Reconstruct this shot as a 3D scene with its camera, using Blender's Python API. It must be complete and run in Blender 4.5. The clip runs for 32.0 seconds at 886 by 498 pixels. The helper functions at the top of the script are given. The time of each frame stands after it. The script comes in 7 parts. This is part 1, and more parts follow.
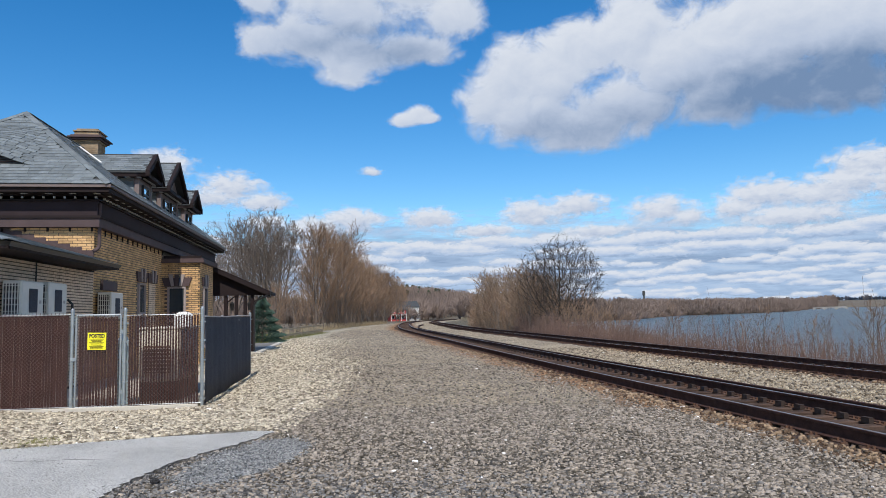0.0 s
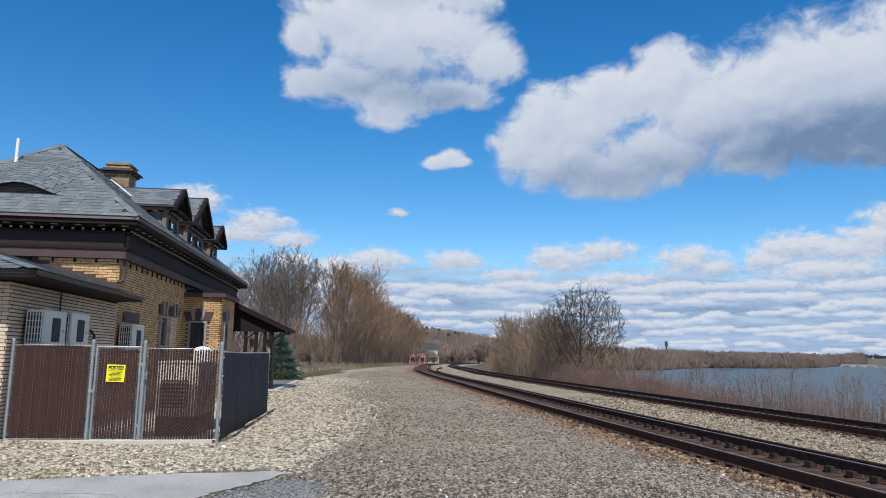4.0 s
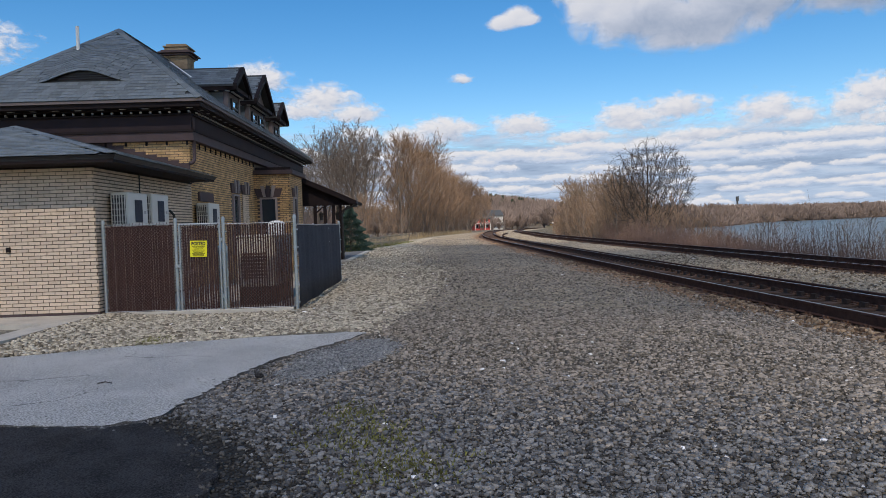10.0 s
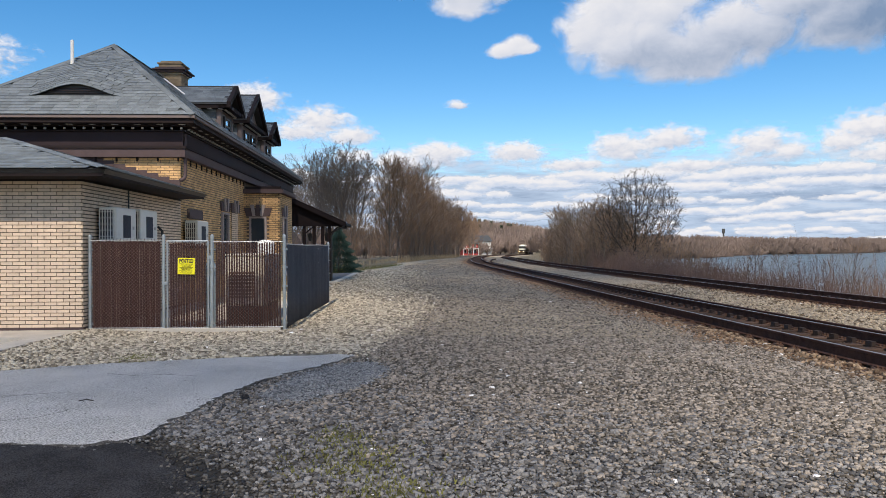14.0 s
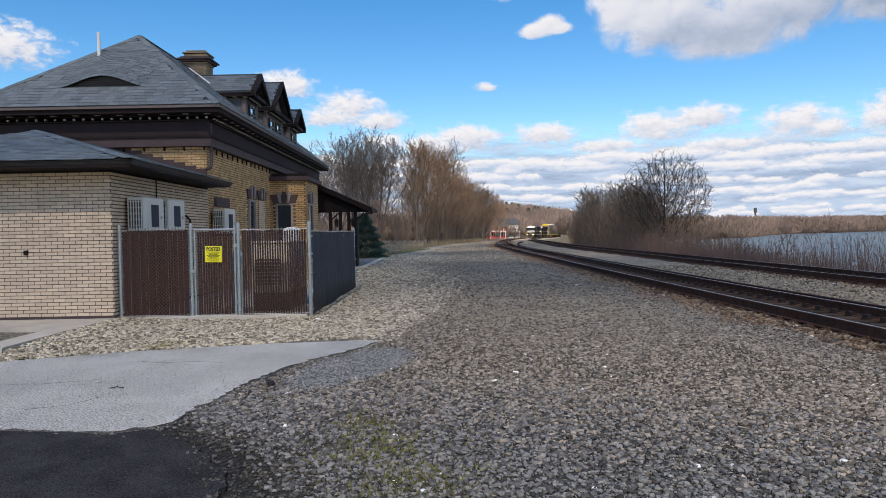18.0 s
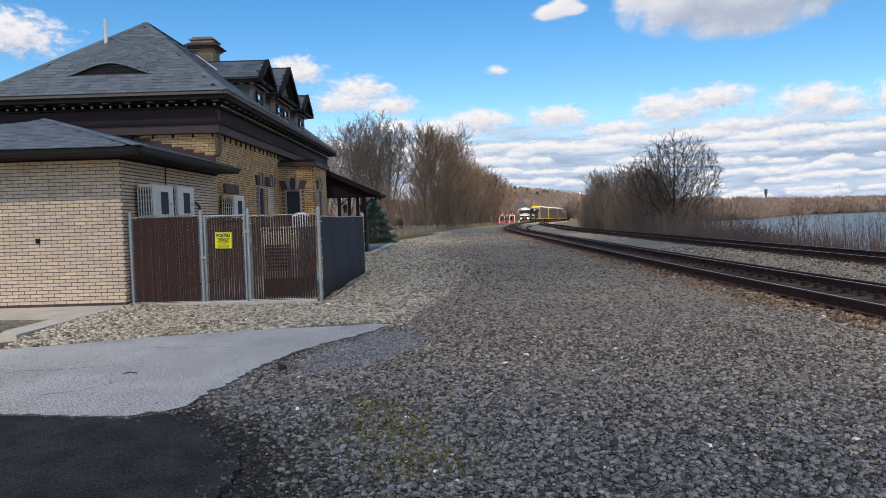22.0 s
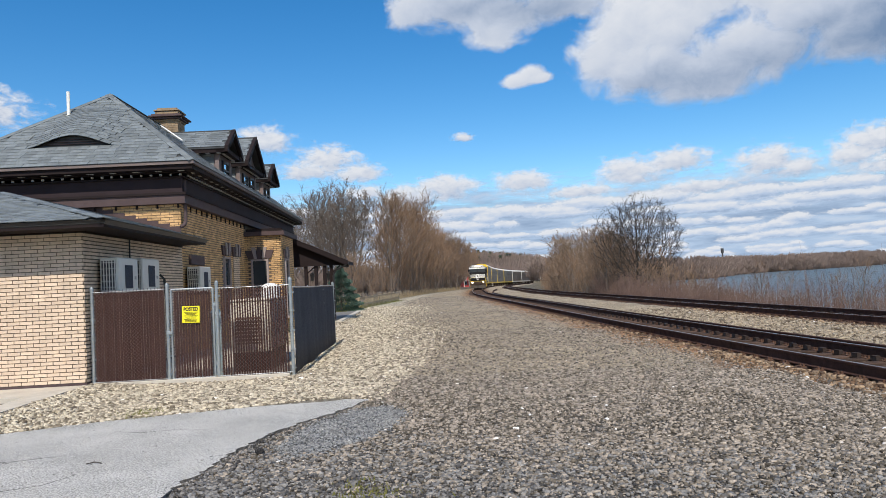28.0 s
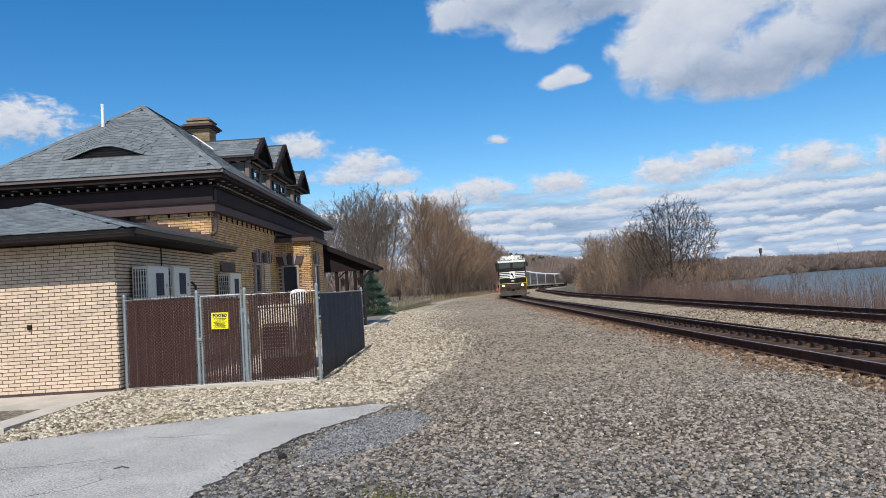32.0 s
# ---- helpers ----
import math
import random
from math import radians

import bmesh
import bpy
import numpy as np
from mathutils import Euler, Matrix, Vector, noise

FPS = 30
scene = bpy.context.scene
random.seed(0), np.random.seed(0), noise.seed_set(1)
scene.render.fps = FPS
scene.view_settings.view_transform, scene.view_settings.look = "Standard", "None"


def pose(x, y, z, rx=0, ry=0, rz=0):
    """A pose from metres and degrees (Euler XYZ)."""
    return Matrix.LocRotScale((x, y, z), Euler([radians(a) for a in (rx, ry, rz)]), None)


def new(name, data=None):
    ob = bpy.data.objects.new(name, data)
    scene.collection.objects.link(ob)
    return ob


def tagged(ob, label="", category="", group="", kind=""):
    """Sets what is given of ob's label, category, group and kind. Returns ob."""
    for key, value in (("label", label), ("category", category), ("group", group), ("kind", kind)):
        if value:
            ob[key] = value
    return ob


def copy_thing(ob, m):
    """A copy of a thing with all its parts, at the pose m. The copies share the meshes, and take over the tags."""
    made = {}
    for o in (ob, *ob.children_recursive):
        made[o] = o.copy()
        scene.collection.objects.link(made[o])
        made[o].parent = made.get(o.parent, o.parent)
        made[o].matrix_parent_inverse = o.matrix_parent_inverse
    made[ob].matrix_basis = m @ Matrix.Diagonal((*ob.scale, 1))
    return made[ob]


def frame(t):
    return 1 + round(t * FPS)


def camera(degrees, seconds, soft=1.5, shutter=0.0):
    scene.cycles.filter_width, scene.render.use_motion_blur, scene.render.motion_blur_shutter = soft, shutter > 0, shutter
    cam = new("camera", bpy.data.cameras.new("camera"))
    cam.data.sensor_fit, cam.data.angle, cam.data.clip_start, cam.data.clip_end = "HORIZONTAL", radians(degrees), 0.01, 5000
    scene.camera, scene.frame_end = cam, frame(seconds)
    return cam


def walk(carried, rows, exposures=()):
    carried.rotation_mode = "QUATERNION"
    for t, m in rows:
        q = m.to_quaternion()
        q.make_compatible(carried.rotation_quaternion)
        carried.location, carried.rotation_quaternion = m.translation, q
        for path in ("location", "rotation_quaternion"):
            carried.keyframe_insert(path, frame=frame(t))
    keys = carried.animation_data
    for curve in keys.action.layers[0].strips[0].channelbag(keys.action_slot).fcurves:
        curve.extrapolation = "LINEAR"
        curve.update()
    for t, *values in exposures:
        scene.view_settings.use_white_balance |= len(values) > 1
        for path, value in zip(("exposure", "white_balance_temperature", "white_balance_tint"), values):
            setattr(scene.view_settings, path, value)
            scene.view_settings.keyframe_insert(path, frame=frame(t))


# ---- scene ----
cam = camera(63.0, 32.0, soft=0.5)
PATH = [
    (0, pose(0.020, 0.016, 1.663, 95.03, 1.17, 0.88)),
    (0.5, pose(0.025, -0.011, 1.670, 94.82, 1.11, 0.65)),
    (1, pose(0.028, -0.022, 1.640, 94.23, 0.96, 0.66)),
    (1.5, pose(0.028, 0.011, 1.662, 93.83, 1.35, 0.39)),
    (2, pose(0.025, 0.010, 1.665, 94.75, 0.95, -0.95)),
    (2.5, pose(0.026, 0.036, 1.665, 95.42, -0.44, -0.62)),
    (3, pose(0.012, 0.056, 1.683, 96.13, 0.51, 0.07)),
    (3.5, pose(0.002, 0.107, 1.684, 97.59, 0.22, 1.19)),
    (5.5, pose(-0.029, 0.005, 1.618, 98.91, -2.98, 4.93)),
    (6, pose(-0.044, 0.006, 1.609, 95.60, -0.07, 6.64)),
    (6.5, pose(0.022, 0.018, 1.685, 96.73, 0.68, 5.16)),
    (7, pose(-0.002, 0.005, 1.658, 95.77, 0.37, 4.16)),
    (7.5, pose(0.026, 0.000, 1.651, 93.76, 1.09, 5.65)),
    (8, pose(0.022, -0.021, 1.636, 91.77, 2.42, 7.21)),
    (8.5, pose(0.012, -0.011, 1.620, 89.78, 1.89, 7.04)),
    (9, pose(-0.003, 0.030, 1.612, 89.13, 2.08, 6.49)),
    (9.5, pose(0.033, 0.037, 1.611, 88.46, 1.92, 6.01)),
    (10, pose(-0.006, 0.019, 1.601, 88.02, 1.80, 7.51)),
    (10.5, pose(0.007, 0.008, 1.587, 87.27, 1.36, 8.39)),
    (11, pose(-0.015, -0.005, 1.590, 87.64, 0.99, 7.08)),
    (11.5, pose(-0.007, 0.065, 1.608, 89.98, 1.58, 5.52)),
    (12, pose(-0.013, 0.089, 1.606, 91.23, 0.82, 4.30)),
    (12.5, pose(0.021, 0.064, 1.580, 91.94, 0.46, 5.28)),
    (13, pose(-0.010, 0.015, 1.585, 90.02, 0.17, 5.41)),
    (13.5, pose(-0.007, 0.055, 1.581, 89.42, 0.53, 5.00)),
    (14, pose(-0.061, 0.055, 1.599, 89.92, 0.23, 6.56)),
    (14.5, pose(-0.036, 0.019, 1.596, 89.95, 1.27, 9.72)),
    (15, pose(-0.027, 0.029, 1.592, 89.21, 0.88, 9.21)),
    (15.5, pose(-0.037, 0.046, 1.604, 87.75, 1.42, 8.79)),
    (17.5, pose(-0.051, 0.112, 1.608, 88.17, 1.08, 8.41)),
    (18, pose(-0.000, 0.075, 1.617, 88.66, 1.06, 8.72)),
    (18.5, pose(-0.035, 0.107, 1.607, 88.08, 1.14, 8.66)),
    (19, pose(-0.042, 0.118, 1.626, 88.43, 1.04, 8.31)),
    (19.5, pose(-0.036, 0.113, 1.608, 88.48, 1.29, 8.65)),
    (20, pose(-0.027, 0.110, 1.601, 88.24, 1.29, 8.91)),
    (20.5, pose(-0.026, 0.083, 1.595, 88.04, 1.25, 9.26)),
    (21, pose(-0.018, 0.047, 1.621, 87.92, 1.22, 9.79)),
    (21.5, pose(-0.013, 0.056, 1.618, 87.40, 1.42, 9.56)),
    (22, pose(-0.006, 0.077, 1.599, 87.48, 1.67, 9.41)),
    (22.5, pose(-0.003, 0.058, 1.605, 87.52, 1.22, 9.39)),
    (23, pose(-0.014, 0.087, 1.607, 87.32, 1.31, 9.17)),
    (23.5, pose(-0.033, 0.076, 1.604, 87.64, 0.87, 8.92)),
    (24, pose(-0.025, 0.105, 1.610, 87.40, 0.59, 8.25)),
    (24.5, pose(-0.014, 0.093, 1.617, 88.37, 1.02, 8.20)),
    (26.5, pose(-0.095, 0.244, 1.634, 91.05, 0.93, 9.54)),
    (27, pose(-0.180, 0.276, 1.660, 92.79, 2.64, 8.50)),
    (27.5, pose(-0.262, 0.271, 1.657, 92.56, 2.23, 7.17)),
    (28, pose(-0.255, 0.290, 1.658, 92.51, 2.92, 6.55)),
    (28.5, pose(-0.272, 0.299, 1.650, 92.39, 2.75, 6.13)),
    (29, pose(-0.276, 0.289, 1.652, 92.14, 2.73, 6.18)),
    (29.5, pose(-0.293, 0.287, 1.655, 91.93, 2.80, 6.06)),
    (30, pose(-0.240, 0.314, 1.664, 93.05, 1.82, 8.23)),
    (30.5, pose(-0.162, 0.291, 1.665, 93.34, 2.34, 9.86)),
    (31, pose(-0.119, 0.296, 1.676, 93.69, 2.41, 9.66)),
    (31.5, pose(-0.110, 0.290, 1.663, 93.52, 2.68, 9.63)),
    (32, pose(-0.100, 0.287, 1.667, 92.94, 3.50, 9.18)),
]
# stops and white balance: the phone opens up while the cloud shades the yard
EXPOSURES = [(0.0, 0.07, 6400, 10), (5.5, -0.02, 6350, 10), (6.5, 0.0, 6400, 10), (7.2, 0.08, 6450, 10), (8.0, -0.08, 6450, 10), (9.5, 0.03, 6750, 12), (11.0, 0.28, 7250, 14), (12.5, 0.36, 7200, 14), (14.0, 0.3, 7150, 13), (16.0, 0.32, 7150, 14), (22.0, 0.36, 7250, 13), (24.5, 0.33, 7250, 13), (26.8, 0.08, 6650, 10), (28.5, 0.15, 6700, 10), (30.0, 0.06, 6550, 10), (32.0, 0.05, 6550, 10)]
walk(cam, PATH, EXPOSURES)

# ---- light: one high spring sun behind the viewer, blue sky ----
SUN_TRAVEL = Vector((-0.084, 0.867, -1.0)).normalized()
world = bpy.data.worlds.new("sky")
scene.world = world
world.use_nodes = True
wn = world.node_tree
sky = wn.nodes.new("ShaderNodeTexSky")
sky.sky_type = "NISHITA"
sky.sun_disc = False
sky.sun_elevation = radians(49)
sky.sun_rotation = radians(180)
sky.air_density, sky.dust_density, sky.ozone_density = 1.0, 0.0, 3.6
bg = wn.nodes["Background"]
bg.inputs[1].default_value = 0.132
tone = wn.nodes.new("ShaderNodeHueSaturation")
tone.inputs["Hue"].default_value = 0.5
tone.inputs["Saturation"].default_value = 1.36
wn.links.new(sky.outputs[0], tone.inputs["Color"])
wn.links.new(tone.outputs[0], bg.inputs[0])
sun_data = bpy.data.lights.new("sun", "SUN")
sun_data.energy, sun_data.angle, sun_data.color = 4.2, radians(0.53), (1.0, 0.93, 0.82)
sun = new("sun", sun_data)
sun.matrix_world = Matrix.Translation((0, -30, 60)) @ SUN_TRAVEL.to_track_quat("-Z", "Y").to_matrix().to_4x4()

# ---- small tools ----
def nodes_of(m):
    m.use_nodes = True
    return m.node_tree.nodes, m.node_tree.links, m.node_tree.nodes["Principled BSDF"]


def mat(name, base, rough=0.7, vary=0.25, scale=8.0, fine=60.0, bump=0.3, metal=0.0, other=None, island=0.0, objrand=0.0, coords="Object", stretch=(1, 1, 1), dist=0.02, grain=0.35):
    """A worn surface: two scales of variation, optional change from piece to piece."""
    m = bpy.data.materials.new(name)
    N, L, p = nodes_of(m)
    tc = N.new("ShaderNodeTexCoord")
    mp = N.new("ShaderNodeMapping")
    mp.inputs["Scale"].default_value = stretch
    L.new(tc.outputs[coords], mp.inputs[0])
    n1 = N.new("ShaderNodeTexNoise")
    n1.inputs["Scale"].default_value, n1.inputs["Detail"].default_value, n1.inputs["Roughness"].default_value = scale, 4, 0.6
    n2 = N.new("ShaderNodeTexNoise")
    n2.inputs["Scale"].default_value, n2.inputs["Detail"].default_value = fine, 3
    L.new(mp.outputs[0], n1.inputs[0]), L.new(mp.outputs[0], n2.inputs[0])
    mix = N.new("ShaderNodeMix")
    mix.data_type = "RGBA"
    dark = [c * (1 - vary) for c in base]
    light = other or [min(1, c * (1 + vary)) for c in base]
    mix.inputs[6].default_value, mix.inputs[7].default_value = (*dark, 1), (*light, 1)
    ramp = N.new("ShaderNodeMapRange")
    ramp.inputs[1].default_value, ramp.inputs[2].default_value = 0.32, 0.68
    add = N.new("ShaderNodeMath")
    add.operation = "MULTIPLY_ADD"
    add.inputs[1].default_value = grain
    L.new(n2.outputs[0], add.inputs[0]), L.new(n1.outputs[0], add.inputs[2])
    sub = N.new("ShaderNodeMath")
    sub.operation = "SUBTRACT"
    sub.inputs[1].default_value = grain / 2
    L.new(add.outputs[0], sub.inputs[0])
    L.new(sub.outputs[0], ramp.inputs[0]), L.new(ramp.outputs[0], mix.inputs[0])
    out = mix.outputs[2]
    if island or objrand:
        hsv = N.new("ShaderNodeHueSaturation")
        r = N.new("ShaderNodeMapRange")
        src = N.new("ShaderNodeNewGeometry").outputs["Random Per Island"] if island else N.new("ShaderNodeObjectInfo").outputs["Random"]
        k = island or objrand
        r.inputs[3].default_value, r.inputs[4].default_value = 1 - k, 1 + k
        L.new(src, r.inputs[0]), L.new(r.outputs[0], hsv.inputs["Value"]), L.new(out, hsv.inputs["Color"])
        out = hsv.outputs[0]
    L.new(out, p.inputs["Base Color"])
    p.inputs["Roughness"].default_value, p.inputs["Metallic"].default_value = rough, metal
    if bump:
        b = N.new("ShaderNodeBump")
        b.inputs["Strength"].default_value, b.inputs["Distance"].default_value = bump, dist
        L.new(n2.outputs[0], b.inputs["Height"]), L.new(b.outputs[0], p.inputs["Normal"])
    return m


def glow(name, color, strength):
    m = bpy.data.materials.new(name)
    N, L, p = nodes_of(m)
    p.inputs["Emission Color"].default_value, p.inputs["Emission Strength"].default_value = (*color, 1), strength
    p.inputs["Base Color"].default_value = (*color, 1)
    return m


def smooth(mesh):
    for f in mesh.polygons:
        f.use_smooth = True


def part(name, bm, material, parent, label="", kind="", sm=False):
    me = bpy.data.meshes.new(name)
    if isinstance(bm, tuple):
        me.from_pydata(bm[0], [], bm[1])
    else:
        bm.to_mesh(me)
        bm.free()
    me.materials.append(material)
    if sm:
        smooth(me)
    ob = new(name, me)
    ob.parent = parent
    return tagged(ob, label, kind=kind)


def single(name, bm, material, label, category, m=None, group="", kind="", sm=False):
    ob = part(name, bm, material, None, sm=sm)
    if m is not None:
        ob.matrix_world = m
    return tagged(ob, label, category, group, kind)


def thing(name, label, category, m=None, group="", kind=""):
    ob = new(name)
    ob.empty_display_size = 0.2
    if m is not None:
        ob.matrix_world = m
    return tagged(ob, label, category, group, kind)


def box(bm, x0, x1, y0, y1, z0, z1, bev=0.0):
    m = Matrix.Translation(((x0 + x1) / 2, (y0 + y1) / 2, (z0 + z1) / 2)) @ Matrix.Diagonal((abs(x1 - x0), abs(y1 - y0), abs(z1 - z0), 1))
    r = bmesh.ops.create_cube(bm, size=1, matrix=m)
    if bev:
        es = list({e for v in r["verts"] for e in v.link_edges})
        bmesh.ops.bevel(bm, geom=es, offset=bev, segments=1, affect="EDGES")
    return bm


def nb(*a, bev=0.0):
    return box(bmesh.new(), *a, bev=bev)


def rod(bm, a, b, r0, r1=None, seg=8, caps=True):
    a, b = Vector(a), Vector(b)
    d = b - a
    q = d.to_track_quat("Z", "Y").to_matrix().to_4x4()
    bmesh.ops.create_cone(bm, cap_ends=caps, segments=seg, radius1=r0, radius2=r0 if r1 is None else r1, depth=d.length, matrix=Matrix.Translation((a + b) / 2) @ q)
    return bm


def pipe(bm, pts, r, seg=6):
    for a, b in zip(pts[:-1], pts[1:]):
        rod(bm, a, b, r, seg=seg)
    return bm


def face(bm, pts):
    return bm.faces.new([bm.verts.new(p) for p in pts])


def slab(bm, pts, n):
    """A flat polygon with thickness: pts moved by n make the back."""
    n = Vector(n)
    a = [bm.verts.new(p) for p in pts]
    b = [bm.verts.new(Vector(p) + n) for p in pts]
    bm.faces.new(a)
    bm.faces.new(b[::-1])
    k = len(a)
    for i in range(k):
        bm.faces.new((a[i], b[i], b[(i + 1) % k], a[(i + 1) % k]))
    bmesh.ops.recalc_face_normals(bm, faces=bm.faces)
    return bm


def spline(keys, y):
    """A smooth curve through (y, value) keys."""
    ks = sorted(keys)
    ys = [k[0] for k in ks]
    xs = [k[1] for k in ks]
    y = min(max(y, ys[0]), ys[-1])
    i = max(0, min(len(ys) - 2, int(np.searchsorted(ys, y)) - 1))

    def slope(j):
        a, b = max(0, j - 1), min(len(ys) - 1, j + 1)
        return (xs[b] - xs[a]) / (ys[b] - ys[a])
    h = ys[i + 1] - ys[i]
    t = (y - ys[i]) / h
    return (2 * t**3 - 3 * t**2 + 1) * xs[i] + (t**3 - 2 * t**2 + t) * h * slope(i) + (-2 * t**3 + 3 * t**2) * xs[i + 1] + (t**3 - t**2) * h * slope(i + 1)


def blocks(rows):
    """Vertices and faces of many plain boxes: rows of centre, half sizes and the three axes."""
    v, f = [], []
    for c, h, ax in rows:
        k = len(v)
        for s in ((-1, -1, -1), (1, -1, -1), (1, 1, -1), (-1, 1, -1), (-1, -1, 1), (1, -1, 1), (1, 1, 1), (-1, 1, 1)):
            v.append(tuple(c[j] + sum(s[i] * h[i] * ax[i][j] for i in range(3)) for j in range(3)))
        for q in ((0, 3, 2, 1), (4, 5, 6, 7), (0, 1, 5, 4), (1, 2, 6, 5), (2, 3, 7, 6), (3, 0, 4, 7)):
            f.append(tuple(k + j for j in q))
    return v, f


XYZ = ((1, 0, 0), (0, 1, 0), (0, 0, 1))

def place_blocks(rows, parent, name, single_mat, joined_mat, rest_name, rest_label, most):
    """The first ones as pieces of their own, the rest joined."""
    base = bpy.data.meshes.new(name)
    v, f = blocks([(Vector((0, 0, 0)), (1, 1, 1), XYZ)])
    base.from_pydata(v, [], f)
    base.materials.append(single_mat)
    for c, h, ax in rows[:most]:
        ob = new(name, base)
        ob.parent = parent
        R = Matrix((ax[0], ax[1], ax[2])).transposed().to_4x4()
        ob.matrix_local = Matrix.Translation(c) @ R @ Matrix.Diagonal((h[0], h[1], h[2], 1))
    if rows[most:]:
        part(rest_name, blocks(rows[most:]), joined_mat, parent, rest_label, "stuff")


# ---- materials ----
BUFF = mat("buff_brick", (0.67, 0.53, 0.41), 0.85, 0.12, 5, 90, 0.25, island=0.10)
BUFF_PIECE = mat("buff_brick_piece", (0.67, 0.53, 0.41), 0.85, 0.12, 5, 90, 0.25, objrand=0.10)
YELLOW_BRICK = mat("yellow_brick", (0.57, 0.365, 0.185), 0.85, 0.28, 3, 70, 0.3, island=0.16)
SASH = mat("pale_brown_sash", (0.30, 0.25, 0.24), 0.6, 0.1, 4, 40, 0.03)
DORMER = mat("grey_brown_paint", (0.16, 0.125, 0.12), 0.7, 0.1, 3, 40, 0.03)
MORTAR = mat("mortar", (0.12, 0.09, 0.07), 0.95, 0.2, 10, 80, 0.4)
TRIM = mat("brown_trim", (0.018, 0.012, 0.013), 0.75, 0.12, 2.5, 40, 0.05)
TRIM_LIGHT = mat("mauve_trim", (0.085, 0.06, 0.062), 0.7, 0.12, 2.5, 40, 0.05)
PALE = mat("pale_block", (0.36, 0.34, 0.32), 0.6, 0.1, 4, 40, 0.05)
SLATE = mat("slate", (0.15, 0.172, 0.185), 0.6, 0.25, 2.0, 50, 0.25, island=0.22)
SLATE_PIECE = mat("slate_piece", (0.15, 0.172, 0.185), 0.6, 0.25, 2.0, 50, 0.25, objrand=0.22)
SLATE_BASE = mat("slate_underlay", (0.05, 0.055, 0.06), 0.8, 0.2, 4, 40, 0.2)
STEEL = mat("galvanised_steel", (0.42, 0.45, 0.47), 0.42, 0.12, 9, 70, 0.05, metal=0.75)
WIRE = mat("chain_link_wire", (0.125, 0.075, 0.07), 0.5, 0.15, 9, 70, 0.0, metal=0.0)
SLAT = mat("brown_slat", (0.05, 0.023, 0.018), 0.6, 0.2, 6, 40, 0.05, objrand=0.15)
SCREEN = mat("dark_windscreen", (0.042, 0.046, 0.062), 0.75, 0.15, 2, 160, 0.25)
CREAM = mat("cream_enamel", (0.62, 0.60, 0.55), 0.4, 0.05, 3, 50, 0.03)
GENSET = mat("beige_enamel", (0.74, 0.69, 0.60), 0.5, 0.06, 3, 50, 0.03)
BLACK = mat("black_paint", (0.02, 0.02, 0.022), 0.5, 0.25, 4, 50, 0.05)
WHITE = mat("white_paint", (0.78, 0.78, 0.76), 0.5, 0.05, 4, 50, 0.03)
SIGN_Y = mat("sign_yellow", (0.86, 0.78, 0.02), 0.5, 0.04, 6, 40, 0.0)
PAVER = mat("dark_paver", (0.16, 0.15, 0.14), 0.9, 0.2, 3, 60, 0.3)
CONCRETE = mat("concrete", (0.50, 0.46, 0.40), 0.9, 0.12, 3, 60, 0.3)
ASPHALT_OLD = mat("worn_asphalt", (0.44, 0.435, 0.42), 0.95, 0.36, 0.6, 55, 1.0, dist=0.02, grain=2.4)
ASPHALT_NEW = mat("fresh_asphalt", (0.034, 0.033, 0.035), 0.92, 0.6, 2.5, 80, 1.0, dist=0.02, grain=2.0)
RAIL = mat("rusty_rail", (0.062, 0.033, 0.027), 0.95, 0.3, 6, 50, 0.15)
RAIL_TOP = mat("worn_rail_head", (0.27, 0.24, 0.225), 0.38, 0.25, 5, 60, 0.03, metal=0.75)
TIE = mat("creosoted_tie", (0.085, 0.056, 0.044), 0.9, 0.35, 3, 40, 0.5, objrand=0.3, stretch=(1, 6, 6))
RUST = mat("rust_plate", (0.10, 0.05, 0.03), 0.85, 0.3, 8, 60, 0.3)
GAP_BLOCK = mat("rail_gap_dark", (0.035, 0.022, 0.018), 0.9, 0.3, 8, 60, 0.2)
BARK = mat("bark", (0.15, 0.12, 0.10), 0.95, 0.25, 2, 30, 0.3, objrand=0.2)
DARK_BARK = mat("dark_bark", (0.050, 0.041, 0.036), 0.95, 0.25, 2, 30, 0.2)
TWIG = mat("twigs", (0.215, 0.142, 0.095), 0.95, 0.2, 0.5, 20, 0.0, objrand=0.18)
GREY_TWIG = mat("dark_grey_twigs", (0.14, 0.115, 0.10), 0.95, 0.2, 0.5, 20, 0.0)
TWIG_R = mat("grey_twigs", (0.225, 0.162, 0.118), 0.95, 0.2, 0.5, 20, 0.0, objrand=0.15)
REED = mat("dry_reeds", (0.20, 0.13, 0.105), 0.95, 0.25, 0.4, 20, 0.0, island=0.3)
SIDING = mat("weathered_siding", (0.40, 0.40, 0.39), 0.8, 0.15, 1, 20, 0.0)
WOODS = mat("far_woods", (0.185, 0.142, 0.124), 0.95, 0.2, 0.02, 0.3, 0.0, island=0.12)
# ridge woods paler and greyer: distance haze put into the base colour
RIDGE = mat("hazed_ridge", (0.24, 0.215, 0.215), 0.95, 0.15, 0.02, 0.3, 0.0, island=0.1)
NEEDLE = mat("blue_spruce", (0.04, 0.082, 0.062), 0.8, 0.3, 4, 40, 0.0, island=0.3)
PINE = mat("far_pines", (0.03, 0.045, 0.025), 0.9, 0.3, 0.1, 2, 0.0, island=0.3)
WOOD = mat("weathered_wood", (0.33, 0.265, 0.18), 0.85, 0.2, 3, 50, 0.3, stretch=(1, 1, 5))
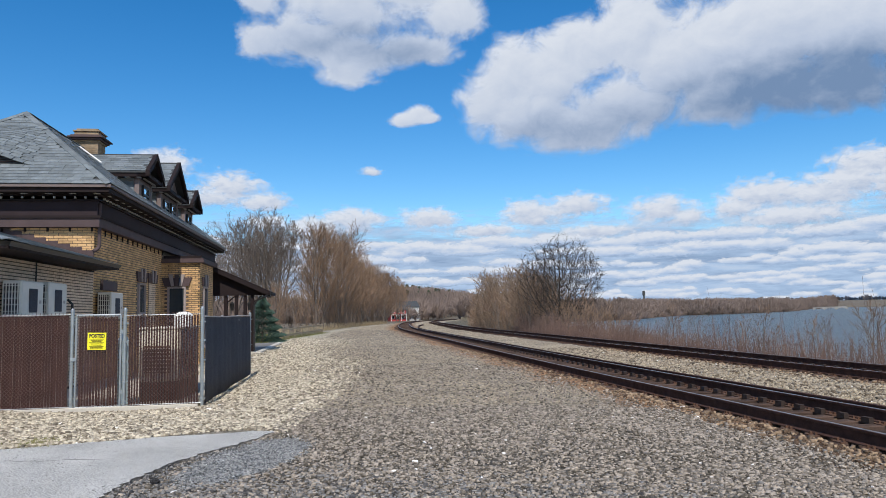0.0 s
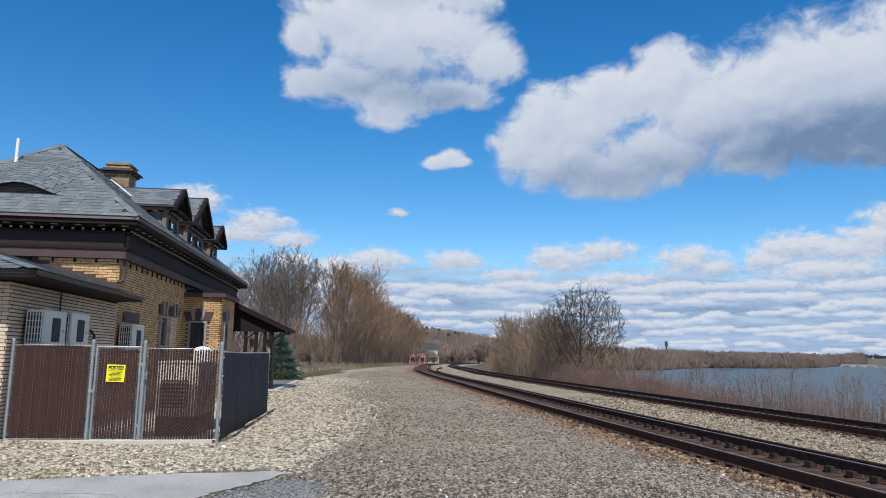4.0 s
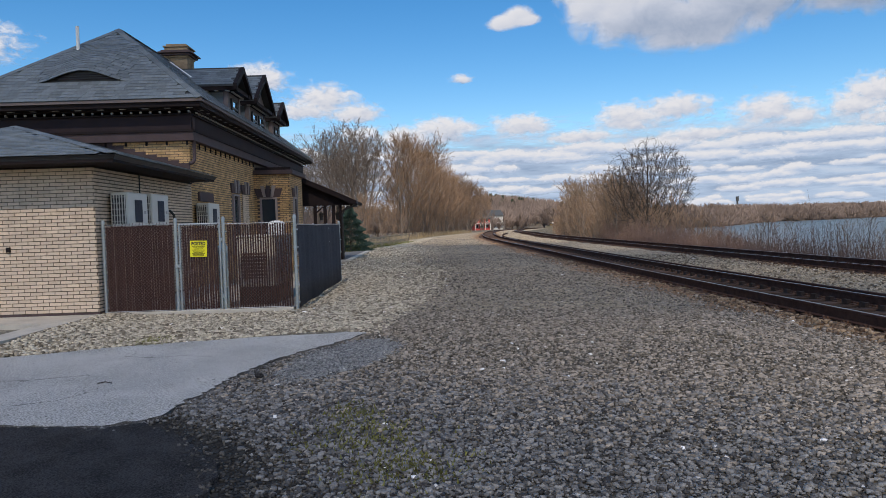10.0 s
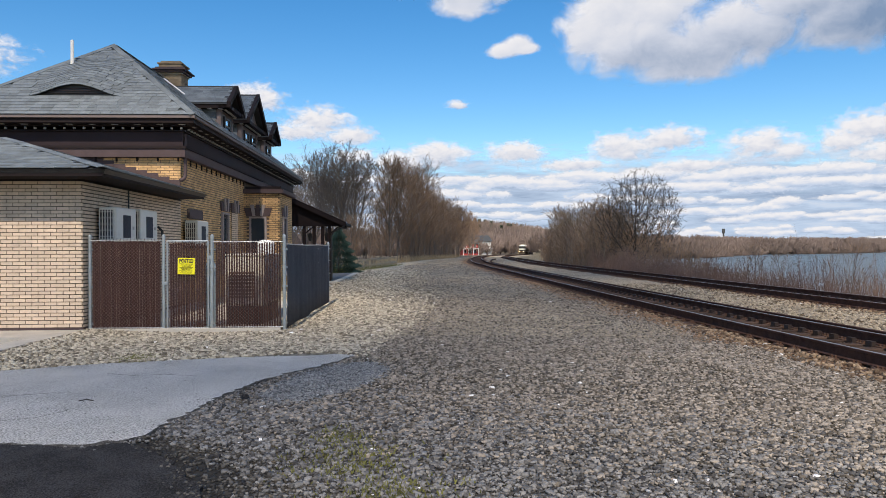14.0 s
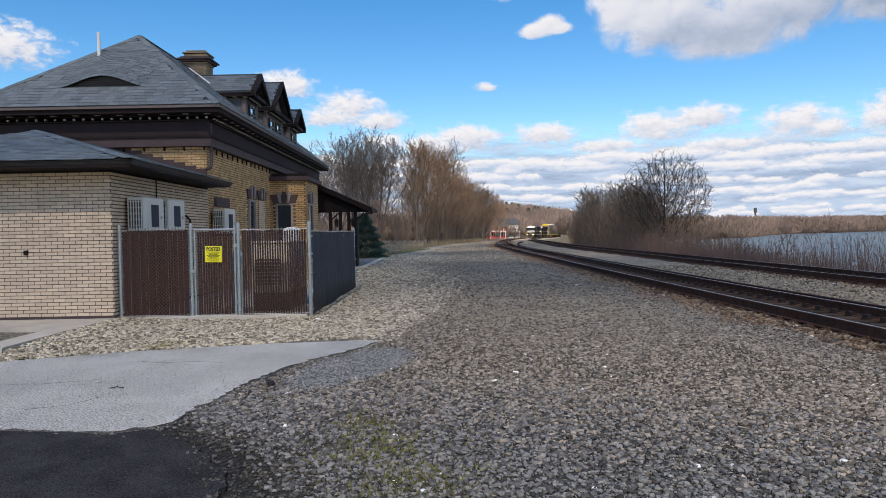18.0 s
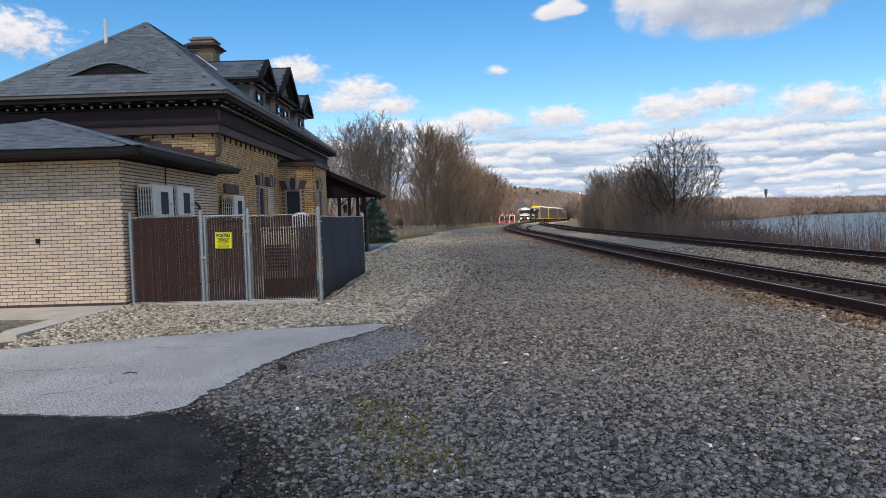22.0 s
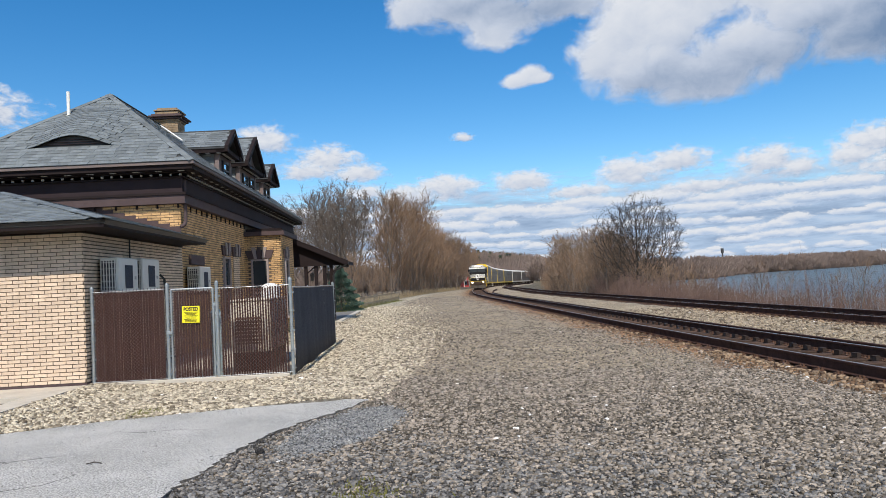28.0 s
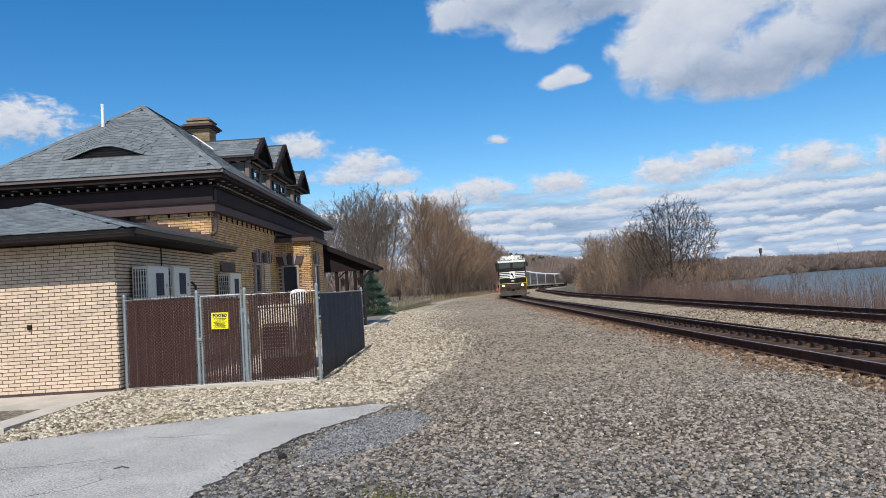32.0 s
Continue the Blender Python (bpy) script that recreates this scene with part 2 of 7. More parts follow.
GRASS = mat("spring_grass", (0.135, 0.135, 0.035), 0.9, 0.3, 1, 20, 0.3, island=0.35)
RED_WALL = mat("red_siding", (0.40, 0.06, 0.055), 0.7, 0.15, 1, 20, 0.1)
LOCO_BLACK = mat("loco_black", (0.013, 0.012, 0.013), 0.5, 0.2, 2, 30, 0.0)
CHIMNEY = mat("chimney_brick", (0.25, 0.185, 0.12), 0.85, 0.3, 3, 70, 0.3, island=0.15)
FRIEZE = mat("dark_plum_paint", (0.032, 0.022, 0.026), 0.75, 0.12, 2.5, 40, 0.05)
GLASS = mat("window_glass", (0.03, 0.04, 0.05), 0.06, 0.05, 2, 10, 0.0)
PANE_SKY = mat("sky_reflecting_pane", (0.75, 0.78, 0.82), 0.08, 0.05, 2, 10, 0.0, metal=0.9)


def ground_material():
    """Crushed stone over dirt: cells of stone with dark joints, tinted by the zone stored on the sheet."""
    m = bpy.data.materials.new("gravel_ground")
    N, L, p = nodes_of(m)
    tc = N.new("ShaderNodeTexCoord")
    vo = N.new("ShaderNodeTexVoronoi")
    vo.inputs["Scale"].default_value = 17
    vo.inputs["Randomness"].default_value = 1.0
    ve = N.new("ShaderNodeTexVoronoi")
    ve.feature = "DISTANCE_TO_EDGE"
    ve.inputs["Scale"].default_value = 17
    big = N.new("ShaderNodeTexNoise")
    big.inputs["Scale"].default_value, big.inputs["Detail"].default_value = 0.55, 6
    for n in (vo, ve, big):
        L.new(tc.outputs["Object"], n.inputs["Vector"])
    zone = N.new("ShaderNodeVertexColor")
    zone.layer_name = "zone"
    sep = N.new("ShaderNodeSeparateColor")
    L.new(vo.outputs["Color"], sep.inputs[0])
    val = N.new("ShaderNodeMapRange")
    val.inputs[3].default_value, val.inputs[4].default_value = 0.6, 1.75
    L.new(sep.outputs[0], val.inputs[0])
    edge = N.new("ShaderNodeMapRange")
    edge.inputs[1].default_value, edge.inputs[2].default_value, edge.inputs[3].default_value = 0.0, 0.12, 0.35
    L.new(ve.outputs[0], edge.inputs[0])
    mul = N.new("ShaderNodeMath")
    mul.operation = "MULTIPLY"
    L.new(val.outputs[0], mul.inputs[0]), L.new(edge.outputs[0], mul.inputs[1])
    bigr = N.new("ShaderNodeMapRange")
    bigr.inputs[1].default_value, bigr.inputs[2].default_value, bigr.inputs[3].default_value, bigr.inputs[4].default_value = 0.3, 0.7, 0.82, 1.18
    L.new(big.outputs[0], bigr.inputs[0])
    mul2 = N.new("ShaderNodeMath")
    mul2.operation = "MULTIPLY"
    L.new(mul.outputs[0], mul2.inputs[0]), L.new(bigr.outputs[0], mul2.inputs[1])
    hsv = N.new("ShaderNodeHueSaturation")
    L.new(zone.outputs[0], hsv.inputs["Color"]), L.new(mul2.outputs[0], hsv.inputs["Value"])
    L.new(hsv.outputs[0], p.inputs["Base Color"])
    p.inputs["Roughness"].default_value = 0.95
    b = N.new("ShaderNodeBump")
    b.inputs["Strength"].default_value, b.inputs["Distance"].default_value = 0.8, 0.03
    L.new(mul.outputs[0], b.inputs["Height"]), L.new(b.outputs[0], p.inputs["Normal"])
    return m


def water_material():
    m = bpy.data.materials.new("river_water")
    N, L, p = nodes_of(m)
    tc = N.new("ShaderNodeTexCoord")
    mp = N.new("ShaderNodeMapping")
    mp.inputs["Scale"].default_value = (0.10, 0.6, 1)
    n = N.new("ShaderNodeTexNoise")
    n.inputs["Scale"].default_value, n.inputs["Detail"].default_value = 1.6, 6
    L.new(tc.outputs["Object"], mp.inputs[0]), L.new(mp.outputs[0], n.inputs[0])
    b = N.new("ShaderNodeBump")
    b.inputs["Strength"].default_value, b.inputs["Distance"].default_value = 1.0, 1.0
    L.new(n.outputs[0], b.inputs["Height"]), L.new(b.outputs[0], p.inputs["Normal"])
    p.inputs["Base Color"].default_value = (0.05, 0.07, 0.075, 1)
    p.inputs["Roughness"].default_value = 0.3
    return m


def stone_mat(name, colours, rough=0.9):
    """Loose stone: each piece takes its own tone from dark to pale, with grain on top."""
    m = bpy.data.materials.new(name)
    N, L, p = nodes_of(m)
    geo = N.new("ShaderNodeNewGeometry")
    cr = N.new("ShaderNodeValToRGB")
    els = cr.color_ramp.elements
    for i, (at, c) in enumerate(colours):
        e = els[0] if i == 0 else els[1] if i == len(colours) - 1 else els.new(at)
        e.position, e.color = at, (*c, 1)
    L.new(geo.outputs["Random Per Island"], cr.inputs[0])
    tc = N.new("ShaderNodeTexCoord")
    n = N.new("ShaderNodeTexNoise")
    n.inputs["Scale"].default_value, n.inputs["Detail"].default_value = 70, 4
    L.new(tc.outputs["Object"], n.inputs[0])
    r = N.new("ShaderNodeMapRange")
    r.inputs[1].default_value, r.inputs[2].default_value, r.inputs[3].default_value, r.inputs[4].default_value = 0.3, 0.7, 0.76, 1.24
    L.new(n.outputs[0], r.inputs[0])
    h = N.new("ShaderNodeHueSaturation")
    L.new(cr.outputs[0], h.inputs["Color"]), L.new(r.outputs[0], h.inputs["Value"])
    L.new(h.outputs[0], p.inputs["Base Color"])
    p.inputs["Roughness"].default_value = rough
    b = N.new("ShaderNodeBump")
    b.inputs["Strength"].default_value, b.inputs["Distance"].default_value = 0.4, 0.006
    L.new(n.outputs[0], b.inputs["Height"]), L.new(b.outputs[0], p.inputs["Normal"])
    return m


STONE_GREY = stone_mat("ballast_stone", [(0.0, (0.046, 0.039, 0.029)), (0.22, (0.108, 0.091, 0.069)), (0.6, (0.182, 0.154, 0.120)), (0.9, (0.261, 0.221, 0.176)), (0.985, (0.314, 0.268, 0.216)), (1.0, (0.412, 0.355, 0.297))])
STONE_DARK = stone_mat("dark_ballast_stone", [(0.0, (0.029, 0.027, 0.028)), (0.25, (0.073, 0.067, 0.064)), (0.65, (0.121, 0.111, 0.102)), (0.95, (0.177, 0.165, 0.155)), (1.0, (0.281, 0.272, 0.261))])
STONE_TAN = stone_mat("tan_ballast_stone", [(0.0, (0.07, 0.05, 0.033)), (0.25, (0.150, 0.112, 0.072)), (0.6, (0.235, 0.182, 0.120)), (0.92, (0.325, 0.258, 0.178)), (1.0, (0.46, 0.39, 0.29))])
STONE_RUST = stone_mat("rusty_ballast_stone", [(0.0, (0.050, 0.026, 0.014)), (0.4, (0.140, 0.076, 0.040)), (0.8, (0.235, 0.138, 0.078)), (1.0, (0.36, 0.26, 0.17))])
STONE_BED = stone_mat("river_stone", [(0.0, (0.111, 0.087, 0.060)), (0.3, (0.264, 0.215, 0.142)), (0.65, (0.416, 0.342, 0.229)), (0.92, (0.508, 0.431, 0.306)), (1.0, (0.671, 0.597, 0.467))])
STONE_BLUE = stone_mat("fine_blue_gravel", [(0.0, (0.090, 0.095, 0.104)), (0.5, (0.190, 0.200, 0.214)), (1.0, (0.340, 0.345, 0.342))])
CRUMB = stone_mat("asphalt_crumb", [(0.0, (0.015, 0.015, 0.016)), (0.6, (0.05, 0.048, 0.045)), (0.9, (0.075, 0.07, 0.062)), (1.0, (0.13, 0.12, 0.105))])
GRIT = stone_mat("drive_grit", [(0.0, (0.10, 0.10, 0.095)), (0.5, (0.34, 0.33, 0.31)), (1.0, (0.62, 0.61, 0.58))])

# matt, weathered paint and iron
for dull in (RAIL, TIE, TRIM, TRIM_LIGHT, FRIEZE, SLAT, SCREEN, ASPHALT_NEW, ASPHALT_OLD, BUFF, BUFF_PIECE, YELLOW_BRICK):
    dull.node_tree.nodes["Principled BSDF"].inputs["Specular IOR Level"].default_value = 0.18

# ---- the line of the railway, the land and the river ----
LINE = [(-60, 18.0), (-30, 13.0), (0, 7.6), (10, 5.78), (20, 4.0), (30, 2.35), (45, 0.0), (60, -2.4), (80, -5.2), (100, -6.9), (120, -8.25), (140, -9.45), (160, -10.4),
        (190, -11.3), (220, -11.3), (260, -9.8), (300, -6.0), (345, 0.5), (400, 11.0), (500, 38.0), (700, 115.0), (950, 240.0)]
LY = np.linspace(-60, 950, 2021)
LX = np.array([spline(LINE, y) for y in LY])
GRADE_FROM, GRADE = 95.0, 0.0065


def line_at(y, off=0.0):
    """Centre of the near track at y, moved by off metres towards the river: place and unit heading."""
    x = float(np.interp(y, LY, LX))
    s = float(np.interp(y + 1, LY, LX) - np.interp(y - 1, LY, LX)) / 2
    k = 1 / math.hypot(1, s)
    return Vector((x + off * k, y - off * s * k, 0.095 - GRADE * max(0.0, y - GRADE_FROM))), Vector((s * k, k, 0))


TRACK_GAP = 6.0
SHORE = [(30, 290), (75, 327), (110, 410), (143, 468), (192, 505), (274, 600), (420, 870), (600, 1150), (1000, 1450), (2600, 1600)]
BED_EDGE = [(8, -2.6), (11.9, -2.9), (15.4, -3.5), (24.6, -4.9), (42, -7.8), (61, -10.3), (87, -11.9), (140, -13.5)]
WATER_Z = -3.4
EDGE_Y, EDGE_X = (-6, 3.0, 4.0, 4.4, 5.0, 5.4, 5.8), (-1.9, -1.7, -1.75, -1.9, -2.27, -2.67, -3.3)    # where the fresh asphalt frays out


def sstep(a, b, x):
    t = np.clip((x - a) / (b - a), 0, 1)
    return t * t * (3 - 2 * t)


def land(x, y):
    """Height and colour of the ground at arrays x, y."""
    x, y = np.asarray(x, float), np.asarray(y, float)
    lat = x - np.interp(y, LY, LX)
    base = -GRADE * np.maximum(0, np.minimum(y, 900) - GRADE_FROM)
    z = base.copy()
    z = z - 0.105 * sstep(-3.6, -1.7, lat)
    z = z - 0.08 * np.exp(-(lat / 0.85) ** 4) - 0.07 * np.exp(-((lat - TRACK_GAP) / 0.85) ** 4)
    z = z - 0.35 * sstep(7.6, 9.5, lat) - 4.6 * sstep(9.0, 19.0, lat)
    xb = np.interp(y, [k[0] for k in BED_EDGE], [k[1] for k in BED_EDGE])
    bed = sstep(0.9, -0.9, x - xb + 0.35 * np.sin(y * 1.7) + 0.2 * np.sin(y * 4.1)) * sstep(9.0, 11.5, y + 0.25 * (-3 - x))
    z = z + 0.06 * bed * sstep(150, 60, y)
    ku, kv = 0.988 * (x + 8.05) + 0.153 * (y - 12.33), -0.153 * (x + 8.05) + 0.988 * (y - 12.33)
    z = z + 0.075 * sstep(1.1, 0.1, ku) * sstep(-0.2, 0.0, ku) * sstep(-4.2, -3.4, kv) * sstep(0.6, -0.2, kv)
    far = sstep(-15, 25, y - np.interp(x, [k[0] for k in SHORE], [k[1] for k in SHORE]))
    far = np.where(x < 30, sstep(285, 300, y), far)
    river = sstep(14, 20, lat) * (1 - far)
    z = np.where(lat > 8, z * (1 - far) + (base * 0 - 2.6 + 2.4 * far) * far, z)
    z = z + 14 * sstep(330, 520, y) * sstep(40, -60, x - 0.05 * y) + 10 * sstep(700, 1500, y) * far
    z = z + 0.012 * np.sin(x * 2.1 + 0.6 * y) * np.sin(y * 1.7 - 0.4 * x)
    c = np.zeros(x.shape + (4,)) + np.array([0.345, 0.285, 0.205, 1])

    def blend(col, w):
        c[..., :3] += (np.array(col) - c[..., :3]) * w[..., None]
    wob = 0.25 * np.sin(y * 1.3) + 0.2 * np.sin(y * 0.47 + 1)
    blend((0.30, 0.28, 0.25), sstep(2.2, 0.0, np.abs(x - 0.2 - 0.02 * y + wob)) * sstep(14, 5, y))
    blend((0.27, 0.15, 0.075), sstep(2.1, 1.5, np.abs(lat + 0.2 + 0.2 * np.sin(y * 1.1))))
    blend((0.10, 0.07, 0.05), sstep(1.1, 0.8, np.abs(lat)))
    blend((0.35, 0.285, 0.2), sstep(2.0, 2.6, lat) * sstep(4.6, 4.0, lat))
    blend((0.42, 0.38, 0.30), bed * 0.85)
    blend((0.24, 0.25, 0.28), sstep(1.1, 0.8, np.hypot((x + 2.42 - 0.12 * (y - 8.7)) / 0.62, (y - 8.65) / 1.5)))
    blend((0.055, 0.05, 0.045), sstep(0.5, 0.05, x - np.interp(y, EDGE_Y, EDGE_X) + 0.1 * np.sin(7 * y)) * sstep(6.1, 5.6, y) * sstep(-9, -6, y))
    blend((0.12, 0.105, 0.075), sstep(8.2, 9.4, lat))
    blend((0.085, 0.115, 0.035), sstep(-11.0, -11.8, x) * sstep(34, 38, y) * sstep(68, 58, y))
    blend((0.15, 0.125, 0.09), sstep(-12.5, -13.6, x - 0.0 * y) * sstep(60, 70, y))
    blend((0.13, 0.11, 0.085), sstep(300, 330, y))
    blend((0.16, 0.125, 0.085), sstep(-21, -26, x) * sstep(20, 30, y))
    # shade in the gaps between near stones, put into the ground colour
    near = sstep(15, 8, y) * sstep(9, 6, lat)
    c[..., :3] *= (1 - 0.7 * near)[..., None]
    return z, c


def ground_z(x, y):
    return float(land(np.array([x]), np.array([y]))[0][0])


def build_ground():
    sx, sy = np.linspace(-7.2, 7.2, 250), np.linspace(-3.6, 7.3, 300)
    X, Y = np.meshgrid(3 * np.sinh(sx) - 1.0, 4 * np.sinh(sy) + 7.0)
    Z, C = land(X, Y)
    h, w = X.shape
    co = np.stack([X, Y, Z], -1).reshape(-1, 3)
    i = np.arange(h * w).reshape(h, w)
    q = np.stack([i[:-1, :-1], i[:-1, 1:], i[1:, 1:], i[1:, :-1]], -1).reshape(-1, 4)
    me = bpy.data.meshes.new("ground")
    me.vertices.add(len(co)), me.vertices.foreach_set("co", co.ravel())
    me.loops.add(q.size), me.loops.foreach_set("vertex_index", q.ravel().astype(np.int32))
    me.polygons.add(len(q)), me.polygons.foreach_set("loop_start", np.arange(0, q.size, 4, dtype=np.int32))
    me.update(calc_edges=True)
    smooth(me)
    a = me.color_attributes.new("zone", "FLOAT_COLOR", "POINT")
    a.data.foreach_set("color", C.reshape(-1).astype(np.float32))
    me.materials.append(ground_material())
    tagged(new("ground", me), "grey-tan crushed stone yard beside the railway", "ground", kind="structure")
    bm = bmesh.new()
    face(bm, [(8, -60, WATER_Z), (3200, -60, WATER_Z), (3200, 1700, WATER_Z), (8, 1700, WATER_Z)])
    single("water", bm, water_material(), "wide blue-grey river with small ripples", "river", kind="structure")


def scatter(name, pts, sizes, material, label, seed, flat=0.6):
    """Crushed stones as one mesh: jittered blocks, each turned its own way."""
    rng = np.random.default_rng(seed)
    n = len(pts)
    cube = np.array([(-1, -1, -1), (1, -1, -1), (1, 1, -1), (-1, 1, -1), (-1, -1, 1), (1, -1, 1), (1, 1, 1), (-1, 1, 1)], float)
    v = cube[None] * (1 + rng.uniform(-0.42, 0.2, (n, 8, 3)))
    v[:, 4:, :2] *= rng.uniform(0.6, 1.0, (n, 1, 1))
    v *= (sizes[:, None] * rng.uniform(0.55, 1.2, (n, 3)) * np.array([1, 1, flat]))[:, None, :]
    a, b = rng.uniform(0, 6.28, n), rng.normal(0, 0.42, n)
    ca, sa, cb, sb = np.cos(a), np.sin(a), np.cos(b), np.sin(b)
    x, y, z = v[..., 0], v[..., 1] * cb[:, None] - v[..., 2] * sb[:, None], v[..., 1] * sb[:, None] + v[..., 2] * cb[:, None]
    v = np.stack([x * ca[:, None] - y * sa[:, None], x * sa[:, None] + y * ca[:, None], z], -1) + pts[:, None, :]
    q = np.array([(0, 3, 2, 1), (4, 5, 6, 7), (0, 1, 5, 4), (1, 2, 6, 5), (2, 3, 7, 6), (3, 0, 4, 7)])
    q = (q[None] + 8 * np.arange(n)[:, None, None]).reshape(-1, 4)
    me = bpy.data.meshes.new(name)
    me.vertices.add(8 * n), me.vertices.foreach_set("co", v.ravel())
    me.loops.add(q.size), me.loops.foreach_set("vertex_index", q.ravel().astype(np.int32))
    me.polygons.add(len(q)), me.polygons.foreach_set("loop_start", np.arange(0, q.size, 4, dtype=np.int32))
    me.update(calc_edges=True)
    me.materials.append(material)
    return tagged(new(name, me), label, "stones", kind="stuff")


DRIVE_TOP = [(-9.5, 6.9), (-6.76, 8.73), (-5.96, 9.28), (-5.0, 9.74), (-4.17, 10.1), (-3.6, 10.39), (-3.06, 10.57), (-2.53, 10.43)]
DRIVE_LOW = [(-2.82, 9.38), (-3.09, 8.79), (-3.23, 8.2), (-3.29, 7.55), (-3.28, 6.85), (-3.3, 6.3), (-3.25, 5.91), (-3.29, 5.69), (-3.58, 5.45), (-3.96, 5.47), (-4.32, 5.46), (-9.5, 5.4)]


def inside(poly, x, y):
    hit = np.zeros(x.shape, bool)
    for (x0, y0), (x1, y1) in zip(poly, poly[1:] + poly[:1]):
        c = (y0 > y) != (y1 > y)
        hit ^= c & (x < (x1 - x0) * (y - y0) / (y1 - y0 + 1e-12) + x0)
    return hit


DARK = [(-9.5, 5.4), (-4.32, 5.44), (-3.96, 5.45), (-3.58, 5.43), (-3.28, 5.6), (-2.9, 5.36), (-2.55, 5.0), (-2.2, 4.65), (-2.05, 4.2), (-2.0, 3.0), (-2.1, 0.0), (-2.2, -6.0), (-9.5, -6.0)]


def build_paving():
    rng = random.Random(4)
    pts = []
    ring = DRIVE_TOP + DRIVE_LOW
    for (x0, y0), (x1, y1) in zip(ring, ring[1:] + ring[:1]):
        n = max(1, int(math.hypot(x1 - x0, y1 - y0) / 0.07))
        for i in range(n):
            k = i / n
            pts.append((x0 + (x1 - x0) * k + rng.uniform(-0.05, 0.03) + 0.02 * math.sin(2.9 * y0 + 5.3 * k * n * 0.07), y0 + (y1 - y0) * k + rng.uniform(-0.04, 0.04), 0.035))
    drive = single("pavement", slab(bmesh.new(), pts, (0, 0, -0.12)), ASPHALT_OLD, "pale worn asphalt drive with a broken edge", "driveway", kind="structure")
    drive.data.materials.append(mat("broken_asphalt", (0.13, 0.125, 0.12), 0.95, 0.5, 20, 90, 1.0, grain=1.0))
    for f in drive.data.polygons:
        f.material_index = 1 if abs(f.normal.z) < 0.5 else 0
    for run in (((-6.3, 6.9), (-5.9, 7.15), (-5.55, 7.2), (-5.1, 7.45)), ((-5.3, 8.6), (-4.9, 8.5), (-4.55, 8.62), (-4.1, 8.55)), ((-4.9, 6.1), (-4.6, 6.3), (-4.5, 6.6))):
        bm = bmesh.new()
        for (x0, y0), (x1, y1) in zip(run[:-1], run[1:]):
            d = Vector((x1 - x0, y1 - y0, 0)).normalized()
            n = Vector((-d.y, d.x, 0)) * 0.004
            a, b = Vector((x0, y0, 0.036)), Vector((x1, y1, 0.036)) + d * 0.01
            slab(bm, [a - n, b - n * 0.6, b + n * 0.6, a + n], (0, 0, 0.0015))
        part("crack", bm, ASPHALT_NEW, drive, "thin dark crack")
    tw = bmesh.new()
    pipe(tw, [(-4.63, 7.0, 0.045), (-4.56, 7.03, 0.055), (-4.48, 7.02, 0.044)], 0.006, 5)
    single("twig", tw, DARK_BARK, "short dark twig lying on the drive", "twig")
    pts = []
    for j, ((x0, y0), (x1, y1)) in enumerate(zip(DARK, DARK[1:] + DARK[:1])):
        n = max(1, int(math.hypot(x1 - x0, y1 - y0) / 0.08)) if 4 <= j < 9 else 1
        for i in range(n):
            k = i / n
            pts.append((x0 + (x1 - x0) * k + (rng.uniform(-0.05, 0.03) if n > 1 else 0), y0 + (y1 - y0) * k + (rng.uniform(-0.02, 0.02) if n > 1 else 0), 0.028))
    single("pavement_patch", slab(bmesh.new(), pts, (0, 0, -0.1)), ASPHALT_NEW, "fresh black asphalt patch joined to the old drive", "pavement", kind="structure")


